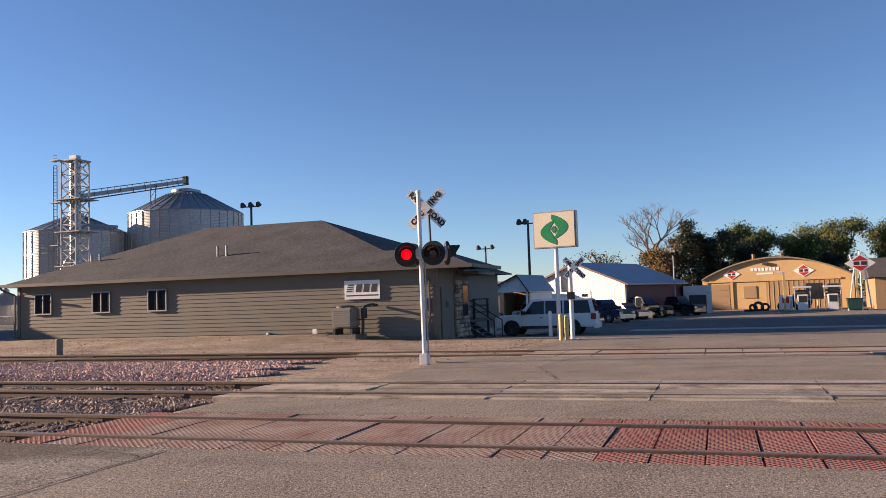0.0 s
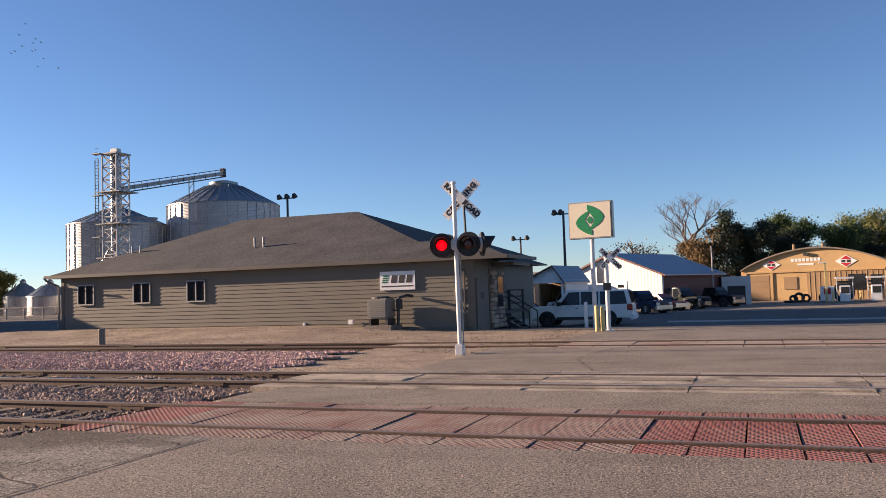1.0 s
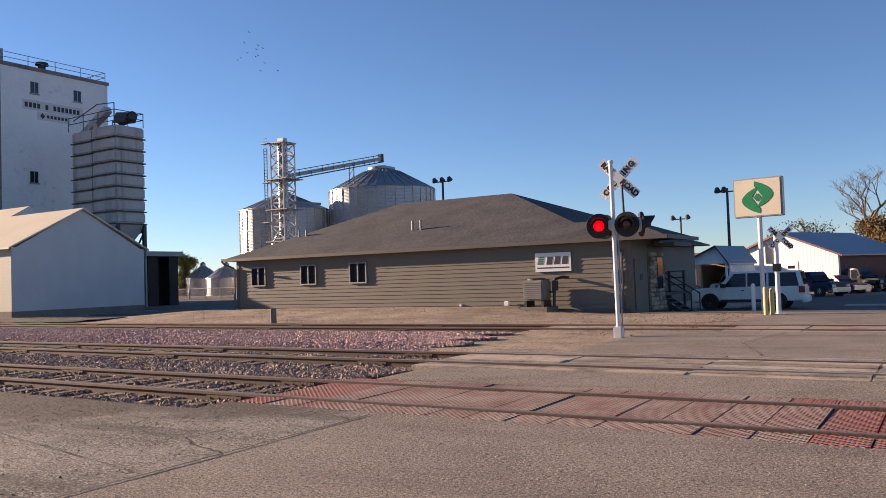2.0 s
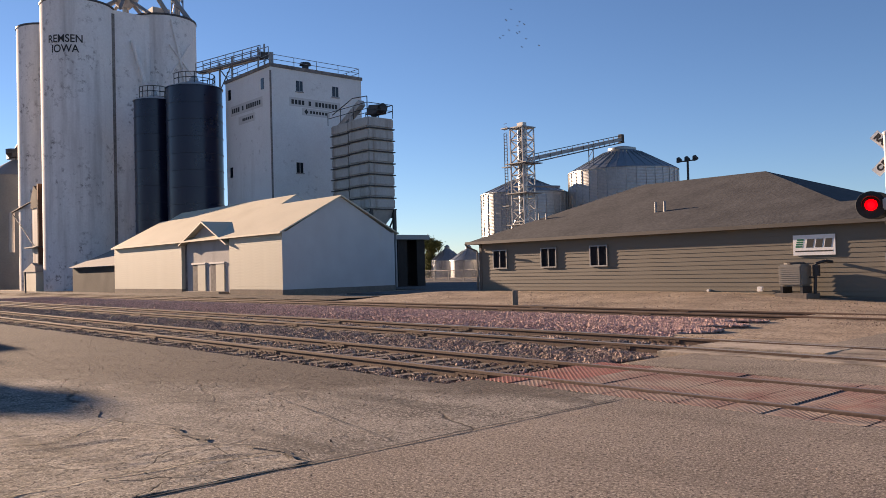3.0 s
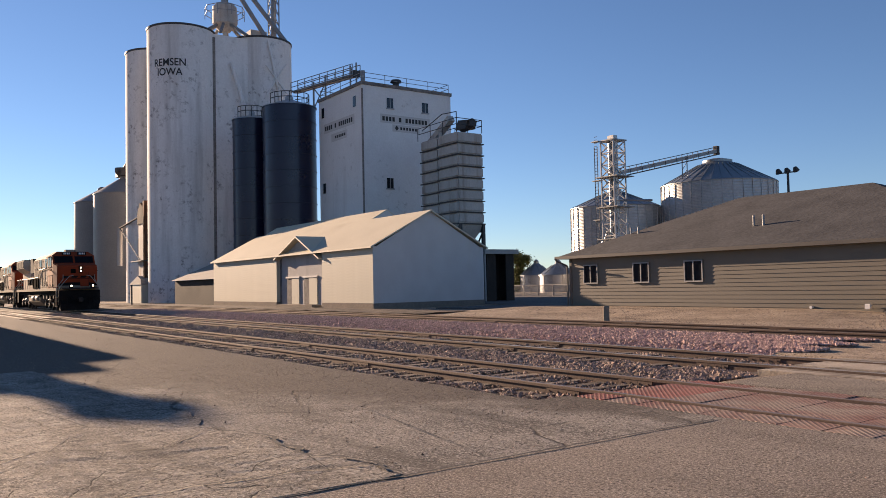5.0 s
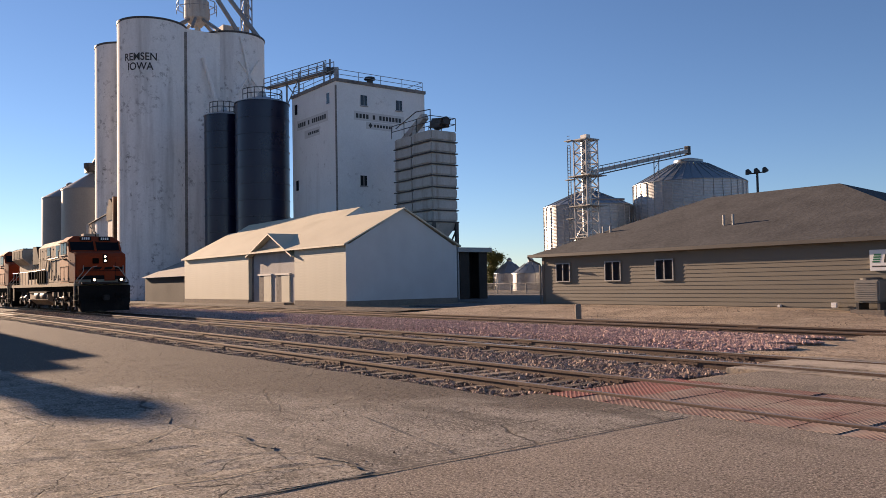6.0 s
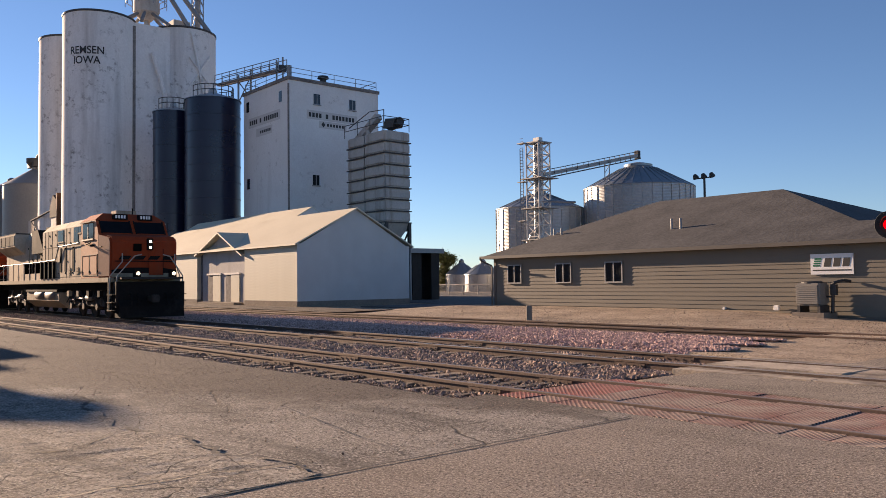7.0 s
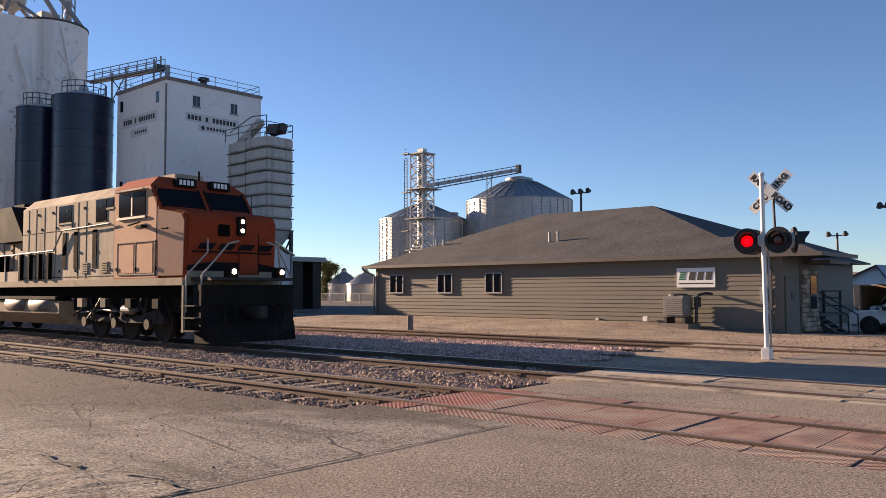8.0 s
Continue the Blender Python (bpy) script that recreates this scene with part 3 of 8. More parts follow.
stones("gravel", 17000, -45, -6.5, 7.3, 10.6, lambda u, v: -0.105, 0.028, STONE, "scattered small gravel by the near track", keep=lambda u, v: u < -8.3 and not on_tie(u, v, V_NEAR, 0.13), seed=7)
stones("gravel", 2600, -34, -6.0, 19.4, 29.5, lambda u, v: ground_height(u, v) + 0.004, 0.022, STONE, "scattered small stones on the dirt", seed=9)

# ---------------- grade crossing surfaces ----------------
RED = shade("red_rubber_panel", (0.26, 0.068, 0.053), (0.44, 0.155, 0.122), 0.85, s1=0.9, s2=22, bump=0.0, space="Position", piece=0.25, grime=(0.38, 0.215, 0.165), g_scale=1.3, g_lo=0.46, g_hi=0.72)
RED_DUSTY = shade("dusty_red_rubber_panel", (0.22, 0.08, 0.065), (0.37, 0.185, 0.15), 0.9, s1=0.9, s2=22, bump=0.0, space="Position", piece=0.25, grime=(0.42, 0.33, 0.265), g_scale=1.1, g_lo=0.35, g_hi=0.6)


FAR_PANEL = shade("dirt_covered_red_panel", (0.20, 0.12, 0.09), (0.36, 0.235, 0.18), 0.93, s1=0.9, s2=22, bump=0.2, space="Position", piece=0.3, grime=(0.34, 0.275, 0.21), g_scale=0.7, g_lo=0.36, g_hi=0.55)


def chequered(mt):
    nt = mt.node_tree
    bs = nt.nodes["Principled BSDF"]
    tc = nt.nodes.new("ShaderNodeNewGeometry")
    outs = []
    for ang in (45, -45):
        mp = nt.nodes.new("ShaderNodeMapping")
        mp.inputs["Rotation"].default_value = (0, 0, radians(ang - TRACK))
        wv = nt.nodes.new("ShaderNodeTexWave")
        wv.inputs["Scale"].default_value = 5.6
        nt.links.new(tc.outputs["Position"], mp.inputs["Vector"])
        nt.links.new(mp.outputs[0], wv.inputs["Vector"])
        outs.append(wv.outputs["Fac"])
    mx = nt.nodes.new("ShaderNodeMath")
    mx.operation = "MAXIMUM"
    low = nt.nodes.new("ShaderNodeMath")
    low.operation = "MULTIPLY"
    low.inputs[1].default_value = 0.6
    nt.links.new(outs[1], low.inputs[0])
    nt.links.new(outs[0], mx.inputs[0])
    nt.links.new(low.outputs[0], mx.inputs[1])
    # darker colour in the grooves, for the ribs' shade as well as dirt
    old = bs.inputs["Base Color"].links[0].from_socket
    packed = nt.nodes.new("ShaderNodeMapRange")
    packed.inputs["From Min"].default_value, packed.inputs["From Max"].default_value = 0.25, 0.60
    packed.inputs["To Min"].default_value, packed.inputs["To Max"].default_value = 0.92, 0.0
    nt.links.new(mx.outputs[0], packed.inputs["Value"])
    dm = nt.nodes.new("ShaderNodeMix")
    dm.data_type = "RGBA"
    dm.inputs[7].default_value = (0.085, 0.055, 0.043, 1)
    nt.links.new(packed.outputs[0], dm.inputs["Factor"])
    nt.links.new(old, dm.inputs[6])
    nt.links.new(dm.outputs[2], bs.inputs["Base Color"])
    bp = nt.nodes.new("ShaderNodeBump")
    bp.inputs["Strength"].default_value, bp.inputs["Distance"].default_value = 1.0, 0.03
    nt.links.new(mx.outputs[0], bp.inputs["Height"])
    nt.links.new(bp.outputs[0], bs.inputs["Normal"])


chequered(RED)
chequered(RED_DUSTY)


def crossing(name, v, u0, u1, length, strips, material, piece, label, top=0.0):
    cr = thing(name, at(0, v), label, "crossing surface", kind="structure")
    rnd = random.Random(int(v * 7))
    n = int((u1 - u0) / length)
    for a, b in strips:
        gap = 0.010
        kinds = []
        for mt in ((RED, RED_DUSTY) if material is RED else (material,)):
            me = mesh_of(bx(bmesh.new(), gap, length - gap, a, b, -0.16, 0.0), piece)
            me.materials.append(mt)
            kinds.append(me)
        for k in range(n):
            u = u0 + k * length
            worn = material is RED and -7.6 + rnd.uniform(-0.3, 0.3) < u < -1.6 + rnd.uniform(-0.7, 0.7)
            p = new(piece, kinds[1] if worn else kinds[0])
            p.parent = cr
            p.matrix_basis = pose(u0 + k * length + rnd.uniform(-0.003, 0.003), 0, top + rnd.uniform(-0.008, 0.005), rnd.uniform(-0.25, 0.25), rnd.uniform(-0.35, 0.35), rnd.uniform(-0.15, 0.15))
    return cr


H = GAUGE / 2
crossing("crossing_panels", V_NEAR, -8.2, 22, 0.50, [(-H - 0.52, -H - 0.07), (-H + 0.11, H - 0.11), (H + 0.07, H + 0.52)], RED, "panel", "faded red chequered rubber panels between rails")
crossing("crossing_panels", V_MAIN, -8.35, 22, 2.44, [(-H - 0.60, -H - 0.34), (-H - 0.32, -H - 0.06), (-H + 0.075, -0.36), (-0.345, 0.0), (0.015, 0.36), (0.375, H - 0.075), (H + 0.06, H + 0.32), (H + 0.34, H + 0.6)], TIMBER, "plank", "weathered timber planks laid between the rails", 0.01)
crossing("crossing_panels", V_FAR, -5.0, 24, 0.914, [(-H - 0.52, -H - 0.07), (-H + 0.11, H - 0.11), (H + 0.07, H + 0.52)], FAR_PANEL, "panel", "faded red rubber panels of the far crossing")

stones("road_grit", 7000, -26, 12, -2.0, 7.5, lambda u, v: 0.002, 0.006, STONE, "fine loose grit lying on the paving", seed=11)
stones("road_grit", 420, -30, -6, -1.0, 7.0, lambda u, v: 0.004, 0.011, STONE, "scattered pebbles on the old concrete", seed=13)
crack("pavement_crack", [(-5.0, 10.6), (-4.4, 11.9)], 0.02, 0.012, "thin dark crack in asphalt")
crack("pavement_crack", [(-2.9, 14.9), (-3.8, 17.5), (-3.4, 20.4)], 0.03, 0.012, "thin dark crack in asphalt")
crack("pavement_crack", [(4.2, 14.8), (3.0, 17.6), (3.4, 20.4)], 0.03, 0.012, "thin dark crack in asphalt")
crack("pavement_crack", [(-14.0, 5.2), (-11.4, 4.6), (-9.2, 5.0), (-6.0, 4.4)], 0.018, 0.02, "ragged dark crack in old concrete")
crack("pavement_crack", [(-11.8, 0.4), (-10.2, 0.8), (-9.0, 0.3), (-8.0, -0.3)], 0.035, 0.027, "ragged dark crack in old concrete")
crack("pavement_crack", [(-8.9, 1.2), (-9.6, 0.4), (-9.2, -0.6)], 0.025, 0.02, "ragged dark crack in old concrete")

varied(PEBBLE, 0.5)
stones("gravel", 11000, -42, -7.5, -3.0, 7.3, lambda u, v: -0.002, 0.007, PEBBLE, "loose tan gravel scattered beside the near track", keep=lambda u, v: v > 0.5625 * u + 10.2 + 0.9 * math.sin(u * 1.7) + 0.5 * math.sin(u * 4.1 + v), seed=15)
# ---------------- office building with hip roof ----------------
def window(parent, u, z, w, h, y=-0.05):
    wd = part("window", box(u, u + w, y - 0.005, y + 0.06, z, z + h), GLASS_D, parent, "dark double sliding window")
    bm = bmesh.new()
    for a, b, c, d in ((u - 0.06, u + w + 0.06, z - 0.06, z), (u - 0.06, u + w + 0.06, z + h, z + h + 0.06), (u - 0.06, u, z, z + h), (u + w, u + w + 0.06, z, z + h), (u + w / 2 - 0.03, u + w / 2 + 0.03, z, z + h)):
        bx(bm, a, b, y - 0.05, y + 0.02, c, d)
    part("frame", bm, STEEL_G, wd, "pale grey frame")
    return wd


def office():
    L, D, E = 21.4, 14.9, 3.0
    o = thing("office_building", at(-32.0, 30.6, -0.1), "single-storey taupe lap-sided office with grey hip roof", "building")
    B = 19.9                         # the main body stops short; a shallow front wing runs on
    part("wall", box(0, B, 0.0, D, 0, E), SIDING, o)
    part("wing_wall", box(B + 0.001, L, 0.0, 3.6, 0, E), SIDING, o)
    # lap boards on the two seen faces
    me = mesh_of(prism(bmesh.new(), [(-0.028, 0.0), (-0.006, 0.185), (0.0, 0.185), (0.0, 0.0)], 0.0, L, "x"), "board")
    me.materials.append(SIDING)
    for k in range(15):
        b = new("board", me)
        b.parent, b.matrix_basis = o, pose(0, 0, 0.22 + 0.178 * k)
    part("foundation", box(-0.01, L + 0.01, -0.015, 0.3, -0.3, 0.2), TRIM_D, o, "dark painted foundation strip")
    part("corner_board", box(-0.05, 0.12, -0.05, 0.02, 0, E), TRIM_D, o)
    part("corner_board", box(L - 0.12, L + 0.05, -0.05, 0.02, 0, E), TRIM_D, o)
    # hip roof
    ov, pitch = 0.7, 0.376
    x0, x1, xb, y0, y1, yw = -ov, L + 1.45, B + ov, -0.3, D + ov, 4.1
    half = (y1 - y0) / 2
    zr = E + pitch * half
    bm = bmesh.new()
    base = [bm.verts.new(p) for p in ((x0, y0, E), (xb, y0, E), (xb, y1, E), (x0, y1, E))]
    top = [bm.verts.new(p) for p in ((x0 + half * 0.75, y0 + half, zr), (12.4, y0 + half, zr))]
    for f in ((base[0], base[1], top[1], top[0]), (base[1], base[2], top[1]), (base[2], base[3], top[0], top[1]), (base[3], base[0], top[0]), base[::-1]):
        bm.faces.new(f)
    part("roof", bm, SHINGLE, o, "dark grey asphalt shingle hip roof")
    bm = bmesh.new()
    hw = (yw - y0) / 2
    v = [bm.verts.new(p) for p in ((xb - 4.5, y0, E + 0.004), (x1, y0, E + 0.004), (x1, yw, E + 0.004), (xb - 4.5, yw, E + 0.004), (xb - 4.5, y0 + hw, E + pitch * hw), (x1 - hw, y0 + hw, E + pitch * hw))]
    for f in ((0, 1, 5, 4), (1, 2, 5), (2, 3, 4, 5), (3, 0, 4), (3, 2, 1, 0)):
        bm.faces.new([v[i] for i in f])
    part("wing_roof", bm, SHINGLE, o, "lower shingled hip roof over the front wing")
    part("gutter", box(x0 - 0.10, x1 + 0.10, y0 - 0.11, y0 - 0.002, E - 0.13, E + 0.02), GUTTER, o, "pale taupe gutter along the eaves")
    part("gutter", box(x1 + 0.002, x1 + 0.11, y0 - 0.001, yw, E - 0.13, E + 0.02), GUTTER, o)
    part("gutter", box(x0 - 0.11, x0 - 0.002, y0 - 0.001, y1, E - 0.13, E + 0.02), GUTTER, o)
    part("soffit", box(x0, xb - 0.01, y0, y1, E - 0.06, E - 0.004), TRIM_D, o)
    part("soffit", box(xb, x1, y0, yw, E - 0.06, E - 0.004), TRIM_D, o)
    part("end_canopy", box(L + 0.1, L + 1.0, 2.4, 5.0, E - 0.34, E - 0.2), GUTTER, o, "thin canopy over the stone end wall")
    part("side_door_panel", box(L + 0.002, L + 0.06, 0.25, 1.6, 0.1, 2.15), TRIM_D, o, "taupe utility door on the end wall")
    part("door_vent", box(L + 0.06, L + 0.08, 0.8, 1.1, 1.3, 1.55), STEEL_D, o)
    for u in (1.08, 4.48, 7.58):
        window(o, u, 1.58, 0.92, 0.88)
    # downpipes
    bm = bmesh.new()
    path_tube(bm, [(L - 0.5, -0.62, E - 0.1), (L - 0.5, -0.5, E - 0.3), (L - 0.35, -0.08, E - 0.55), (L - 0.35, -0.08, 0.3), (L - 0.35, -0.35, 0.15)], 0.05)
    part("downpipe", bm, GUTTER, o)
    bm = bmesh.new()
    path_tube(bm, [(-0.5, -0.66, E - 0.1), (-0.5, -0.5, E - 0.25), (-0.15, -0.1, E - 0.5), (-0.15, -0.1, 0.1)], 0.05)
    part("downpipe", bm, GUTTER, o)
    for u, v in ((9.55, 2.45), (10.04, 2.45), (1.84, 2.78), (2.36, 2.78)):
        z = E + pitch * (v + 0.3)
        part("vent_pipe", tube(bmesh.new(), (u, v, z - 0.2), (u, v, z + 0.48 if u > 5 else z + 0.34), 0.055, 10), STEEL_G, o, "plain roof vent pipe")
    part("meter_box", box(L - 0.75, L - 0.5, -0.14, -0.03, 1.25, 1.75), STEEL_G, o, "grey electric meter box")
    part("pipe_stub", tube(bmesh.new(), (13.7, -0.02, 0.42), (13.7, -0.16, 0.42), 0.06, 10), WHITE_CLEAN, o)
    # stone veneer on the end wall behind the door
    rnd = random.Random(4)
    STN = [shade("veneer_stone", (0.16, 0.12, 0.09), (0.40, 0.31, 0.23), 0.9, s1=2, s2=14, bump=0.2, piece=0.9)]
    part("stone_backing", box(L + 0.002, L + 0.03, 1.95, 4.1, 0, E - 0.25), TRIM_D, o)
    meshes = []
    for k in range(5):
        w, h = rnd.uniform(0.2, 0.42), rnd.uniform(0.13, 0.22)
        bm = box(0.0, 0.09, -w / 2, w / 2, -h / 2, h / 2)
        bmesh.ops.bevel(bm, geom=bm.edges[:], offset=0.02, segments=1, affect="EDGES")
        me = mesh_of(bm, "stone")
        me.materials.append(STN[0])
        meshes.append((w, h, me))
    z = 0.12
    while z < 2.5:
        y = 2.0 + rnd.uniform(0, 0.1)
        while y < 3.85:
            w, h, me = rnd.choice(meshes)
            s = new("stone", me)
            s.parent, s.matrix_basis = o, pose(L + 0.02, y + w / 2, z, rnd.uniform(-4, 4), 0, 0)
            y += w + 0.015
        z += 0.185
    part("side_window", box(L + 0.1, L + 0.13, 2.9, 3.6, 0.9, 2.2), GLASS_D, o, "dark window in the stone wall")
    return o


office()

# sign on the office wall
LOGO_G = shade("logo_green", (0.01, 0.12, 0.05), (0.015, 0.15, 0.065), 0.4, s1=1, s2=10, bump=0.0)


def wall_sign():
    s = thing("wall_sign", at(-14.66, 30.56, 1.66), "white rectangular company sign on taupe siding", "sign")
    part("board", box(0, 1.58, -0.05, 0.0, 0, 0.77), WHITE_CLEAN, s)
    bm = bmesh.new()
    for a in range(4):   # leaf mark in slanted bars
        bx(bm, 0.10 + 0.02 * a, 0.36 + 0.02 * a, -0.058, -0.05, 0.30 + 0.085 * a, 0.36 + 0.085 * a)
    part("leaf_mark", bm, LOGO_G, s, "green striped leaf shape")
    bm = bmesh.new()
    for a in range(3):   # three heavy blocks in place of the name
        x = 0.50 + 0.34 * a
        prism(bm, [(x, 0.29), (x + 0.06, 0.61), (x + 0.31, 0.61), (x + 0.25, 0.29)], -0.058, -0.05)
    part("name_blocks", bm, INK, s)
    part("small_line", box(0.08, 1.5, -0.056, -0.05, 0.13, 0.18), INK, s)


wall_sign()


ACGREY = shade("weathered_grey_cabinet", (0.20, 0.185, 0.16), (0.26, 0.24, 0.21), 0.6, s1=0.8, s2=16, bump=0.04)


def air_conditioner():
    a = thing("air_conditioner", at(-14.8, 29.5, 0.14), "grey outdoor air conditioning unit on a pad", "air conditioner")
    part("pad", box(-0.1, 1.1, -0.1, 1.0, -0.2, 0.12), FOUND, a)
    part("cabinet", box(0, 0.9, 0, 0.85, 0.38, 1.2), ACGREY, a, bevel=0.06)
    for k in range(9):
        part("louvre", box(0.07, 0.83, -0.015, -0.002, 0.45 + 0.078 * k, 0.485 + 0.078 * k), ACGREY, a)
    part("fan_guard", lathe(bmesh.new(), [(0.38, 0), (0.38, 0.05), (0.30, 0.08), (0.0, 0.09)], 20), STEEL_D, a, "", pose(0.45, 0.42, 1.2))
    for x in (0.1, 0.85):
        part("foot", box(x - 0.05, x + 0.05, 0.05, 0.8, 0.12, 0.38), STEEL_D, a)
    bm = bmesh.new()
    path_tube(bm, [(1.15, 0.5, 0.1), (1.2, 0.5, 1.2), (1.45, 0.75, 1.3), (1.6, 1.0, 1.25)], 0.06)
    path_tube(bm, [(1.15, 0.5, 0.7), (0.95, 0.5, 0.7)], 0.04)
    part("pipework", bm, STEEL_D, a, "dark bent pipe and conduit")
    part("disconnect_box", box(1.1, 1.32, 0.45, 0.6, 0.75, 1.15), STEEL_D, a)


air_conditioner()
for u in (-16.1,):
    solid("tap_box", box(0, 0.22, -0.16, 0.0, 0, 0.2), WHITE_CLEAN, at(u, 30.5, 0.28), "small white utility box low on the wall", "utility box", bevel=0.02)


def deck():
    d = thing("entrance_deck", at(-12.8, 35.4, -0.45), "dark timber entrance deck with railings and steps", "deck")
    part("platform", box(0, 1.6, 0, 5.0, 0.85, 0.98), STEEL_D, d)
    for x in (0.1, 0.8, 1.5):
        for y in (0.1, 2.5, 4.9):
            part("post", box(x - 0.05, x + 0.05, y - 0.05, y + 0.05, -0.2, 1.95), STEEL_D, d)
    for y in (0.1, 4.9):
        for z in (1.25, 1.6, 1.92):
            part("rail", box(0, 1.6, y - 0.025, y + 0.025, z, z + 0.05), STEEL_D, d)
    for z in (0.2, 0.5):
        part("brace", box(0, 1.6, 0.05, 0.1, z, z + 0.06), STEEL_D, d)
    for k in range(5):
        part("step", box(1.6 + 0.28 * k, 1.9 + 0.28 * k, 0.2, 1.6, 0.70 - 0.17 * k, 0.74 - 0.17 * k), STEEL_D, d)
    for y in (0.2, 1.6):
        part("stair_rail", path_tube(bmesh.new(), [(1.6, y, 1.9), (3.1, y, 0.95), (3.1, y, -0.1)], 0.03), STEEL_D, d)
        part("stringer", prism(bmesh.new(), [(1.6, 0.9), (3.05, 0.0), (2.9, -0.1), (1.6, 0.65)], y - 0.03, y + 0.03), STEEL_D, d)


deck()


# ---------------- mill: long shed, feed mill, hopper stack ----------------
def shed():
    U0, U1, W, E, P = -31.3, 0.0, 9.4, 4.25, 6.75
    s = thing("mill_shed", at(-47.6, 27.4, 0), "long cream-white shed with pale metal gable roof", "building")
    # front wall in two runs with the porch between
    part("wall", box(U0, -16.0, 0, 0.3, 0.38, E), SHEDW, s, "cream lap-board front wall")
    part("wall", box(-7.6, U1, 0, 0.3, 0.38, E), SHEDW, s, "cream lap-board front wall")
    part("back_wall", box(U0, U1, W - 0.3, W, 0, E), SHEDW, s)
    for x, nm in ((U1, "gable_wall"), (U0, "gable_wall")):
        g = prism(bmesh.new(), [(0.301, 0.38), (W - 0.301, 0.38), (W - 0.301, E), (W / 2, P), (0.301, E)], x - 0.3 if x == U1 else x, x if x == U1 else x + 0.3, "x")
        part(nm, g, WHITE, s, "smooth white gable end")
    part("gable_edge", prism(bmesh.new(), [(0.0, 0.38), (0.30, 0.38), (0.30, E), (0.0, E)], -0.3, 0.004, "x"), WHITE, s)
    part("gable_edge", prism(bmesh.new(), [(W - 0.30, 0.38), (W, 0.38), (W, E), (W - 0.30, E)], -0.3, 0.004, "x"), WHITE, s)
    me = mesh_of(prism(bmesh.new(), [(-0.010, 0.0), (-0.006, 0.2), (0.0, 0.2), (0.0, 0.0)], 0, 1, "x"), "board")
    me.materials.append(SHEDW)
    for k in range(19):
        for a, b in ((U0, -16.0), (-7.6, U1)):
            o = new("board", me)
            o.parent, o.matrix_basis = s, pose(a, 0, 0.40 + 0.2 * k) @ Matrix.Diagonal((b - a, 1, 1, 1))
    for q in ((U0, -16.0, -0.04, 0.4), (-7.6, U1 + 0.03, -0.04, 0.4), (U1 - 0.4, U1 + 0.03, 0.401, W + 0.02)):
        part("foundation", box(*q, -0.3, 0.379), FOUND, s, "rough stained concrete footing")
    bm = bmesh.new()
    for sgn in (0, 1):
        a = [(-0.28, E - 0.13), (W / 2, P), (W / 2, P + 0.10), (-0.28, E - 0.03)]
        if sgn:
            a = [(W - y, z) for y, z in a][::-1]
        prism(bm, a, U0 - 0.2, U1 + 0.22, "x")
    part("roof", bm, SHEDR, s, "pale weathered metal roof, lit by the low sun")
    # raised roof behind, against the mill
    bm = bmesh.new()
    prism(bm, [(2.4, 5.3), (6.6, 7.75), (10.8, 5.3)], -31.0, -9.0, "x")
    part("upper_roof", bm, SHEDR, s, "second higher gable roof behind the ridge")
    part("upper_gable", prism(bmesh.new(), [(2.5, 5.28), (6.6, 7.66), (10.7, 5.28)], -9.001, -8.96, "x"), WHITE, s)
    # porch with its own steep gable
    pr = part("porch", prism(bmesh.new(), [(-15.5, 0.05), (-7.95, 0.05), (-7.95, 3.7), (-11.75, 5.48), (-15.5, 3.95)], 0.25, 0.45), PORCHW, s, "recessed gabled loading bay wall")
    bm = bmesh.new()
    prism(bm, [(-16.1, 3.95), (-11.75, 5.62), (-11.75, 5.5), (-16.1, 3.83)], -0.25, 3.6)
    prism(bm, [(-7.7, 3.75), (-11.75, 5.62), (-11.75, 5.5), (-7.7, 3.63)], -0.25, 3.6)
    part("porch_roof", bm, SHEDR, s, "small pale metal gable over the bay")
    for x in (-13.4, -10.2):
        part("door", box(x, x + 1.35, 0.17, 0.249, 0.25, 2.3), SHEDW, s, "cream sliding door")
        part("door_opening", box(x - 1.0, x - 0.01, 0.21, 0.248, 0.25, 2.3), SEAM, s, "grey weathered door opening")
        part("door_track", box(x - 1.1, x + 1.45, 0.13, 0.249, 2.32, 2.45), WHITE, s)
    part("dock", box(-14.6, -8.2, -0.6, 0.2, -0.2, 0.22), FOUND, s, "broken concrete loading dock")
    # Left jamb coloured dark for the shadow in the reveal; the right stays white.
    part("side_jamb", box(-16.0, -15.7, 0.301, 1.0, 0.0, 4.1), SEAM, s)
    part("side_jamb", box(-7.9, -7.6, 0.301, 1.0, 0.0, 4.1), WHITE, s)
    return s


shed()


def lean_to():
    s = thing("lean_to_shed", at(-93.6, 28.0, 0), "low grey lean-to shed joined to the long shed", "shed")
    part("wall", box(0, 14.3, 0, 6, 0, 2.6), LEAN, s, "grey corrugated wall")
    part("roof", prism(bmesh.new(), [(-0.4, 2.62), (0, 2.72), (6.2, 5.3), (6.2, 5.1)], -0.3, 14.3, "x"), LEAN_R, s, "grey metal sloping roof")


lean_to()


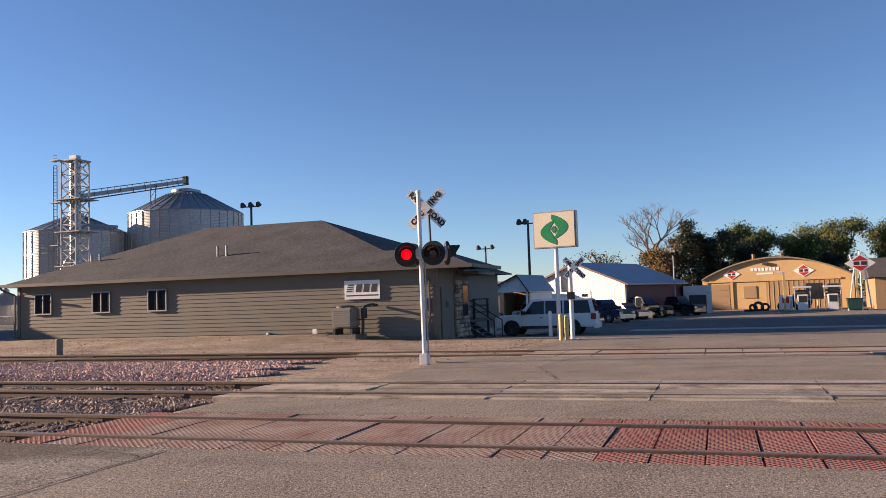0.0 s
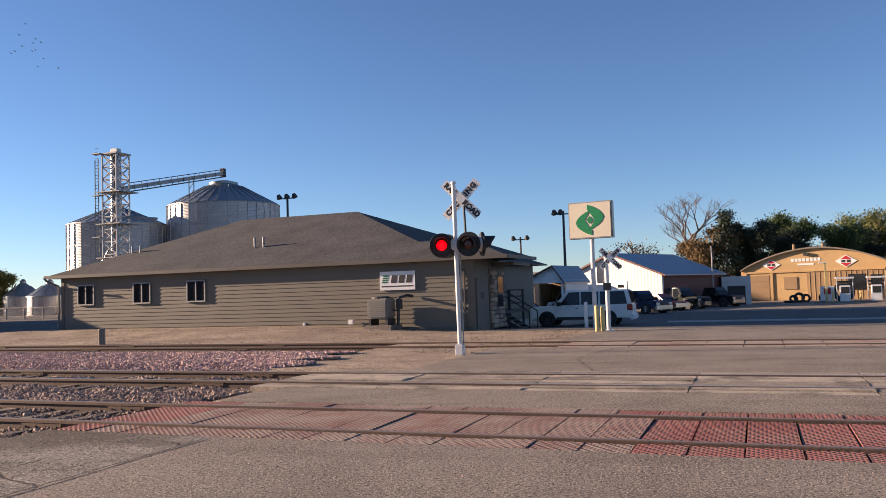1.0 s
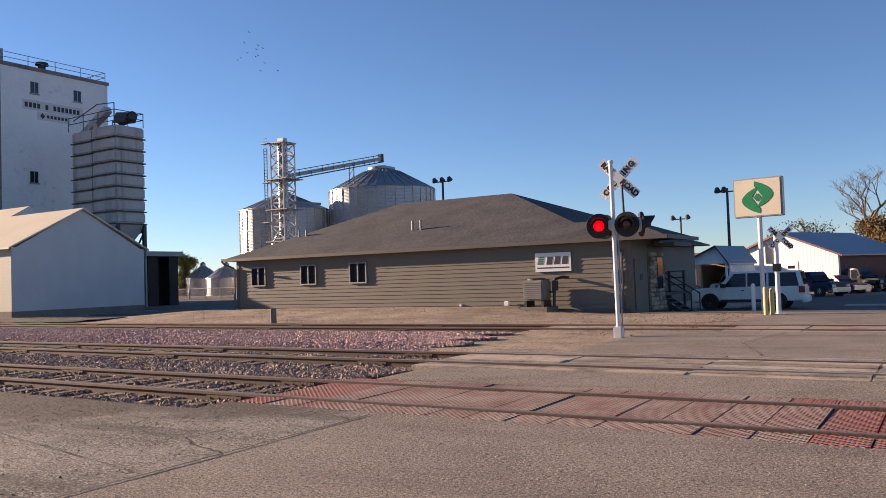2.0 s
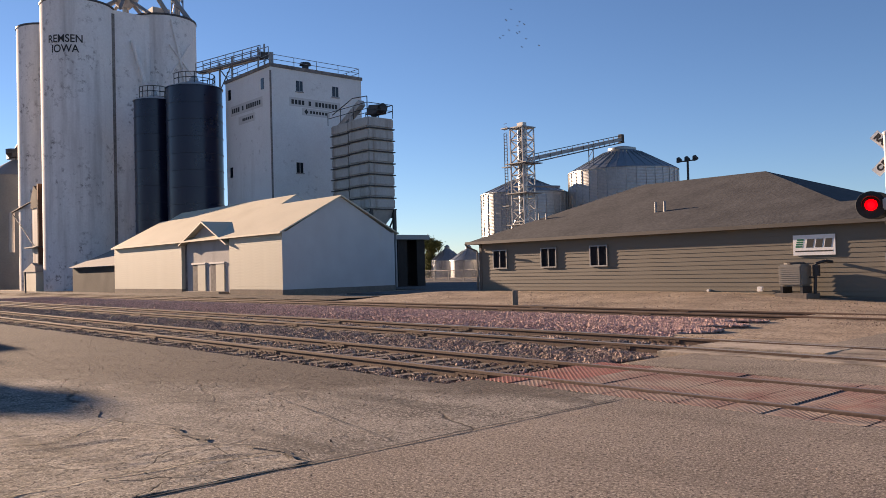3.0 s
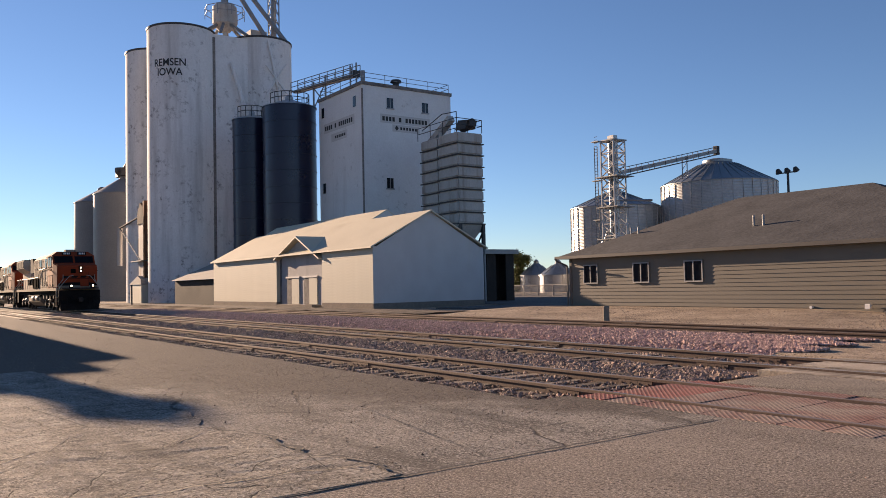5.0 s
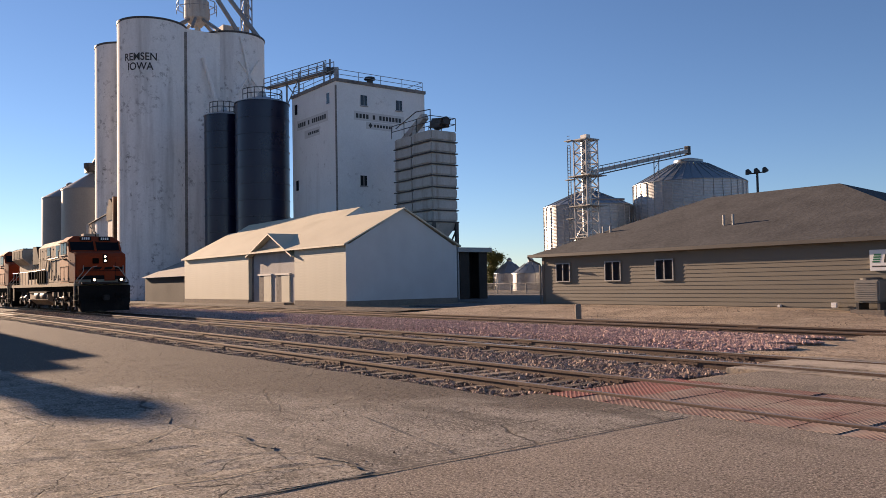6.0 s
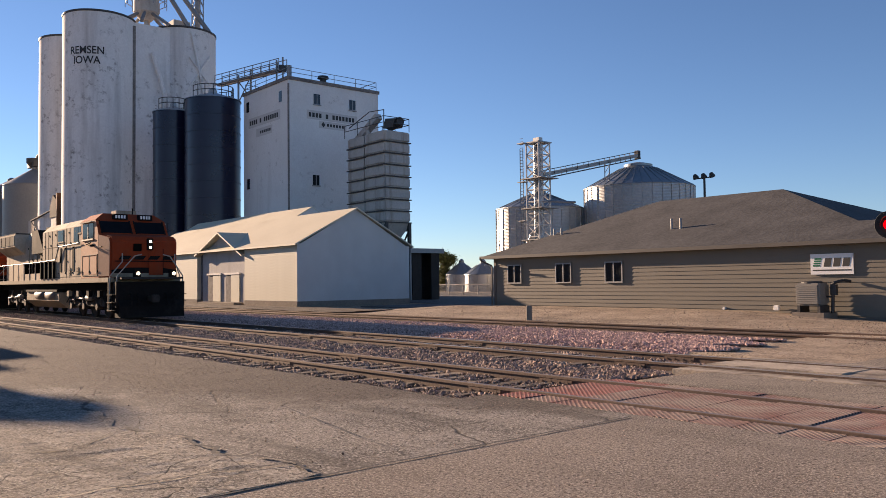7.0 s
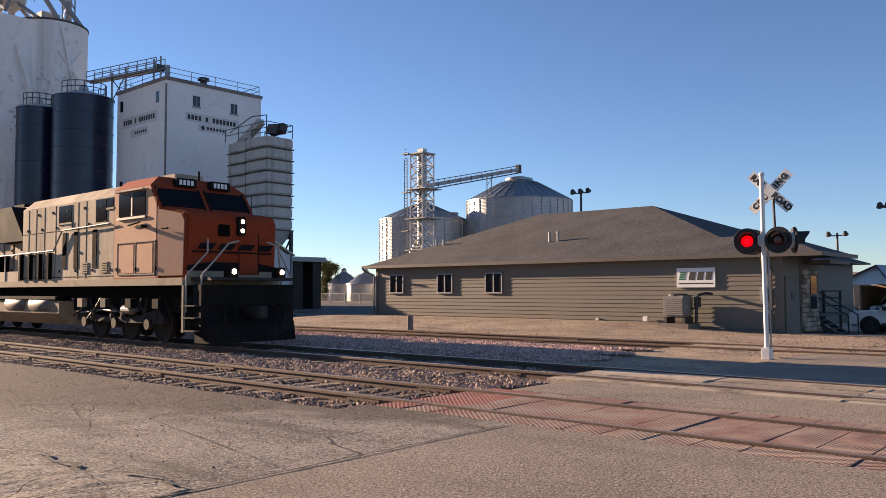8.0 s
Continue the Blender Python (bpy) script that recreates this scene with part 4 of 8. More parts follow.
def feed_mill():
    m = thing("feed_mill", at(-84.6, 42.0, 0), "tall white stucco feed mill tower", "building")
    W, D, H2 = 10.1, 11.5, 22.9
    part("wall", box(0, W, 0, D, 0, H2), MILLW, m)
    part("parapet", box(-0.12, W + 0.12, -0.12, D + 0.12, H2 + 0.002, H2 + 0.35), SEAM, m, "dark stained roof edge")
    part("worn_corner", box(W - 0.12, W + 0.03, -0.03, 0.12, 8, H2 - 0.4), SEAM, m, "dark cracked corner strip")
    bm = bmesh.new()
    for x in (0.15, W - 0.15):
        for k in range(5):
            y = 0.15 + k * (D - 0.3) / 4
            tube(bm, (x, y, H2 + 0.3), (x, y, H2 + 1.35), 0.035, 5)
    for k in range(1, 4):
        for y in (0.15, D - 0.15):
            tube(bm, (0.15 + k * (W - 0.3) / 4, y, H2 + 0.3), (0.15 + k * (W - 0.3) / 4, y, H2 + 1.35), 0.035, 5)
    for z in (0.85, 1.35):
        path_tube(bm, [(0.15, 0.15, H2 + z), (W - 0.15, 0.15, H2 + z), (W - 0.15, D - 0.15, H2 + z), (0.15, D - 0.15, H2 + z), (0.15, 0.15, H2 + z)], 0.035, 5)
    part("roof_railing", bm, STEEL_G, m, "thin steel railing round the roof")
    part("roof_vent", lathe(bmesh.new(), [(0.35, 0), (0.35, 0.7), (0.65, 0.75), (0.55, 1.0), (0, 1.1)], 14), STEEL_D, m, "", pose(W - 1.2, 5, H2 + 0.3))
    part("roof_pipe", tube(bmesh.new(), (W - 0.8, 0.6, H2), (W - 0.8, 0.6, H2 + 1.7), 0.25, 10), STEEL_G, m)
    for y, z in ((3.05, 20.7), (7.6, 20.65), (2.9, 12.0)):
        w = part("window", box(W + 0.002, W + 0.03, y, y + 0.8, z, z + 1.1), GLASS_D, m, "small dark window")
        part("mullion", box(W + 0.03, W + 0.06, y + 0.36, y + 0.44, z, z + 1.1), STEEL_G, w)
        part("sill", box(W + 0.002, W + 0.12, y - 0.1, y + 0.9, z - 0.12, z - 0.004), STEEL_G, w)
    for x, z in ((0.7, 20.9), (8.15, 20.8), (0.85, 12.2)):
        part("window", box(x, x + 0.6, -0.03, -0.002, z, z + 1.15), GLASS_D, m, "small dark window")
    part("patch", box(7.97, 8.93, -0.02, -0.002, 12.05, 13.25), SILO, m, "bricked-up window patch")
    # painted name bands as plain bars
    part("name_band", box(W + 0.002, W + 0.01, 2.2, 8.6, 19.05, 20.0), WHITE, m, "white painted name band")
    part("lower_band", box(W + 0.002, W + 0.01, 3.7, 7.2, 18.2, 18.98), WHITE, m)
    part("name_band", box(1.2, 8.4, -0.009, -0.002, 19.0, 20.1), WHITE, m)
    part("lower_band", box(3.0, 6.6, -0.009, -0.002, 17.8, 18.7), WHITE, m)
    for k in range(14):
        if k not in (4, 6):
            part("name_bar", box(W + 0.012, W + 0.02, 2.45 + 0.42 * k, 2.75 + 0.42 * k, 19.28, 19.76), INK, m)
            part("name_bar", box(1.5 + 0.47 * k, 1.84 + 0.47 * k, -0.02, -0.01, 19.3, 19.8), INK, m)
    for k in range(6):
        part("small_bar", box(W + 0.012, W + 0.02, 4.7 + 0.38 * k, 4.95 + 0.38 * k, 18.45, 18.75), INK, m)
        part("small_bar", box(3.9 + 0.42 * k, 4.2 + 0.42 * k, -0.02, -0.01, 18.1, 18.4), INK, m)
    part("emblem", prism(bmesh.new(), [(4.0, 18.6), (4.25, 18.3), (4.5, 18.6), (4.25, 18.9)], W + 0.012, W + 0.02, "x"), INK, m)


feed_mill()


def hopper_stack():
    h = thing("hopper_stack", at(-66.5, 46.0, 0), "stacked segmented white steel hopper bins, rust-stained", "grain hopper")
    Z0, Z1, n = 7.4, 16.4, 8
    dz = (Z1 - Z0) / n
    for x0, x1, y0, y1 in ((-3.5, -0.35, 0.3, 3.1), (0.0, 3.4, 0.0, 3.15)):
        for k in range(n):
            z = Z0 + k * dz
            part("segment", box(x0, x1, y0, y1, z + 0.06, z + dz - 0.06), STACK, h, "", bevel=0.12)
            part("flange", box(x0 - 0.07, x1 + 0.07, y0 - 0.07, y1 + 0.07, z - 0.05, z + 0.05), STEEL_D, h)
    part("down_spout", tube(bmesh.new(), (-0.27, 0.6, Z0), (-0.27, 0.6, Z1 + 0.5), 0.2, 10), STACK, h)
    part("cone", lathe(bmesh.new(), [(0.5, 5.0), (2.3, Z0 - 0.06), (0, Z0 - 0.06)], 4, pose(1.7, 1.6, 0, 0, 0, 45)), STACK, h)
    bm = bmesh.new()
    for x in (-3.4, 0.1, 3.3):
        for y in (0.2, 3.0):
            bx(bm, x - 0.15, x + 0.15, y - 0.15, y + 0.15, 0, Z0)
    for y in (0.2, 3.0):
        bx(bm, -3.6, 3.3, y - 0.12, y + 0.12, 6.6, 6.95)
        tube(bm, (0.1, y, 2.5), (3.2, y, 6.6), 0.09, 6)
        tube(bm, (3.2, y, 2.5), (0.1, y, 6.6), 0.09, 6)
    part("frame", bm, STEEL_D, h, "dark steel legs and bracing")
    part("drive_shed", box(-3.4, 3.2, 0.4, 2.9, 0, 5.0), STEEL_D, h, "dark drive-through enclosure")
    bm = bmesh.new()
    for x in (-3.5, -1.2, 1.0, 3.3):
        for y in (0.0, 3.1):
            tube(bm, (x, y, Z1), (x, y, Z1 + 1.3), 0.04, 5)
    for z in (0.7, 1.3):
        path_tube(bm, [(-3.5, 0, Z1 + z), (3.3, 0, Z1 + z), (3.3, 3.1, Z1 + z), (-3.5, 3.1, Z1 + z)], 0.04, 5)
    path_tube(bm, [(-4.2, 1, Z1 + 1.3), (-1.2, 1.5, Z1 + 2.6), (0.6, 2, Z1 + 2.6), (0.6, 2, Z1)], 0.05, 5)
    part("walkway_rail", bm, STEEL_D, h, "dark steel walkway railing")
    part("conveyor", bx(bmesh.new(), -3.6, 0.8, -0.35, 0.35, -0.3, 0.3, pose(-0.3, 1.5, Z1 + 1.5, 0, -28, 0)), STACK, h, "sloping pale conveyor housing")
    part("drive_motor", lathe(bmesh.new(), [(0.0, -0.9), (0.45, -0.9), (0.5, 0), (0.45, 0.9), (0, 0.9)], 12, pose(2.2, 2.2, Z1 + 0.9, 0, 80, 0)), STEEL_D, h)
    part("dust_hood", prism(bmesh.new(), [(0.9, Z1 + 0.6), (1.4, Z1 + 1.5), (3.0, Z1 + 1.3), (2.6, Z1 + 0.5)], 1.6, 2.8), STEEL_D, h)


hopper_stack()


def drive_sheds():
    s = thing("drive_through_shed", at(-57.0, 42.0, 0), "dark open drive-through shed with flat canopy", "shed")
    part("back_wall", box(0, 1.9, 3.8, 4.0, 0, 4.1), BROWN_D, s)
    part("side_wall", box(0, 0.12, 1.0, 3.799, 0, 4.1), BROWN_D, s)
    part("front_wall", box(0.45, 1.0, 1.0, 1.15, 0, 4.1), BROWN_D, s, "brown boarded wall between openings")
    part("side_wall", box(1.78, 1.9, 1.0, 2.0, 0, 4.1), BROWN_D, s)
    part("side_wall", box(1.78, 1.9, 3.1, 3.799, 0, 4.1), BROWN_D, s)
    part("lintel", box(0.121, 1.779, 1.0, 1.15, 3.3, 4.1), BROWN_D, s)
    part("canopy", box(-0.6, 2.2, 0.6, 4.3, 4.102, 4.45), STEEL_D, s, "dark overhanging flat canopy")
    part("fascia", box(-0.65, 2.25, 0.55, 0.598, 4.08, 4.48), STEEL_G, s, "grey fascia board")
    part("fascia", box(2.202, 2.25, 0.60, 4.3, 4.08, 4.48), STEEL_G, s, "grey fascia board")
    for x in (0.06, 1.10, 1.84):
        part("post", box(x - 0.07, x + 0.07, 0.75, 0.89, 0, 4.1), STEEL_G, s)
    part("kick_board", box(1.0, 1.9, 0.9, 0.998, 0, 0.5), BROWN_D, s)
    part("low_roof", prism(bmesh.new(), [(-1.8, 3.5), (0.0, 3.1), (0.0, 2.95), (-1.8, 3.35)], -3.0, 0.9, "y"), SHEDW, s, "pale small lean-to roof")


drive_sheds()


# ---------------- concrete elevator and bins ----------------
RUST = shade("rusty_steel", (0.10, 0.045, 0.022), (0.21, 0.105, 0.055), 0.85, 0.2, s1=1.2, s2=12, bump=0.15)


def loading_leg():
    g = thing("bucket_elevator", at(-110.71, 28.2, 0), "weathered steel loading leg with spout against the silos", "grain leg")
    w, top, low = 3.33, 10.64, 2.37
    part("casing", box(0.9, w, 0, 0.7, low, top), STACK, g, "rust-stained tan leg casing")
    part("ladder_cage", box(w + 0.02, w + 0.55, -0.1, 0.5, low, top + 2.5), RUST, g, "rusty caged ladder")
    part("head", prism(bmesh.new(), [(0.6, top - 0.4), (w + 0.2, top - 0.4), (w + 0.2, top + 1.6), (w * 0.6, top + 2.4), (0.6, top + 0.9)], -0.1, 0.8), BROWN_D, g, "dark machinery head")
    part("boot_shed", box(-1.0, 4.39, -0.6, 1.0, -0.1, low), SHEDW, g, "small cream boot shed")
    part("boot_roof", prism(bmesh.new(), [(-1.3, low), (4.59, low), (4.49, low + 0.7), (3.0, low + 1.1)], -0.7, 1.1), LEAN_R, g)
    part("spout", tube(bmesh.new(), (0, 0.2, top + 0.6), (-9.24, 0.1, 10.47), 0.12, 8), BROWN_D, g, "sloping steel spout")
    part("drop_spout", tube(bmesh.new(), (-9.24, 0.1, 10.47), (-9.39, 0.1, 5.16), 0.34, 10), STACK, g, "pale hanging spout")
    part("stay", tube(bmesh.new(), (-9.24, 0.1, 10.47), (w * 0.5, -0.05, low + 3.2), 0.05, 6), STEEL_D, g)
    part("stay", tube(bmesh.new(), (w + 0.25, -0.05, top + 0.5), (w + 0.25, -0.05, low), 0.09, 6), STEEL_D, g)
    for k in range(9):
        z = low + 0.6 + (top - low - 1.0) * k / 8
        part("rung", tube(bmesh.new(), (w, -0.05, z), (w + 0.5, -0.05, z), 0.035, 5), STEEL_D, g)
    part("platform", box(-1.2, w + 0.8, -0.5, 0.8, low + 3.0, low + 3.12), STEEL_D, g)


loading_leg()


def elevator():
    e = thing("grain_elevator", at(-104.1, 32.2, 0), "tall whitewashed concrete grain elevator of joined silos", "grain elevator")
    R, H3 = 4.2, 34.7
    spots = [(0, 0), (-0.35, 10.9), (-12.4, 0.4), (-12.4, 11.2)]
    heights = [34.7, 34.9, 34.7, 34.7]
    for (x, y), hh in zip(spots, heights):
        part("silo", lathe(bmesh.new(), [(0, 0), (R, 0), (R, hh), (0, hh + 0.02)], 72), SILO, e, "", pose(x, y, 0), smooth=True)
        part("rim", lathe(bmesh.new(), [(R + 0.001, hh - 0.12), (R + 0.09, hh - 0.1), (R + 0.09, hh + 0.12), (R - 0.3, hh + 0.13)], 72), STEEL_D, e, "thin dark rim", pose(x, y, 0))
    part("web_wall", box(-3.0, 2.6, 2.5, 8.5, 0, 34.5), SILO, e, "flat wall joining the silos")
    part("joint_stain", box(2.62, 2.8, 3.0, 3.5, 0, 34), SEAM, e, "dark stained joint")
    # headhouse gear on top
    bm = bmesh.new()
    tube(bm, (-0.5, 6.0, H3), (-0.5, 6.0, H3 + 1.3), 0.3, 8)
    lathe(bm, [(0, 1.3), (0.7, 1.3), (1.6, 2.3), (1.6, 4.6), (1.2, 5.0), (0, 5.0)], 14, pose(-0.5, 6.0, H3))
    part("distributor_drum", bm, STACK, e, "round tan distributor head", smooth=True)
    bm = bmesh.new()
    for k in range(8):
        a = math.pi * k / 4 + 0.3
        tube(bm, (-0.5 + 1.0 * math.cos(a), 6.0 + 1.0 * math.sin(a), H3 + 2.2), (-0.5 + 4.2 * math.cos(a), 6.0 + 4.2 * math.sin(a), H3), 0.22, 6)
    for a, b in (((-0.5, 6.0, H3 + 9.5), (1.6, 11.5, H3)), ((-0.5, 6.0, H3 + 11), (2.9, 13.4, H3))):
        tube(bm, a, b, 0.3, 8)
    tube(bm, (-0.5, 6.0, H3 + 5), (-0.5, 6.0, H3 + 12), 0.5, 8)
    part("spout_head", bm, STEEL_G, e, "grey steel grain spouts")
    bm = bmesh.new()
    for x in (0.0, 1.1):
        for y in (12.0, 13.1):
            tube(bm, (x, y, H3), (x, y, H3 + 13), 0.09, 5)
    for k in range(9):
        z = H3 + 1.4 * k
        path_tube(bm, [(0.0, 12.0, z), (1.1, 12.0, z + 1.4), (1.1, 13.1, z), (0.0, 13.1, z + 1.4), (0.0, 12.0, z)], 0.06, 5)
    tube(bm, (0.55, 12.5, H3), (0.55, 12.5, H3 + 13), 0.32, 8)
    part("leg_tower", bm, STEEL_G, e, "lattice leg tower on the roof")
    part("roof_house", box(-2.2, 0.6, 9.2, 11.5, H3, H3 + 1.9), STACK, e, "small tan roof house")
    bm = bmesh.new()
    for k in range(9):
        a = 2 * math.pi * k / 9
        tube(bm, (-0.5 + 2.6 * math.cos(a), 6.0 + 2.6 * math.sin(a), H3 + 3.0), (-0.5 + 2.6 * math.cos(a), 6.0 + 2.6 * math.sin(a), H3 + 4.4), 0.05, 5)
        b = 2 * math.pi * (k + 1) / 9
        for z in (3.6, 4.4):
            tube(bm, (-0.5 + 2.6 * math.cos(a), 6.0 + 2.6 * math.sin(a), H3 + z), (-0.5 + 2.6 * math.cos(b), 6.0 + 2.6 * math.sin(b), H3 + z), 0.05, 5)
    part("drum_railing", bm, STEEL_G, e)
    # outside spouts and brackets on the second silo
    bm = bmesh.new()
    tube(bm, (2.9, 5.6, 31.0), (4.3, 8.2, 20.0), 0.28, 8)
    tube(bm, (4.0, 10.2, 34.3), (4.1, 12.4, 24.0), 0.16, 8)
    tube(bm, (4.0, 9.6, 26.5), (3.9, 12.8, 31.5), 0.1, 6)
    tube(bm, (4.0, 9.9, 31.0), (3.9, 12.9, 27.5), 0.1, 6)
    part("outside_spout", bm, SILO, e, "pale pipes fixed to the silo wall")
    # dusty loading gear between the silos by the track
    bm = bmesh.new()
    for z in (3.0, 6.2, 9.0, 11.5):
        bx(bm, -6.6, -4.2, -2.6, -1.0, z, z + 0.18)
        path_tube(bm, [(-6.6, -2.6, z + 1), (-4.2, -2.6, z + 1)], 0.04, 5)
    for x in (-6.6, -4.3):
        tube(bm, (x, -2.6, 0), (x, -2.6, 12.6), 0.09, 6)
    tube(bm, (-5.6, -2.0, 12), (-8.6, -3.0, 8.5), 0.3, 8)
    tube(bm, (-8.6, -3.0, 8.6), (-8.6, -3.0, 5.0), 0.35, 8)
    part("loading_spout", bm, STACK, e, "rusty loading spout and platforms")
    part("drum", lathe(bmesh.new(), [(0, 4), (0.7, 5), (0.7, 9), (0, 10)], 14), STACK, e, "", pose(-5.0, -1.6, 0.5))
    part("base_house", box(-7.5, -4.0, -3.2, -1.2, 0, 2.0), STACK, e, "low tan block at the foot")
    # town lettering painted on the front silo
    bearing = math.atan2(-32.2, 104.1)
    for word, z, off in (("REMSEN", 29.4, 0.0), ("IOWA", 28.2, 0.0)):
        cd = bpy.data.curves.new("lettering", "FONT")
        cd.body, cd.size, cd.align_x, cd.offset = word, 1.3, "CENTER", 0.02
        tmp = bpy.data.objects.new("lettering", cd)
        scene.collection.objects.link(tmp)
        me = bpy.data.meshes.new_from_object(tmp.evaluated_get(bpy.context.evaluated_depsgraph_get()))
        bpy.data.objects.remove(tmp)
        bm = bmesh.new()
        bm.from_mesh(me)
        bmesh.ops.triangulate(bm, faces=bm.faces[:])
        bmesh.ops.subdivide_edges(bm, edges=[x for x in bm.edges if x.calc_length() > 0.5], cuts=3)
        mid = bearing - 0.36
        for v in bm.verts:
            a = mid + v.co.x * 0.9 / (R + 0.03)
            v.co = ((R + 0.03) * math.cos(a), (R + 0.03) * math.sin(a), z + v.co.y)
        part("lettering", bm, INK, e, "black painted capital letters")


elevator()


def steel_bin(name, u, v, r, wall_h, roof_h, wall_mat, roof_mat, label, ribs=0, rings=0, group="", cap=0.16):
    b = thing(name, at(u, v, -0.1), label, "grain bin", group)
    part("wall", lathe(bmesh.new(), [(0, 0), (r, 0), (r, wall_h), (0, wall_h)], 64), wall_mat, b, "", None, smooth=True)
    part("roof", lathe(bmesh.new(), [(r + 0.12, wall_h - 0.02), (r + 0.1, wall_h + 0.06), (r * cap, wall_h + roof_h), (r * cap, wall_h + roof_h + 0.3), (r * cap * 0.4, wall_h + roof_h + 0.6), (0, wall_h + roof_h + 0.65)], 48), roof_mat, b)
    if ribs:
        rm = mesh_of(prism(bmesh.new(), [(-0.06, 0), (0.06, 0), (0.04, 0.09), (-0.04, 0.09)], 0.2, wall_h - 0.1, "z"), "stiffener")
        rm.materials.append(wall_mat)
        rr = mesh_of(prism(bmesh.new(), [(0, 0), (0, 0.12), (r * (1 - cap), 0.12), (r * (1 - cap), 0)], -0.04, 0.04), "roof_rib")
        rr.materials.append(roof_mat)
        sl = math.degrees(math.atan2(roof_h, r * (1 - cap)))
        for k in range(ribs):
            a = 360.0 * k / ribs
            s = new("stiffener", rm)
            s.parent, s.matrix_basis = b, pose(0, 0, 0, 0, 0, a) @ pose(0, r, 0)
            s = new("roof_rib", rr)
            s.parent = b
            s.matrix_basis = pose(0, 0, 0, 0, 0, a) @ pose(r, 0, wall_h, 0, 0, 180) @ pose(0, 0, 0.02, 0, -sl, 0)
    for k in range(1, rings + 1):
        z = wall_h * k / (rings + 1)
        part("band", lathe(bmesh.new(), [(r, z - 0.05), (r + 0.05, z - 0.04), (r + 0.05, z + 0.04), (r, z + 0.05)], 64), wall_mat, b)
    return b


nb = steel_bin("navy_bin", -88.1, 39.87, 3.1, 22.75, 1.0, NAVY, GALV, "tall navy blue steel bin with pale roof", rings=11, group="navy bins")
nb2 = steel_bin("navy_bin", -94.05, 37.6, 2.3, 22.1, 0.8, NAVY, GALV, "narrower navy blue steel bin beside the elevator", rings=10, group="navy bins")
for b, r, z in ((nb, 3.1, 22.85), (nb2, 2.3, 22.2)):
    bm = bmesh.new()
    for k in range(10):
        a, c = 0.4 * k - 1.6, 0.4 * (k + 1) - 1.6
        for h in (0.6, 1.2):
            tube(bm, (0.75 * r * math.cos(a), 0.75 * r * math.sin(a), z + 0.3 + h), (0.75 * r * math.cos(c), 0.75 * r * math.sin(c), z + 0.3 + h), 0.05, 5)
        tube(bm, (0.75 * r * math.cos(a), 0.75 * r * math.sin(a), z), (0.75 * r * math.cos(a), 0.75 * r * math.sin(a), z + 1.5), 0.05, 5)
    part("roof_railing", bm, STEEL_D, b, "dark railing on the roof")
    bm = bmesh.new()
    a0 = -2.6
    for k in range(60):
        z1 = 2 + k * 0.36
        tube(bm, ((r + 0.15) * math.cos(a0 - 0.08), (r + 0.15) * math.sin(a0 - 0.08), z1), ((r + 0.15) * math.cos(a0 + 0.08), (r + 0.15) * math.sin(a0 + 0.08), z1), 0.03, 4)
    for d in (-0.08, 0.08):
        tube(bm, ((r + 0.15) * math.cos(a0 + d), (r + 0.15) * math.sin(a0 + d), 0), ((r + 0.15) * math.cos(a0 + d), (r + 0.15) * math.sin(a0 + d), z), 0.04, 5)
    part("ladder", bm, STEEL_G, b, "grey steel ladder")


def conveyor_bridge():
    c = thing("conveyor_bridge", at(0, 0), "inclined conveyor walkway from elevator to feed mill", "conveyor")
    A, B = Vector((-95.5, 44.0, 26.6)), Vector((-79.2, 44.0, 25.2))
    d = B - A
    bm = bmesh.new()
    for s in (-0.5, 0.5):
        tube(bm, A + Vector((0, s, 0)), B + Vector((0, s, 0)), 0.1, 6)
        for h in (0.6, 1.2):
            tube(bm, A + Vector((0, s, h)), B + Vector((0, s, h)), 0.05, 5)
        for k in range(9):
            p = A + d * (k / 8) + Vector((0, s, 0))
            tube(bm, p, p + Vector((0, 0, 1.2)), 0.05, 5)
    part("walkway", bm, STEEL_G, c, "railed steel walkway")
    part("housing", bx(bmesh.new(), 0, d.length, -0.2, 0.2, -0.12, 0.2, Matrix.Translation(A) @ d.to_track_quat("X", "Z").to_matrix().to_4x4()), STEEL_G, c)
    bm = bmesh.new()
    for u in (-90, -86.8):
        tube(bm, (u, 44, 22.5), (u, 44, 26.8), 0.12, 6)
    tube(bm, (-90, 44, 26.0), (-86.8, 44, 23.4), 0.07, 5)
    tube(bm, (-90, 44, 23.4), (-86.8, 44, 26.0), 0.07, 5)
    part("trestle", bm, STEEL_G, c)
    for u in (-80.6, -79.2):
        part("support_leg", tube(bmesh.new(), (u, 44, 22.6), (u, 44, 26.6), 0.1, 6), STEEL_G, c)
    part("head_box", box(-79.7, -79.1, 43.6, 44.4, 25.0, 25.7), STEEL_D, c)


conveyor_bridge()

steel_bin("grey_bin", -154.4, 33.4, 4.6, 17.5, 2.4, GREYBIN, GREYBIN, "large dull grey steel bin beyond the elevator", group="grey bins")
steel_bin("grey_bin", -145.8, 35.2, 5.0, 18.2, 2.9, GREYBIN, GREYBIN, "large dull grey steel bin beyond the elevator", group="grey bins")



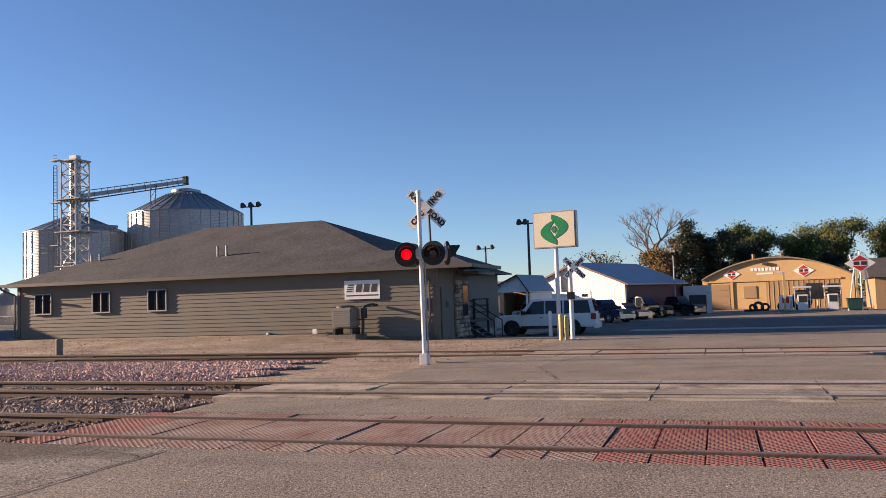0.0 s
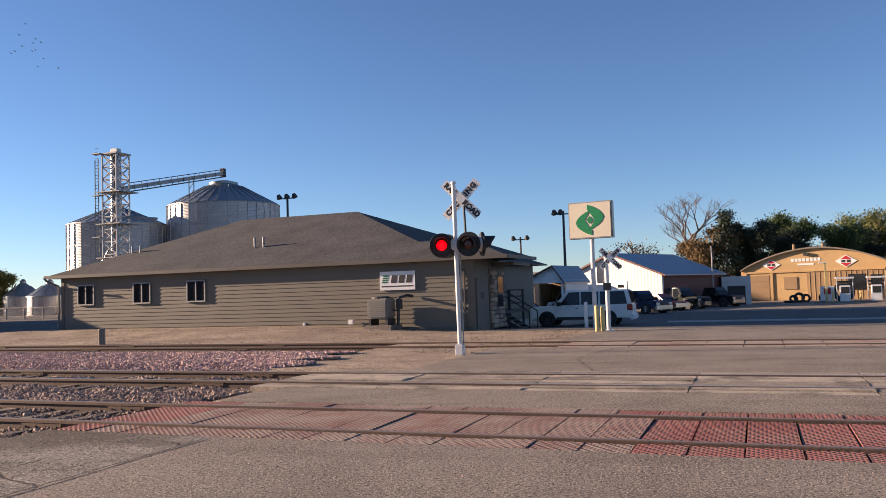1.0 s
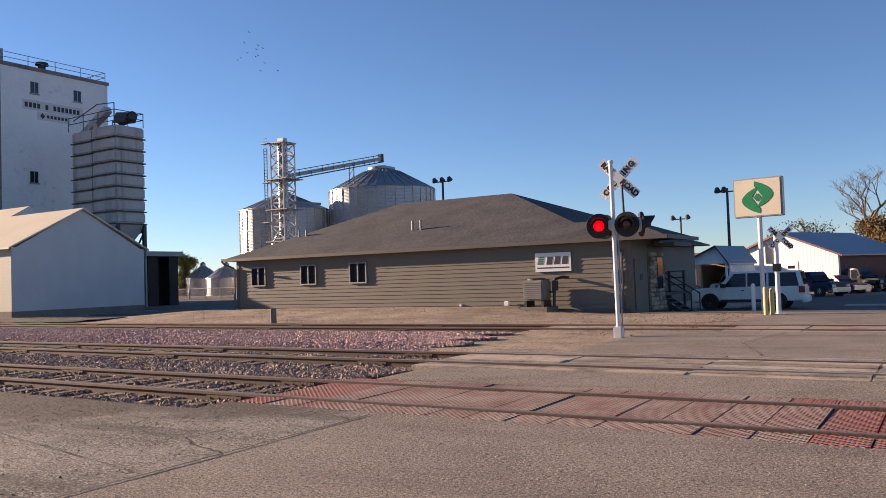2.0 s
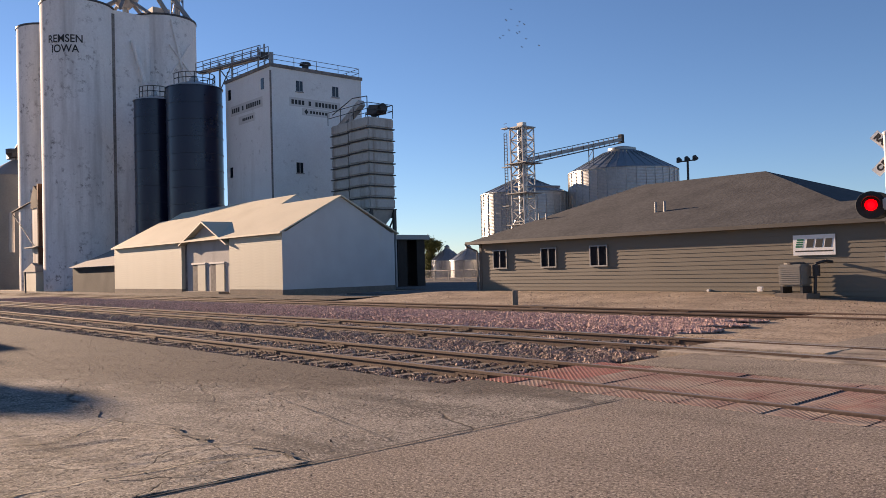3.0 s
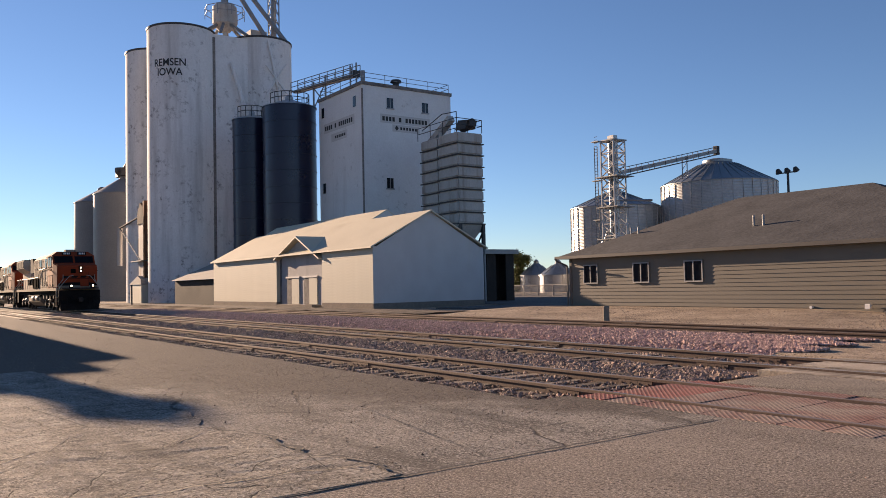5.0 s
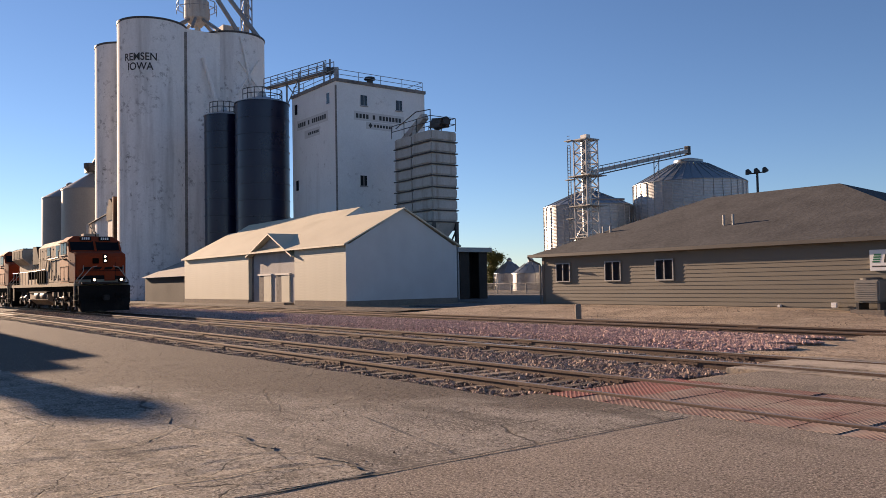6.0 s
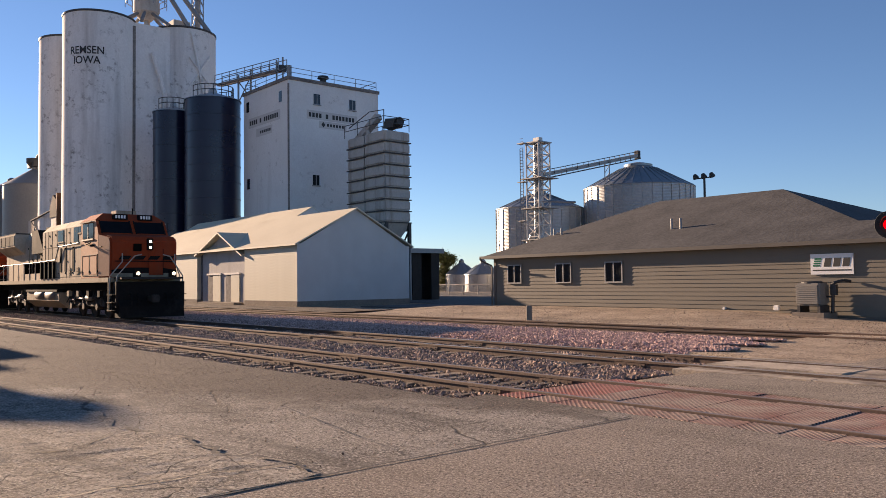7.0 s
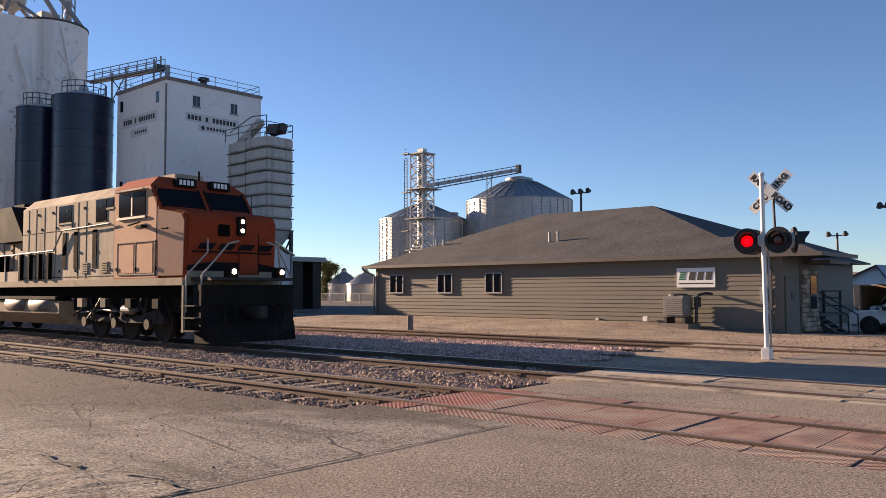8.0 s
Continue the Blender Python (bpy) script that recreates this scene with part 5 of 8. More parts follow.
def bin_gear():
    g = thing("bin_fill_spout", at(-145.97, 34.95, 20.9), "dark fill gear and spout pipe on a grey bin", "grain spout")
    part("hopper", lathe(bmesh.new(), [(0, 0), (0.5, 0.1), (1.3, 1.2), (1.3, 1.9), (0, 2.0)], 12), STEEL_D, g)
    part("gear_box", box(-2.6, 1.6, -0.6, 0.6, 0.5, 1.3), STEEL_D, g, bevel=0.06)
    part("spout", tube(bmesh.new(), (0.2, 0, 1.6), (7.6, 1.5, 6.6), 0.22, 8), STEEL_D, g, "sloping spout pipe")
    for x in (-1.0, 0.9):
        part("leg", tube(bmesh.new(), (x, 0, -0.8), (x, 0, 0.6), 0.1, 6), STEEL_D, g)


bin_gear()

# silver bins behind the office
steel_bin("silver_bin", -81.8, 87.7, 6.35, 12.1, 2.35, GALV_W, GALV_R, "round corrugated silver grain bin with blue-grey roof", ribs=30, rings=3, group="silver bins")
steel_bin("silver_bin", -70.75, 96.7, 7.75, 14.7, 3.15, GALV_W, GALV_R, "large corrugated silver grain bin with blue-grey roof", ribs=36, rings=4, group="silver bins", cap=0.26)
steel_bin("small_bin", -101.8, 90.0, 2.65, 2.85, 2.0, GALV, GALV_R, "small grey bin with a cone roof", ribs=12, group="small bins")
steel_bin("small_bin", -94.4, 88.0, 3.0, 2.75, 1.8, GALV, GALV_R, "small grey bin with a cone roof", ribs=12, group="small bins")


def lattice_tower():
    t = thing("elevator_leg_tower", at(-71.1, 76.1, -0.3), "tall galvanised lattice tower with conveyor", "tower")
    w, h = 1.05, 19.4
    for x in (-w, w):
        for y in (-w, w):
            part("leg", tube(bmesh.new(), (x, y, 0), (x, y, h), 0.11, 6), WHITE, t, "pale steel corner leg")
    bm = bmesh.new()
    n = 13
    for k in range(n):
        z, z2 = k * h / n, (k + 1) * h / n
        for a, b in (((-w, -w), (w, -w)), ((w, -w), (w, w)), ((w, w), (-w, w)), ((-w, w), (-w, -w))):
            tube(bm, (*a, z2), (*b, z2), 0.07, 5)
            tube(bm, (*a, z), (*b, z2), 0.06, 5)
            tube(bm, (*b, z), (*a, z2), 0.06, 5)
    part("bracing", bm, WHITE, t, "pale crossed bracing")
    for x, r in ((-0.4, 0.3), (0.45, 0.3)):
        part("leg_casing", tube(bmesh.new(), (x, 0, 0), (x, 0, h + 0.4), r, 8), GALV, t)
    part("head_platform", box(-1.25, 1.25, -1.25, 1.25, h, h + 0.15), STEEL_G, t)
    part("head_box", box(-0.5, 0.5, -0.35, 0.35, h + 0.15, h + 0.75), GALV, t)
    bm = bmesh.new()
    for x in (-2.2, -1.7):
        tube(bm, (x, -1.0, 0), (x, -1.0, h - 0.5), 0.06, 5)
    for k in range(50):
        tube(bm, (-2.2, -1.0, 0.4 * k + 0.6), (-1.7, -1.0, 0.4 * k + 0.6), 0.035, 4)
    for k in range(4):
        bx(bm, -2.4, -1.2, -1.4, -0.6, 5 * k + 4.5, 5 * k + 4.6)
    part("ladder", bm, STEEL_G, t, "caged access ladder")
    for z in (7.0, 11.0, 14.8):
        part("platform", box(-1.6, 2.0, -1.6, 1.6, z, z + 0.1), STEEL_G, t)
    part("grain_spout", tube(bmesh.new(), (0.6, 0, 12), (3.2, 3.4, 11.8), 0.16, 6), GALV, t)
    part("grain_spout", tube(bmesh.new(), (-0.8, -0.4, 8), (-4.2, -1.0, 2.5), 0.16, 6), GALV, t)
    return t


lattice_tower()


def silver_conveyor():
    c = thing("overhead_conveyor", at(0, 0), "grey enclosed conveyor from tower to large bin", "conveyor")
    A, B = Vector((-71.4, 76.8, 15.1)), Vector((-70.75, 96.6, 19.4))
    d = B - A
    f = Matrix.Translation(A) @ d.to_track_quat("X", "Z").to_matrix().to_4x4()
    part("trough", bx(bmesh.new(), -1, d.length, -0.3, 0.3, -0.25, 0.25, f), STEEL_G, c)
    bm = bmesh.new()
    for s in (-0.45, 0.45):
        tube(bm, f @ Vector((0, s, 0.55)), f @ Vector((d.length, s, 0.55)), 0.04, 5)
        tube(bm, f @ Vector((0, s, -0.5)), f @ Vector((d.length, s, -0.5)), 0.06, 5)
        for k in range(10):
            p = d.length * k / 9
            tube(bm, f @ Vector((p, s, -0.5)), f @ Vector((p, s, 0.55)), 0.04, 5)
    part("railing", bm, STEEL_D, c)
    bm = bmesh.new()
    p = A + d * 0.66
    for x in (-0.4, 0.4):
        tube(bm, (p.x + x, p.y, 14.2), (p.x + x, p.y, p.z), 0.07, 5)
    for k in range(3):
        tube(bm, (p.x - 0.4, p.y, 14.4 + k), (p.x + 0.4, p.y, 15.4 + k), 0.05, 4)
    part("support", bm, STEEL_G, c)
    part("head", box(B.x - 0.3, B.x + 0.3, B.y - 0.3, B.y + 0.3, B.z - 0.5, B.z + 0.7), STEEL_D, c)


silver_conveyor()
# ---------------- crossing signals ----------------
RED_LIT = glow("lit_red_lens", (1.0, 0.0, 0.0), 1.7)
RED_DIM = shade("unlit_red_lens", (0.05, 0.006, 0.006), (0.08, 0.01, 0.01), 0.15, s1=2, s2=20, bump=0.0)
ALU = shade("silver_painted_mast", (0.62, 0.60, 0.58), (0.74, 0.73, 0.71), 0.5, 0.0, s1=1, s2=20, bump=0.03, grime=(0.45, 0.42, 0.38), g_scale=1.2)


def letters(word, size, material, parent, m, name="lettering", spread=1.0):
    cd = bpy.data.curves.new(name, "FONT")
    cd.body, cd.size, cd.align_x, cd.align_y, cd.space_character, cd.offset = word, size * 1.08, "CENTER", "CENTER", spread, 0.013
    tmp = bpy.data.objects.new(name, cd)
    scene.collection.objects.link(tmp)
    me = bpy.data.meshes.new_from_object(tmp.evaluated_get(bpy.context.evaluated_depsgraph_get()))
    bpy.data.objects.remove(tmp)
    bm = bmesh.new()
    bm.from_mesh(me)
    bpy.data.meshes.remove(me)
    return part(name, bm, material, parent, "black lettering", m)


def crossbuck(mast, z, arm, y=-0.1, slant=45):
    for k, (ang, words) in enumerate(((-slant, ("RAIL", "ROAD")), (slant, ("CROSSING",)))):
        b = part("blade", box(-arm / 2, arm / 2, -0.012, 0.012, -0.115 * arm / 1.22, 0.115 * arm / 1.22), WHITE_CLEAN, mast, "white crossbuck blade", pose(0.15, y + 0.03 * k, z - 0.03, 0, -ang, 0))
        f = arm / 1.22
        if len(words) == 2:
            for w, x in zip(words, (-0.36 * f, 0.36 * f)):
                letters(w, 0.17 * f, INK, b, pose(x, -0.016, 0, 90, 0, 0), spread=1.05)
        else:
            letters(words[0], 0.17 * f, INK, b, pose(0, -0.016, 0, 90, 0, 0), spread=1.25)


def lamp_unit(mast, x, y, z, turn, lens):
    m = pose(x, y, z, 0, 0, turn)
    bk = part("backboard", lathe(bmesh.new(), [(0, 0.02), (0.30, 0.02), (0.305, 0.0), (0.29, -0.03), (0.0, -0.03)], 32, pose(0, 0, 0, 90, 0, 0)), BLACK, mast, "round black backboard", m)
    part("housing", lathe(bmesh.new(), [(0, 0.28), (0.12, 0.28), (0.17, 0.16), (0.19, 0.03), (0, 0.03)], 20, pose(0, 0, 0, -90, 0, 0)), ALU, bk)
    part("lens", lathe(bmesh.new(), [(0, -0.07), (0.08, -0.065), (0.125, -0.045), (0.125, -0.03)], 24, pose(0, 0, 0, -90, 0, 0) @ pose(0, 0, 0, 0, 0, 0)), lens, bk, "lit red lens" if lens is RED_LIT else "unlit dark red lens")
    bm = bmesh.new()
    n = 22
    a0, a1 = radians(-25), radians(205)
    inner = []
    for k in range(n + 1):
        a = a0 + (a1 - a0) * k / n
        dpt = -0.33 * (0.55 + 0.45 * math.sin(max(0, min(math.pi, a))))
        inner.append([bm.verts.new((r * math.cos(a), yy, r * math.sin(a))) for r, yy in ((0.185, -0.03), (0.185, dpt), (0.2, dpt), (0.2, -0.03))])
    for a, b in zip(inner, inner[1:]):
        for i in range(4):
            bm.faces.new((a[i], a[(i + 1) % 4], b[(i + 1) % 4], b[i]))
    part("hood", bm, BLACK, bk, "black visor over the lens")
    return bk


def signal():
    s = thing("crossing_signal", at(-6.93, 18.85, -0.1, 4) @ pose(0, 0, 0, 0, -0.5, 0), "silver railroad crossing signal with crossbuck and red lamps", "crossing signal")
    part("mast", tube(bmesh.new(), (0, 0, 0.2), (0, 0, 4.3), 0.052, 16), ALU, s, smooth=True)
    part("mast_cap", lathe(bmesh.new(), [(0.07, 0), (0.07, 0.05), (0, 0.09)], 16), ALU, s, "", pose(0, 0, 4.3))
    bm = box(-0.11, 0.11, -0.11, 0.11, 0.04, 0.34)
    part("base_casting", bm, ALU, s, "square cast base", bevel=0.03)
    part("base_flange", box(-0.18, 0.18, -0.18, 0.18, 0.0, 0.05), ALU, s)
    part("footing", box(-0.32, 0.32, -0.32, 0.32, -0.35, 0.0), FOUND, s)
    crossbuck(s, 3.95, 1.22, 0.12)
    part("cross_arm", tube(bmesh.new(), (-0.42, 0.02, 2.78), (0.42, 0.02, 2.78), 0.045, 10), ALU, s)
    part("junction_box", box(-0.13, 0.13, -0.1, 0.14, 2.66, 2.92), ALU, s, bevel=0.03)
    lamp_unit(s, -0.33, -0.12, 2.78, 16, RED_LIT)
    lamp_unit(s, 0.36, -0.12, 2.78, 0, RED_DIM)
    lamp_unit(s, 0.62, 0.22, 2.78, 118, RED_DIM)
    lamp_unit(s, -0.33, 0.32, 2.78, 180, RED_DIM)
    part("bell_post", tube(bmesh.new(), (0.24, 0.1, 2.95), (0.22, 0.1, 3.75), 0.03, 8), STEEL_D, s)
    part("conduit", tube(bmesh.new(), (0.09, 0.03, 0.3), (0.09, 0.03, 2.6), 0.018, 6), STEEL_G, s)


signal()


def far_signal():
    s = thing("crossing_signal", at(-4.92, 28.38, -0.1, 8), "second grey crossing mast with back of crossbuck beyond the tracks", "crossing signal")
    part("mast", tube(bmesh.new(), (0, 0, 0), (0, 0, 2.75), 0.075, 14), ALU, s)
    crossbuck(s, 2.62, 0.95, -0.11, 45)
    part("control_box", box(-0.34, 0.02, 0.1, 0.3, 1.75, 2.4), STEEL_G, s, "grey control box", bevel=0.02)
    part("junction_box", box(-0.13, 0.13, -0.1, 0.1, 1.5, 1.75), STEEL_D, s)
    part("base", box(-0.2, 0.2, -0.2, 0.2, 0, 0.12), ALU, s)


far_signal()

YELLOW = shade("faded_yellow_paint", (0.48, 0.37, 0.13), (0.62, 0.50, 0.22), 0.6, s1=1.5, s2=14, bump=0.05)
for u, v, h, mt, lab in ((-5.25, 28.0, 1.0, YELLOW, "faded yellow steel bollard"), (-5.08, 28.15, 0.95, YELLOW, "faded yellow steel bollard"), (-6.34, 31.6, 1.05, ALU, "white steel bollard beside the sign pole")):
    solid("bollard", lathe(bmesh.new(), [(0, 0), (0.075, 0), (0.075, h), (0.05, h + 0.05), (0, h + 0.06)], 14), mt, at(u, v, -0.15), lab, "bollard", "bollards by the sign", smooth=True)
solid("sign_base", box(-0.9, 0.8, -0.7, 0.6, -0.3, 0.1), FOUND, at(-6.0, 31.7, -0.2), "low concrete base of the sign", "concrete base", bevel=0.04)
solid("kerb_block", box(-0.6, 0.6, -0.5, 0.5, -0.3, 0.06), FOUND, at(-4.92, 28.38, -0.08), "low concrete base of the mast", "concrete base", bevel=0.04)

BEIGE = shade("beige_sign_face", (0.52, 0.47, 0.36), (0.58, 0.53, 0.42), 0.4, s1=0.8, s2=10, bump=0.0)
SIGN_G = shade("sign_green", (0.008, 0.16, 0.055), (0.012, 0.19, 0.07), 0.35, s1=1, s2=8, bump=0.0)


def green_sign():
    s = thing("pole_sign", at(-6.0, 31.65, -0.15, -9), "beige cabinet sign with green leaf emblem on white pole", "sign")
    part("pole", tube(bmesh.new(), (0, 0, 0), (0, 0, 3.56), 0.085, 16), ALU, s, smooth=True)
    part("cabinet", box(-0.88, 0.88, -0.14, 0.14, 3.56, 5.0), STEEL_G, s, bevel=0.015)
    part("face", box(-0.83, 0.83, -0.155, -0.142, 3.61, 4.95), BEIGE, s, "plain beige sign face")
    part("side_face", box(0.882, 0.89, -0.11, 0.11, 3.6, 4.96), BEIGE, s)

    def leaf(sgn):
        pts = []
        for k in range(13):     # outer curve
            t = k / 12
            pts.append((sgn * (0.08 - 0.64 * math.sin(math.pi * t) ** 0.8 * (1 if t > 0.02 else 1)), 0.60 - 1.0 * t))
        pts += [(sgn * 0.02, -0.36), (sgn * -0.12, -0.14), (sgn * -0.2, 0.0), (sgn * -0.06, 0.22), (sgn * 0.10, 0.42)]
        return [(-x, sgn * z + 4.28) for x, z in pts]
    for sgn in (1, -1):
        part("emblem", prism(bmesh.new(), leaf(sgn), -0.172, -0.157), SIGN_G, s, "green curved leaf half")
    part("emblem_core", prism(bmesh.new(), [(0, 4.12), (0.13, 4.28), (0, 4.44), (-0.13, 4.28)], -0.176, -0.1735), SIGN_G, s, "small green diamond")


green_sign()

# ---------------- right side: repair shop, sheds, vehicles ----------------
TAN = shade("tan_painted_boards", (0.44, 0.285, 0.125), (0.53, 0.36, 0.17), 0.75, s1=0.5, s2=10, bump=0.08, grime=(0.38, 0.24, 0.11), g_scale=0.6)
TAN_D = shade("brown_boards", (0.26, 0.17, 0.09), (0.34, 0.23, 0.125), 0.8, s1=0.5, s2=10, bump=0.08)
DX_R = shade("badge_red", (0.42, 0.02, 0.025), (0.5, 0.03, 0.035), 0.45, s1=1, s2=10, bump=0.0)
METAL_W = ribbed(shade("white_ribbed_steel", (0.68, 0.67, 0.65), (0.78, 0.77, 0.75), 0.5, 0.0, s1=0.5, s2=8, bump=0.0), 1.0, "Y", 0.3)
METAL_WX = ribbed(shade("white_ribbed_gable_steel", (0.68, 0.67, 0.65), (0.78, 0.77, 0.75), 0.5, 0.0, s1=0.5, s2=8, bump=0.0), 1.0, "X", 0.3)
MAROON = shade("maroon_steel", (0.10, 0.035, 0.03), (0.14, 0.05, 0.045), 0.6, s1=0.6, s2=8, bump=0.05)
BLUEROOF = shade("blue_grey_metal_roof", (0.20, 0.25, 0.31), (0.28, 0.33, 0.39), 0.4, 0.5, s1=0.4, s2=6, bump=0.04)
GRASS_D = shade("dark_shingles", (0.05, 0.045, 0.042), (0.09, 0.08, 0.075), 0.9, s1=1, s2=8, bump=0.2)


def badge(parent, x, y, z, w, post=False):
    b = part("badge", prism(bmesh.new(), [(x - w, z), (x, z - 0.62 * w), (x + w, z), (x, z + 0.62 * w)], y - 0.05, y), WHITE_CLEAN, parent, "white and red diamond badge")
    part("red_top", prism(bmesh.new(), [(x - 0.52 * w, z + 0.18 * w), (x + 0.52 * w, z + 0.18 * w), (x, z + 0.55 * w)], y - 0.062, y - 0.052), DX_R, b)
    part("red_bottom", prism(bmesh.new(), [(x - 0.52 * w, z - 0.18 * w), (x, z - 0.55 * w), (x + 0.52 * w, z - 0.18 * w)], y - 0.062, y - 0.052), DX_R, b)
    for a in (-0.42, 0.06):
        part("dark_bar", box(x + a * w, x + (a + 0.36) * w, y - 0.064, y - 0.052, z - 0.13 * w, z + 0.13 * w), INK, b)
    return b


def repair_shop():
    r = thing("repair_shop", at(-1.76, 94.9, -0.65, -11) @ Matrix.Scale(1.085, 4), "tan arched-roof repair shop with fuel pumps", "building")
    W, sh, top = 13.9, 3.0, 5.0
    arc = [(W * k / 24, sh + (top - sh) * math.sin(math.pi * k / 24) ** 0.85) for k in range(25)]
    part("facade", prism(bmesh.new(), [(0, 0)] + arc + [(W, 0)], 0, 0.3), TAN, r, "tan boarded arched front")
    part("hall", prism(bmesh.new(), [(0.1, 0)] + [(0.1 + (x / W) * (W - 0.2), z - 0.1) for x, z in arc] + [(W - 0.1, 0)], 0.301, 7), TAN_D, r)
    bm = bmesh.new()
    for (a, b), (c, d) in zip(arc, arc[1:]):
        prism(bm, [(a, b), (c, d), (c, d + 0.14), (a, b + 0.14)], -0.35, 7.2)
    part("arched_roof", bm, FOUND, r, "pale rimmed arched roof")
    part("garage_door", box(0.55, 2.75, -0.06, -0.003, 0, 2.55), TAN_D, r, "brown overhead garage door")
    for k in range(4):
        part("door_panel", box(0.65, 2.65, -0.085, -0.062, 0.08 + 0.63 * k, 0.62 + 0.63 * k), TAN_D, r)
    part("door_frame", box(2.76, 3.0, -0.12, -0.003, 0, 2.75), TAN, r)
    part("door_frame", box(0.25, 0.54, -0.12, -0.003, 0, 2.75), TAN, r)
    part("lintel", box(0.2, 12.8, -0.14, -0.003, 2.76, 2.92), TAN, r)
    part("boarded_window", box(4.0, 5.2, -0.08, -0.003, 1.1, 2.3), TAN_D, r, "boarded-up window")
    part("panelled_front", box(6.1, 12.6, -0.05, -0.003, 0, 2.74), TAN_D, r, "brown vertical board front")
    for k in range(14):
        part("batten", box(6.3 + 0.45 * k, 6.36 + 0.45 * k, -0.085, -0.052, 0.0, 2.7), TAN, r)
    part("shop_window", box(9.7, 11.2, -0.1, -0.052, 0.9, 2.4), GLASS_D, r, "dark shop window")
    part("shop_door", box(11.6, 12.5, -0.1, -0.052, 0.0, 2.3), GLASS_D, r, "dark glass door")
    badge(r, 2.9, -0.01, 3.55, 0.85)
    badge(r, 9.6, -0.01, 3.65, 0.95)
    bm = bmesh.new()
    for k in range(8):
        bx(bm, 4.75 + 0.34 * k, 5.0 + 0.34 * k, -0.03, -0.003, 3.78, 4.08)
    part("name_bars", bm, WHITE_CLEAN, r, "row of white painted blocks")
    part("subtitle_bar", box(5.3, 6.8, -0.03, -0.003, 3.42, 3.58), WHITE_CLEAN, r)
    part("wall_lamp", box(5.9, 6.4, -0.3, -0.003, 4.35, 4.6), STEEL_D, r)
    for x in (4.6, 7.3):
        part("chimney", tube(bmesh.new(), (x, 3, 4.8), (x, 3, 5.6), 0.14, 8), TAN_D, r)
    return r


repair_shop()


def pump_island():
    p = thing("pump_island", at(5.2, 80.4, -0.65), "old fuel pump island with tall cream posts", "fuel pumps")
    part("kerb", box(-0.6, 7.2, -0.6, 0.6, -0.2, 0.14), FOUND, p, "", bevel=0.05)
    for x in (0.4, 6.4):
        part("post", box(x - 0.09, x + 0.09, -0.09, 0.09, 0.14, 3.6), YELLOW, p, "tall cream lamp post")
        part("lamp_head", box(x - 0.5, x + 0.12, -0.12, 0.12, 3.6, 3.72), WHITE_CLEAN, p)
    for x in (1.9, 4.4):
        pm = part("pump", box(x - 0.42, x + 0.42, -0.25, 0.25, 0.14, 1.55), WHITE_CLEAN, p, "white fuel pump", bevel=0.03)
        part("pump_face", box(x - 0.33, x + 0.33, -0.27, -0.252, 0.85, 1.42), INK, pm, "dark pump dial panel")
        part("canopy", box(x - 0.75, x + 0.75, -0.3, 0.3, 2.15, 2.3), WHITE_CLEAN, pm)
        for s in (-0.65, 0.65):
            part("stay", box(x + s - 0.03, x + s + 0.03, -0.03, 0.03, 0.14, 2.15), WHITE_CLEAN, pm)
        for k in range(3):
            part("oil_rack", box(x - 0.65, x + 0.65, 0.27, 0.33, 1.2 + 0.3 * k, 1.36 + 0.3 * k), INK, pm)
    for x in (0.9, 3.1, 5.7):
        part("guard_post", tube(bmesh.new(), (x, -0.3, 0.1), (x, -0.3, 1.05), 0.07, 10), YELLOW, p)


pump_island()


def tyre_mesh(r, w):
    bm = bmesh.new()
    lathe(bm, [(r * 0.55, -w / 2), (r * 0.93, -w / 2), (r, -w / 2 * 0.7), (r, w / 2 * 0.7), (r * 0.93, w / 2), (r * 0.55, w / 2), (r * 0.55, -w / 2)], 24)
    return bm


rt = random.Random(8)
for k, (u, v, r, tilt) in enumerate(((2.6, 84.4, 0.45, 0), (3.5, 84.3, 0.5, 80), (4.1, 84.5, 0.42, 76), (3.0, 84.0, 0.4, 60), (7.3, 84.0, 0.95, 82), (5.6, 84.0, 0.45, 78))):
    solid("tyre", tyre_mesh(r, r * 0.5), BLACK, at(u, v, -0.65 + (r * 0.25 if tilt == 0 else r * 0.97)) @ pose(0, 0, 0, tilt, 0, rt.uniform(-15, 15)), "worn black tyre leaning by the shop front", "tyre", "tyres at the shop", smooth=True)
sb = thing("sandwich_board", at(5.3, 83.7, -0.65), "white notice board with red emblem among tyres", "sign")
part("panel", box(0, 1.2, -0.04, 0.04, 0.15, 1.5), WHITE_CLEAN, sb)
part("emblem", box(0.3, 0.9, -0.055, -0.042, 0.75, 1.3), DX_R, sb, "faded red emblem block")


def pole_badge():
    p = thing("badge_sign", at(11.6, 79.4, -0.65), "diamond fuel badge on leaning steel poles", "sign")
    for a, b in (((-0.9, 0, 0), (-0.2, 0, 4.2)), ((0.2, 0, 0), (0.2, 0, 5.2)), ((1.0, 0.4, 0), (0.5, 0, 4.4)), ((-0.6, 0, 4.9), (-0.3, 0, 3.8))):
        part("pole", tube(bmesh.new(), a, b, 0.06, 8), ALU, p)
    badge(p, 0.2, -0.08, 4.15, 1.25)


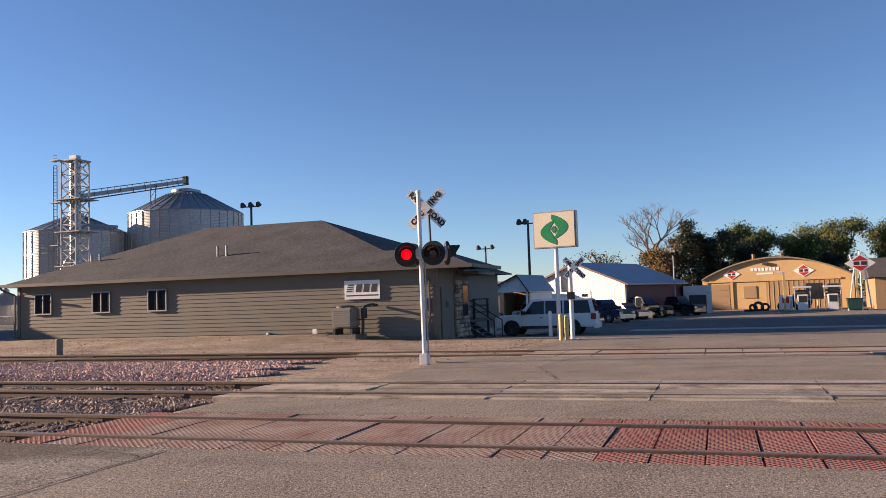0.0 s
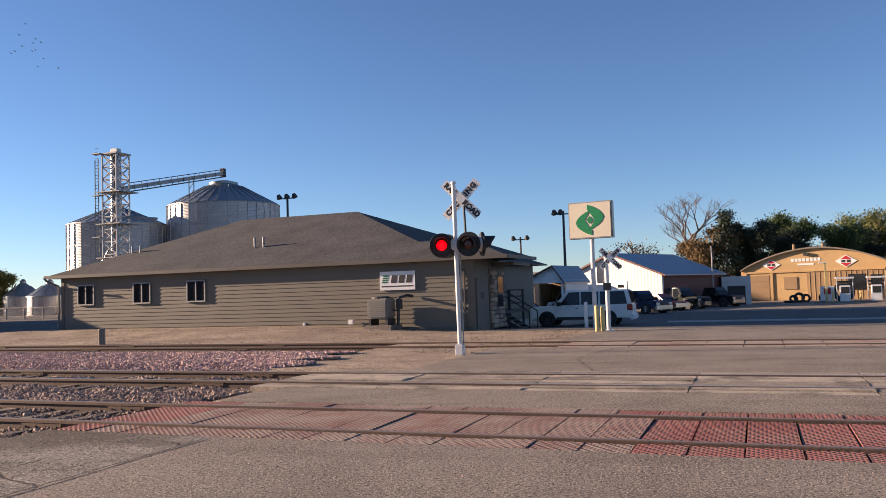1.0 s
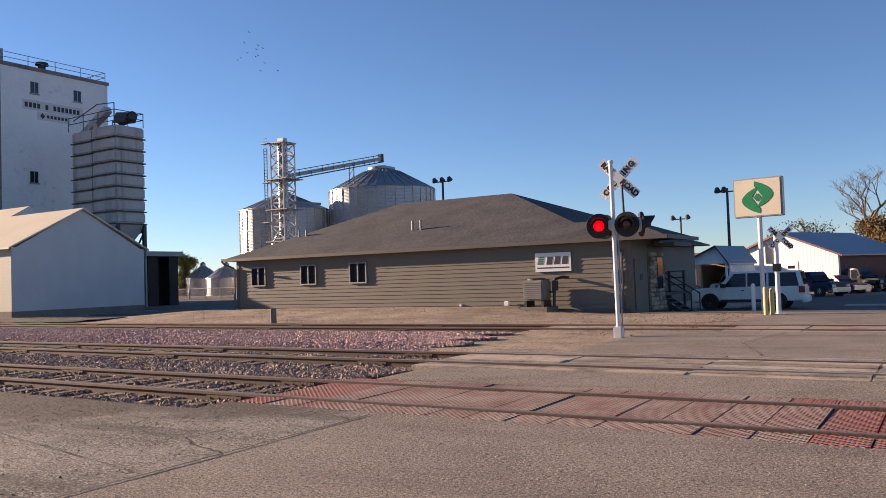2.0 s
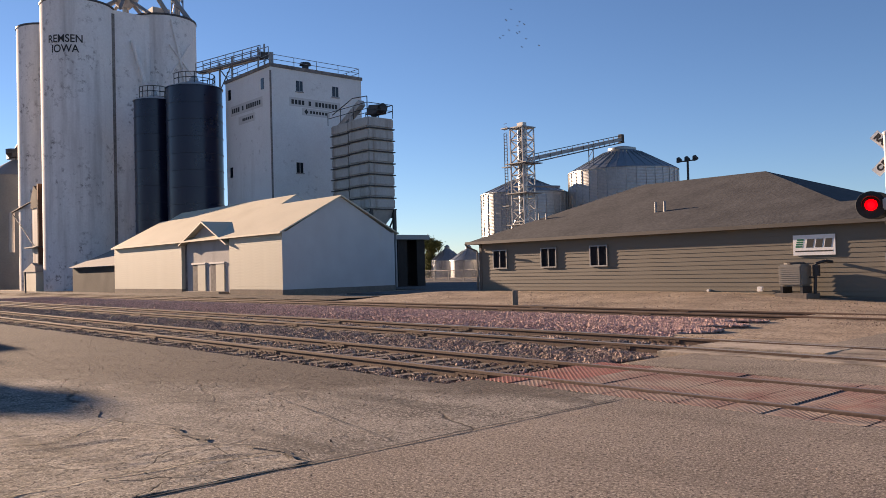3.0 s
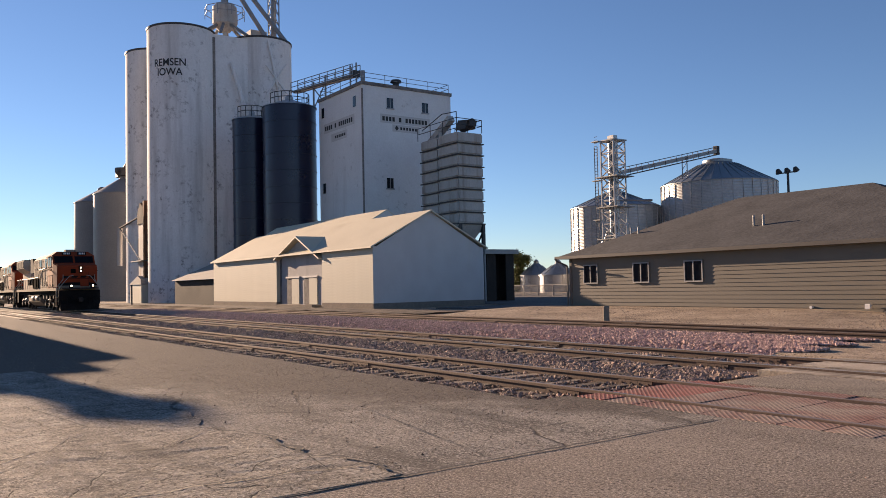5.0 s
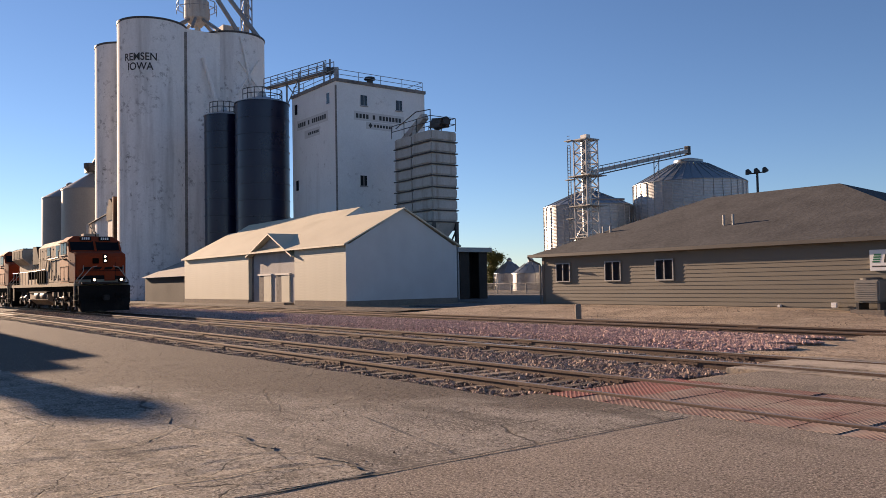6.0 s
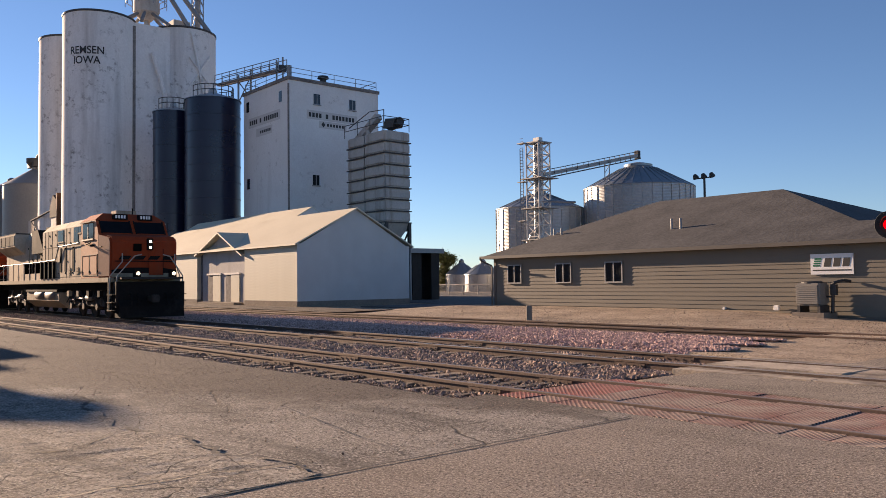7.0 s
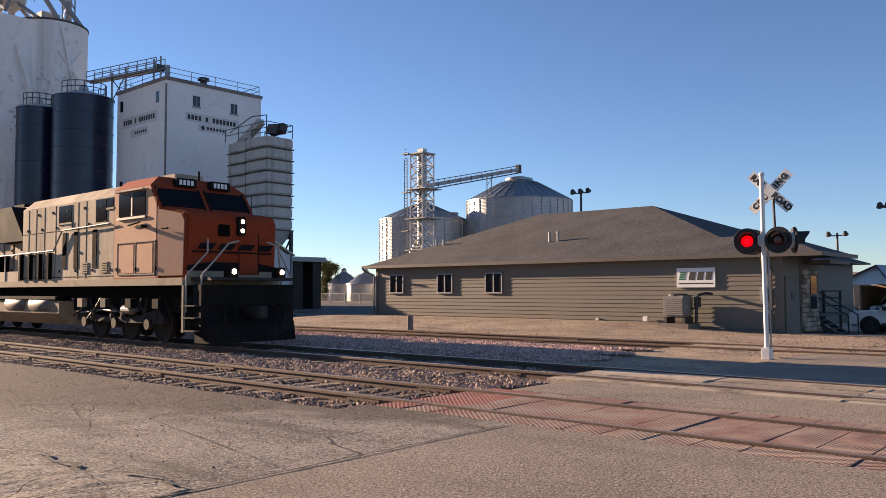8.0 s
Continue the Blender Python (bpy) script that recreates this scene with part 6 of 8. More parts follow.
pole_badge()
wb = thing("waste_bin", at(10.7, 79.3, -0.65) @ Matrix.Scale(0.8, 4), "dark green wheeled waste container", "bin")
part("body", prism(bmesh.new(), [(0, 0.15), (1.3, 0.15), (1.45, 1.3), (-0.1, 1.3)], 0, 0.9), shade("dark_green_plastic", (0.01, 0.05, 0.045), (0.02, 0.07, 0.06), 0.5, s1=1, s2=10, bump=0.02), wb)
part("lid", box(-0.15, 1.5, -0.05, 0.95, 1.302, 1.4), BLACK, wb)


def annex():
    a = thing("brick_annex", at(13.4, 82.5, -0.65, -4), "low brown building with dark hip roof", "building")
    part("wall", box(0, 16, 0, 10, 0, 3.0), TAN_D, a)
    part("roof", prism(bmesh.new(), [(-0.5, 2.9), (5, 4.8), (10.5, 2.9)], -0.5, 16, "x"), GRASS_D, a, "dark shingled roof")
    for k in range(4):
        w = part("window", box(1.2 + 1.7 * k, 2.1 + 1.7 * k, -0.04, -0.002, 1.0, 2.5), WHITE, a, "tall white-framed window")
        part("pane", box(1.35 + 1.7 * k, 1.95 + 1.7 * k, -0.055, -0.042, 1.1, 2.4), GLASS_D, w)


annex()


def gable_hall(name, m, W, L2, eave, peak, wall, side, roof, label, door=None):
    """Gable end along local y, ridge along local x."""
    h = thing(name, m, label, "building")
    part("gable_wall", prism(bmesh.new(), [(0, 0), (W, 0), (W, eave), (W / 2, peak), (0, eave)], 0, 0.25, "x"), wall, h)
    part("side_wall", box(0.251, L2, 0.0, 0.25, 0, eave), side, h, "dark maroon steel side")
    part("back_wall", box(L2 - 0.2, L2 - 0.001, 0.251, W, 0, eave), side, h)
    bm = bmesh.new()
    prism(bm, [(-0.5, eave - 0.15), (W / 2, peak), (W / 2, peak + 0.12), (-0.5, eave - 0.03)], -0.3, L2 + 0.3, "x")
    prism(bm, [(W + 0.5, eave - 0.15), (W + 0.5, eave - 0.03), (W / 2, peak + 0.12), (W / 2, peak)], -0.3, L2 + 0.3, "x")
    part("roof", bm, roof, h)
    part("rake_trim", prism(bmesh.new(), [(-0.5, eave - 0.2), (W / 2, peak - 0.06), (W + 0.5, eave - 0.2), (W + 0.5, eave - 0.04), (W / 2, peak + 0.1), (-0.5, eave - 0.04)], -0.36, -0.301, "x"), MAROON, h, "thin maroon roof edge")
    if door:
        part("overhead_door", box(-0.05, -0.002, door[0], door[1], 0, door[2]), WHITE_CLEAN, h, "white overhead door")
        part("door_window", box(-0.07, -0.052, door[0] + 0.3, door[0] + 0.9, door[2] - 0.6, door[2] - 0.35), GLASS_D, h)
    return h


gable_hall("workshop", at(-7.7, 71.5, -0.65, 68), 9.8, 11.5, 3.05, 5.0, METAL_W, MAROON, BLUEROOF, "white ribbed steel workshop with blue-grey roof", (3.4, 7.6, 2.6))


def carport():
    c = thing("carport", at(-16.46, 60.0, -0.65, -9), "open white carport with grey metal roof and red edge", "building")
    W, px, ev, pk, dp = 2.9, 2.2, 2.8, 3.78, 5.0
    part("gable", prism(bmesh.new(), [(0, ev - 0.25), (0, ev), (px, pk), (W, ev), (W, ev - 0.25)], 0, 0.1), METAL_WX, c, "white ribbed gable over the opening")
    for x in (0.06, W - 0.06):
        part("post", box(x - 0.06, x + 0.06, 0, 0.12, 0, ev - 0.251), WHITE_CLEAN, c)
    part("side_wall", box(W + 0.02, W + 0.12, 0.3, dp, 0, ev - 0.05), METAL_W, c, "white ribbed side wall")
    part("back_wall", box(0, W, dp - 0.1, dp, 0, ev), TAN_D, c)
    part("far_wall", box(-0.1, 0.0, 2.5, dp, 0, ev - 0.3), TAN_D, c)
    for a, b in (((-0.3, ev - 0.13), (px, pk)), ((px, pk), (W + 0.25, ev - 0.32))):
        part("roof", prism(bmesh.new(), [a, b, (b[0], b[1] + 0.08), (a[0], a[1] + 0.08)], -0.25, dp + 0.3), GALV_R, c, "grey metal roof slope")
        part("rake_trim", prism(bmesh.new(), [(a[0], a[1] - 0.06), (b[0], b[1] - 0.06), (b[0], b[1] + 0.09), (a[0], a[1] + 0.09)], -0.29, -0.251), MAROON, c, "thin red roof edge")


carport()
wsh = thing("white_shed", at(-3.3, 81.5, -0.65, 8), "small white shed with dark open door", "shed")
part("wall", box(0, 2.6, 0, 3, 0, 2.7), WHITE, wsh)
part("opening", box(0.5, 2.1, -0.03, -0.002, 0, 1.8), INK, wsh, "dark open doorway")
tb = thing("tan_shed", at(-26.0, 70.0, -0.5, 0), "low tan shed far behind the office", "shed")
part("wall", box(0, 7.5, 0, 5, 0, 2.6), FOUND, tb)
part("roof", prism(bmesh.new(), [(-0.3, 2.6), (2.5, 3.5), (5.3, 2.6)], -0.3, 7.8, "x"), FOUND, tb)

PAINTS = {}


def car_paint(name, c, metal=0.2):
    if name not in PAINTS:
        PAINTS[name] = shade(name, c, tuple(min(1, x * 1.12) for x in c), 0.25, metal, s1=0.7, s2=9, bump=0.0)
    return PAINTS[name]


CHROME = shade("bright_chrome", (0.55, 0.55, 0.55), (0.65, 0.65, 0.65), 0.15, 1.0, s1=1, s2=10, bump=0.0)
TAIL = shade("red_tail_lens", (0.28, 0.01, 0.012), (0.34, 0.015, 0.02), 0.2, s1=1, s2=10, bump=0.0)
HEADL = shade("clear_headlamp", (0.5, 0.5, 0.5), (0.6, 0.6, 0.6), 0.12, 0.3, s1=1, s2=10, bump=0.0)


def vehicle(kind, m, paint, label, L=5.3, W=2.0, Hh=1.95):
    """Nose along -x, wheels on z = 0."""
    c = thing(kind, m, label, "car" if kind != "pickup_truck" else "pickup truck", "parked vehicles")
    b = 0.42
    belt = Hh * 0.58
    if kind == "pickup_truck":
        low = [(0, b), (0.0, belt * 0.9), (0.1, belt), (L, belt), (L, b)]
        top = [(L * 0.27, belt), (L * 0.36, Hh), (L * 0.56, Hh), (L * 0.60, belt)]
        wins = [[(L * 0.31, belt + 0.03), (L * 0.375, Hh - 0.1), (L * 0.455, Hh - 0.1), (L * 0.455, belt + 0.03)], [(L * 0.475, belt + 0.03), (L * 0.475, Hh - 0.1), (L * 0.55, Hh - 0.1), (L * 0.575, belt + 0.03)]]
    elif kind == "sedan":
        low = [(0, b), (0.02, belt * 0.85), (0.3, belt * 0.96), (L, belt), (L, b)]
        top = [(L * 0.25, belt), (L * 0.42, Hh), (L * 0.68, Hh), (L * 0.86, belt)]
        wins = [[(L * 0.31, belt + 0.02), (L * 0.43, Hh - 0.08), (L * 0.54, Hh - 0.08), (L * 0.54, belt + 0.02)], [(L * 0.56, belt + 0.02), (L * 0.56, Hh - 0.08), (L * 0.67, Hh - 0.08), (L * 0.78, belt + 0.02)]]
    else:
        low = [(0, b), (0.0, belt * 0.82), (0.12, belt * 0.95), (L * 0.26, belt), (L, belt), (L, b)]
        top = [(L * 0.24, belt), (L * 0.38, Hh), (L * 0.96, Hh * 0.985), (L * 0.995, belt)]
        wins = [[(L * 0.30, belt + 0.03), (L * 0.395, Hh - 0.12), (L * 0.50, Hh - 0.1), (L * 0.50, belt + 0.03)], [(L * 0.515, belt + 0.03), (L * 0.515, Hh - 0.1), (L * 0.68, Hh - 0.1), (L * 0.68, belt + 0.03)], [(L * 0.70, belt + 0.03), (L * 0.70, Hh - 0.1), (L * 0.93, Hh - 0.12), (L * 0.955, belt + 0.03)]]
    part("body", prism(bmesh.new(), low, -W / 2, W / 2), paint, c, "", bevel=0.06, smooth=True)
    cab = bmesh.new()
    prism(cab, top, -W / 2 + 0.07, W / 2 - 0.07)
    for v in cab.verts:
        if v.co.z > belt + 0.2:
            v.co.y *= 0.86
    part("cabin", cab, paint, c, "", bevel=0.05, smooth=True)
    for s in (-1, 1):
        for w in wins:
            bm = prism(bmesh.new(), w, 0, 0.02)
            for v in bm.verts:
                k = (v.co.z - belt) / (Hh - belt)
                v.co.y = s * ((W / 2 - 0.07) * (1 - 0.14 * max(0, k)) + 0.004 + v.co.y)
            part("window", bm, GLASS_D, c, "dark side window")
    bm = bmesh.new()
    ws = [(top[0][0] - 0.015, belt + 0.06), (top[1][0] - 0.03, Hh - 0.08)]
    f = [bm.verts.new((ws[0][0], y, ws[0][1])) for y in (-W / 2 + 0.2, W / 2 - 0.2)] + [bm.verts.new((ws[1][0], y, ws[1][1])) for y in (W / 2 - 0.32, -W / 2 + 0.32)]
    bm.faces.new(f)
    bmesh.ops.solidify(bm, geom=bm.faces[:], thickness=0.02)
    part("windscreen", bm, GLASS_D, c, "dark windscreen")
    if kind != "pickup_truck":
        bm = bmesh.new()
        f = [bm.verts.new((top[3][0] + 0.02, y, belt + 0.08)) for y in (-W / 2 + 0.25, W / 2 - 0.25)] + [bm.verts.new((top[2][0] + 0.03, y, Hh - 0.1)) for y in (W / 2 - 0.32, -W / 2 + 0.32)]
        bm.faces.new(f)
        bmesh.ops.solidify(bm, geom=bm.faces[:], thickness=0.02)
        part("rear_window", bm, GLASS_D, c)
    R = 0.40 if kind != "sedan" else 0.33
    for x in (L * 0.175, L * 0.775):
        for s in (-1, 1):
            part("wheel_arch", lathe(bmesh.new(), [(0, -0.02), (R * 1.16, -0.02), (R * 1.16, 0.02), (0, 0.02)], 28, pose(x, s * (W / 2 - 0.003), R, 90, 0, 0)), BLACK, c)
            wv = part("wheel", tyre_mesh(R, 0.24), BLACK, c, "black tyre", pose(x, s * (W / 2 - 0.075), R, 90, 0, 0), smooth=True)
            rim = bmesh.new()
            lathe(rim, [(R * 0.6, -0.10), (R * 0.6, 0.10), (R * 0.5, 0.10), (R * 0.45, 0.05), (R * 0.45, -0.05), (R * 0.5, -0.10), (R * 0.6, -0.10)], 24)
            for k in range(6):
                bx(rim, -R * 0.06, R * 0.06, 0.02, R * 0.52, -0.10, 0.10, pose(0, 0, 0, 0, 0, 60 * k))
            lathe(rim, [(0, -0.11), (R * 0.14, -0.11), (R * 0.14, 0.11), (0, 0.11)], 12)
            part("rim", rim, CHROME, wv, "bright spoked rim")
    for s in (-1, 1):
        part("headlight", box(-0.02, 0.2, s * (W / 2 - 0.28) - 0.2, s * (W / 2 - 0.28) + 0.2, belt * 0.66, belt * 0.84), HEADL, c, "clear headlight")
        part("tail_light", box(L - 0.25, L + 0.015, s * (W / 2 - 0.1) - 0.12, s * (W / 2 - 0.1) + 0.115, belt * 0.72, belt * 1.0), TAIL, c, "red tail light")
        part("mirror", box(L * 0.28, L * 0.32, s * (W / 2 + 0.10) - 0.1, s * (W / 2 + 0.10) + 0.1, belt, belt + 0.2), BLACK, c)
        part("sill", box(L * 0.27, L * 0.68, s * (W / 2 + 0.01) - 0.03, s * (W / 2 + 0.01) + 0.03, b - 0.06, b + 0.1), STEEL_D, c, "dark sill strip")
        for x in (L * 0.46, L * 0.64):
            part("door_handle", box(x, x + 0.16, s * (W / 2 + 0.012) - 0.015, s * (W / 2 + 0.012) + 0.015, belt - 0.18, belt - 0.14), CHROME, c)
    part("front_bumper", box(-0.08, 0.14, -W / 2 + 0.05, W / 2 - 0.05, b - 0.1, b + 0.22), paint if kind == "suv" else CHROME, c, "", bevel=0.04)
    part("rear_bumper", box(L - 0.14, L + 0.1, -W / 2 + 0.05, W / 2 - 0.05, b - 0.1, b + 0.2), paint if kind == "suv" else CHROME, c, "", bevel=0.04)
    part("grille", box(-0.03, 0.02, -0.5, 0.5, belt * 0.6, belt * 0.86), STEEL_D, c)
    return c


vehicle("suv", at(-12.1, 45.4, -0.62, 1), car_paint("pearl_white", (0.84, 0.825, 0.79), 0.0), "large pearl-white sport utility vehicle parked in the lot", 5.65, 2.05, 1.98)
vehicle("pickup_truck", at(-6.6, 62.0, -0.65, 147), car_paint("deep_blue", (0.012, 0.024, 0.075)), "dark blue pickup truck with chrome bumper", 5.4, 1.95, 1.75)
vehicle("sedan", at(-5.75, 67.0, -0.65, 145), car_paint("dark_red", (0.22, 0.04, 0.03)), "dark red car with white bonnet parked beside trucks", 4.6, 1.8, 1.4)
vehicle("pickup_truck", at(-4.3, 71.0, -0.65, 150), car_paint("dark_green", (0.015, 0.022, 0.02)), "dark green pickup truck parked by the workshop", 5.4, 1.95, 1.85)
vehicle("suv", at(-14.6, 62.0, -0.65, 75), car_paint("plain_white", (0.6, 0.6, 0.59)), "plain white utility van under the carport", 5.0, 1.9, 1.95)
vehicle("sedan", at(-18.6, 56.0, -0.65, 12), car_paint("silver_blue", (0.25, 0.29, 0.33)), "silver-blue car behind the deck", 4.6, 1.8, 1.45)
vehicle("pickup_truck", at(-1.7, 75.5, -0.65, 150), car_paint("black", (0.012, 0.012, 0.012)), "black pickup truck among stacked scrap", 5.2, 1.95, 1.75)
rs = random.Random(12)
for k in range(6):
    r = rs.uniform(0.35, 0.5)
    solid("tyre", tyre_mesh(r, 0.3), BLACK, at(-6.4 + 0.45 * k, 69.5 + 0.3 * k, -0.65 + 0.16 + 0.32 * (k % 3)), "black tyre stacked by the workshop wall", "tyre", "tyres at the workshop", smooth=True)


# ---------------- light poles, posts, fence ----------------
def light_pole(u, v, h, heads, label):
    p = thing("light_pole", at(u, v, -0.6), label, "street lamp", "light poles")
    part("pole", tube(bmesh.new(), (0, 0, 0), (0, 0, h), 0.13, 10, 0.09), STEEL_D, p)
    part("cross_arm", tube(bmesh.new(), (-0.75, 0, h - 0.25), (0.75, 0, h - 0.25), 0.05, 8), STEEL_D, p)
    for x in heads:
        part("lamp_head", lathe(bmesh.new(), [(0, 0.25), (0.14, 0.2), (0.26, -0.12), (0.24, -0.15), (0, -0.12)], 14, pose(x, -0.1, h - 0.1, 35, 0, 0)), STEEL_D, p, "dark floodlight head")
    return p


light_pole(-37.0, 59.4, 10.7, (-0.75, 0.0, 0.75), "tall dark pole with three floodlights behind the office")
light_pole(-14.2, 63.4, 8.2, (-0.7, -0.2), "tall dark pole with two floodlights beside the sign")
light_pole(-21.6, 77.0, 7.2, (-0.7, 0.7), "dark pole with two floodlights far behind")
solid("marker_post", lathe(bmesh.new(), [(0, 0), (0.13, 0), (0.13, 0.62), (0.1, 0.66), (0, 0.66)], 12), FOUND, at(-23.0, 23.8, -0.1), "short pale concrete marker post by the far track", "post")
solid("switch_post", tube(bmesh.new(), (0, 0, -0.2), (-0.1, 0, 2.3), 0.09, 8), STEEL_D, at(-96.5, 24.0), "dark leaning switch post by the track", "post")
solid("mast_pole", tube(bmesh.new(), (0, 0, 0), (0, 0, 5.4), 0.06, 8), STEEL_G, at(-3.8, 76.0, -0.65), "thin grey pole before the workshop", "pole")


def fence():
    f = thing("chain_link_fence", at(-80, 62, 0.02), "grey chain link fence beyond the side street", "fence")
    for k in range(13):
        part("post", tube(bmesh.new(), (2.5 * k, 0, -0.2), (2.5 * k, 0, 1.25), 0.05, 6), STEEL_G, f)
    part("top_rail", tube(bmesh.new(), (0, 0, 1.22), (30, 0, 1.22), 0.035, 6), STEEL_G, f)
    bm = bmesh.new()
    for k in range(194):
        x = 0.15 * k
        tube(bm, (x, 0, 0.02), (min(30, x + 0.6), 0, 1.2), 0.014, 3)
        tube(bm, (min(30, x + 0.6), 0, 0.02), (x, 0, 1.2), 0.014, 3)
    ob = part("mesh", bm, STEEL_G, f, "thin wire mesh")
    ob["kind"] = "stuff"


fence()
hp = thing("loading_gantry", at(-62.5, 61.5, 0), "pale pipe goal frame before small bins", "frame")
for x in (0, 2.6, 6.0, 8.6):
    part("upright", tube(bmesh.new(), (x, 0, 0), (x, 0, 2.6), 0.06, 6), WHITE_CLEAN, hp)
for x in (0, 6.0):
    part("crossbar", tube(bmesh.new(), (x, 0, 2.6), (x + 2.6, 0, 2.6), 0.06, 6), WHITE_CLEAN, hp)
bh = thing("brown_hut", at(-52.5, 56.0, 0), "small brown hut beside the office corner", "hut")
part("wall", box(0, 4.0, 0, 3.0, 0, 1.7), TAN_D, bh)
part("roof", prism(bmesh.new(), [(-0.4, 1.7), (1.5, 2.35), (3.4, 1.7)], -0.4, 4.3, "x"), GRASS_D, bh)


# ---------------- trees and far rows ----------------
def leafy(name, dark, light):
    mt = shade(name, dark, light, 0.75, s1=0.35, s2=2.5, bump=0.0, space="Position")
    return varied(mt, 0.45)


LEAF_G = leafy("green_leaves", (0.035, 0.065, 0.016), (0.11, 0.15, 0.035))
LEAF_Y = leafy("yellow_green_leaves", (0.07, 0.085, 0.018), (0.17, 0.17, 0.04))
LEAF_D = leafy("dark_conifer_needles", (0.012, 0.022, 0.012), (0.03, 0.045, 0.02))
LEAF_B = leafy("rusty_leaves", (0.10, 0.065, 0.025), (0.20, 0.13, 0.05))
BARK = shade("grey_bark", (0.10, 0.08, 0.065), (0.19, 0.16, 0.135), 0.95, s1=1.5, s2=9, bump=0.3)


def limb(bm, p, d, length, r, depth, rng, tips):
    q = p + d * length
    tube(bm, p, q, r, 6 if r > 0.05 else 4, r * 0.62)
    if depth == 0:
        tips.append(q)
        return
    for _ in range(rng.choice((2, 3, 3))):
        nd = (d + Vector((rng.uniform(-1, 1), rng.uniform(-1, 1), rng.uniform(-0.25, 0.7))) * 0.62).normalized()
        limb(bm, p + d * length * rng.uniform(0.6, 1.0), nd, length * rng.uniform(0.6, 0.82), r * 0.58, depth - 1, rng, tips)


def leaf_mass(centres, rng, n, spread, size):
    verts, faces = [], []
    for c in centres:
        for _ in range(n):
            o = Vector((rng.gauss(0, 1), rng.gauss(0, 1), rng.gauss(0, 0.8))) * spread + c
            a, b = Vector((rng.uniform(-1, 1), rng.uniform(-1, 1), rng.uniform(-1, 1))).normalized(), Vector((rng.uniform(-1, 1), rng.uniform(-1, 1), rng.uniform(-1, 1))).normalized()
            s = size * rng.uniform(0.6, 1.3)
            i = len(verts)
            verts += [o - a * s, o + b * s * 0.7, o + a * s, o - b * s * 0.7]
            faces += [(i, i + 1, i + 2, i + 3)]
    return verts, faces


def tree(u, v, h, w, kind, seed, label, leaf=None):
    rng = random.Random(seed)
    t = thing("tree", at(u, v, -0.7), label, "tree", "trees")
    bm = bmesh.new()
    tips = []
    if kind == "conifer":
        tube(bm, (0, 0, 0), (0, 0, h), 0.25, 8, 0.03)
        cs = []
        for k in range(90):
            z = h * (0.10 + 0.9 * k / 90)
            rad = w * (1 - z / h) * rng.uniform(0.5, 1.05) + 0.15
            a = rng.uniform(0, 6.28)
            cs.append(Vector((rad * math.cos(a) * 0.8, rad * math.sin(a) * 0.8, z)))
        vs, fs = leaf_mass(cs, rng, 60, 0.42, 0.16)
    else:
        base = Vector((0, 0, 0))
        limb(bm, base, Vector((0, 0, 1)), h * 0.26, h * (0.02 if kind == "bare" else 0.028), 7 if kind == "bare" else 4, rng, tips)
        zmax = max(p.z for p in tips) or 1
        rmax = max(math.hypot(p.x, p.y) for p in tips) or 1
        for x in bm.verts:
            x.co = Vector((x.co.x * w / rmax, x.co.y * w / rmax, x.co.z * h / zmax))
        tips = [Vector((p.x * w / rmax, p.y * w / rmax, p.z * h / zmax)) for p in tips]
        vs, fs = [], []
        if kind == "leafy":
            extra = [Vector((p.x, p.y, 0)) * rng.uniform(0.2, 1.0) + Vector((0, 0, rng.uniform(0.14, 0.8) * h)) for p in tips]
            vs, fs = leaf_mass(tips + extra, rng, 210, w * 0.125, 0.135)
        elif kind == "thin":
            vs, fs = leaf_mass(tips, rng, 14, w * 0.10, 0.13)
    part("trunk", bm, BARK, t, "branching grey trunk")
    if vs:
        me = bpy.data.meshes.new("crown")
        me.from_pydata([tuple(x) for x in vs], [], fs)
        me.materials.append(leaf or LEAF_G)
        o = new("crown", me)
        o.parent = t
        o["label"] = "mass of small leaves"
    return t


tree(-7.9, 107, 13.6, 7.4, "bare", 21, "large bare grey tree behind the workshop")
tree(-13.5, 108, 7.8, 3.6, "thin", 22, "rusty thinning tree behind the workshop", LEAF_B)
tree(-5.6, 104, 8.6, 4.0, "leafy", 30, "rusty brown bush-like tree under a bare tree", LEAF_B)
tree(-3.4, 103, 10.6, 2.6, "conifer", 23, "dark spruce beside a bare tree", LEAF_D)
tree(-0.6, 106, 9.0, 3.2, "leafy", 24, "dark green full tree behind the repair shop", LEAF_D)
tree(2.2, 112, 10.2, 4.4, "leafy", 25, "green full tree behind the repair shop", LEAF_G)
tree(5.2, 108, 8.6, 3.6, "leafy", 31, "dark green full tree behind the repair shop", LEAF_D)
tree(8.6, 112, 8.8, 3.8, "leafy", 26, "green tree with thinning top behind the shop", LEAF_G)
tree(12.0, 118, 8.4, 3.6, "leafy", 32, "dark green full tree behind the repair shop", LEAF_D)
tree(15.6, 122, 10.6, 4.6, "leafy", 27, "broad yellow-green tree in low sun", LEAF_Y)
tree(20.6, 121, 10.4, 4.6, "leafy", 28, "broad yellow-green tree in low sun", LEAF_Y)
tree(25.5, 120, 10.4, 4.6, "leafy", 33, "broad yellow-green tree in low sun", LEAF_Y)
tree(-104, 88.5, 7.0, 3.0, "leafy", 29, "yellow-green tree beyond the mill", LEAF_Y)
tree(-92, 104, 6.4, 3.0, "bare", 34, "small bare tree behind the small bins")
tree(-20, 118, 7.0, 3.6, "thin", 35, "rusty thinning tree far behind the lot", LEAF_B)

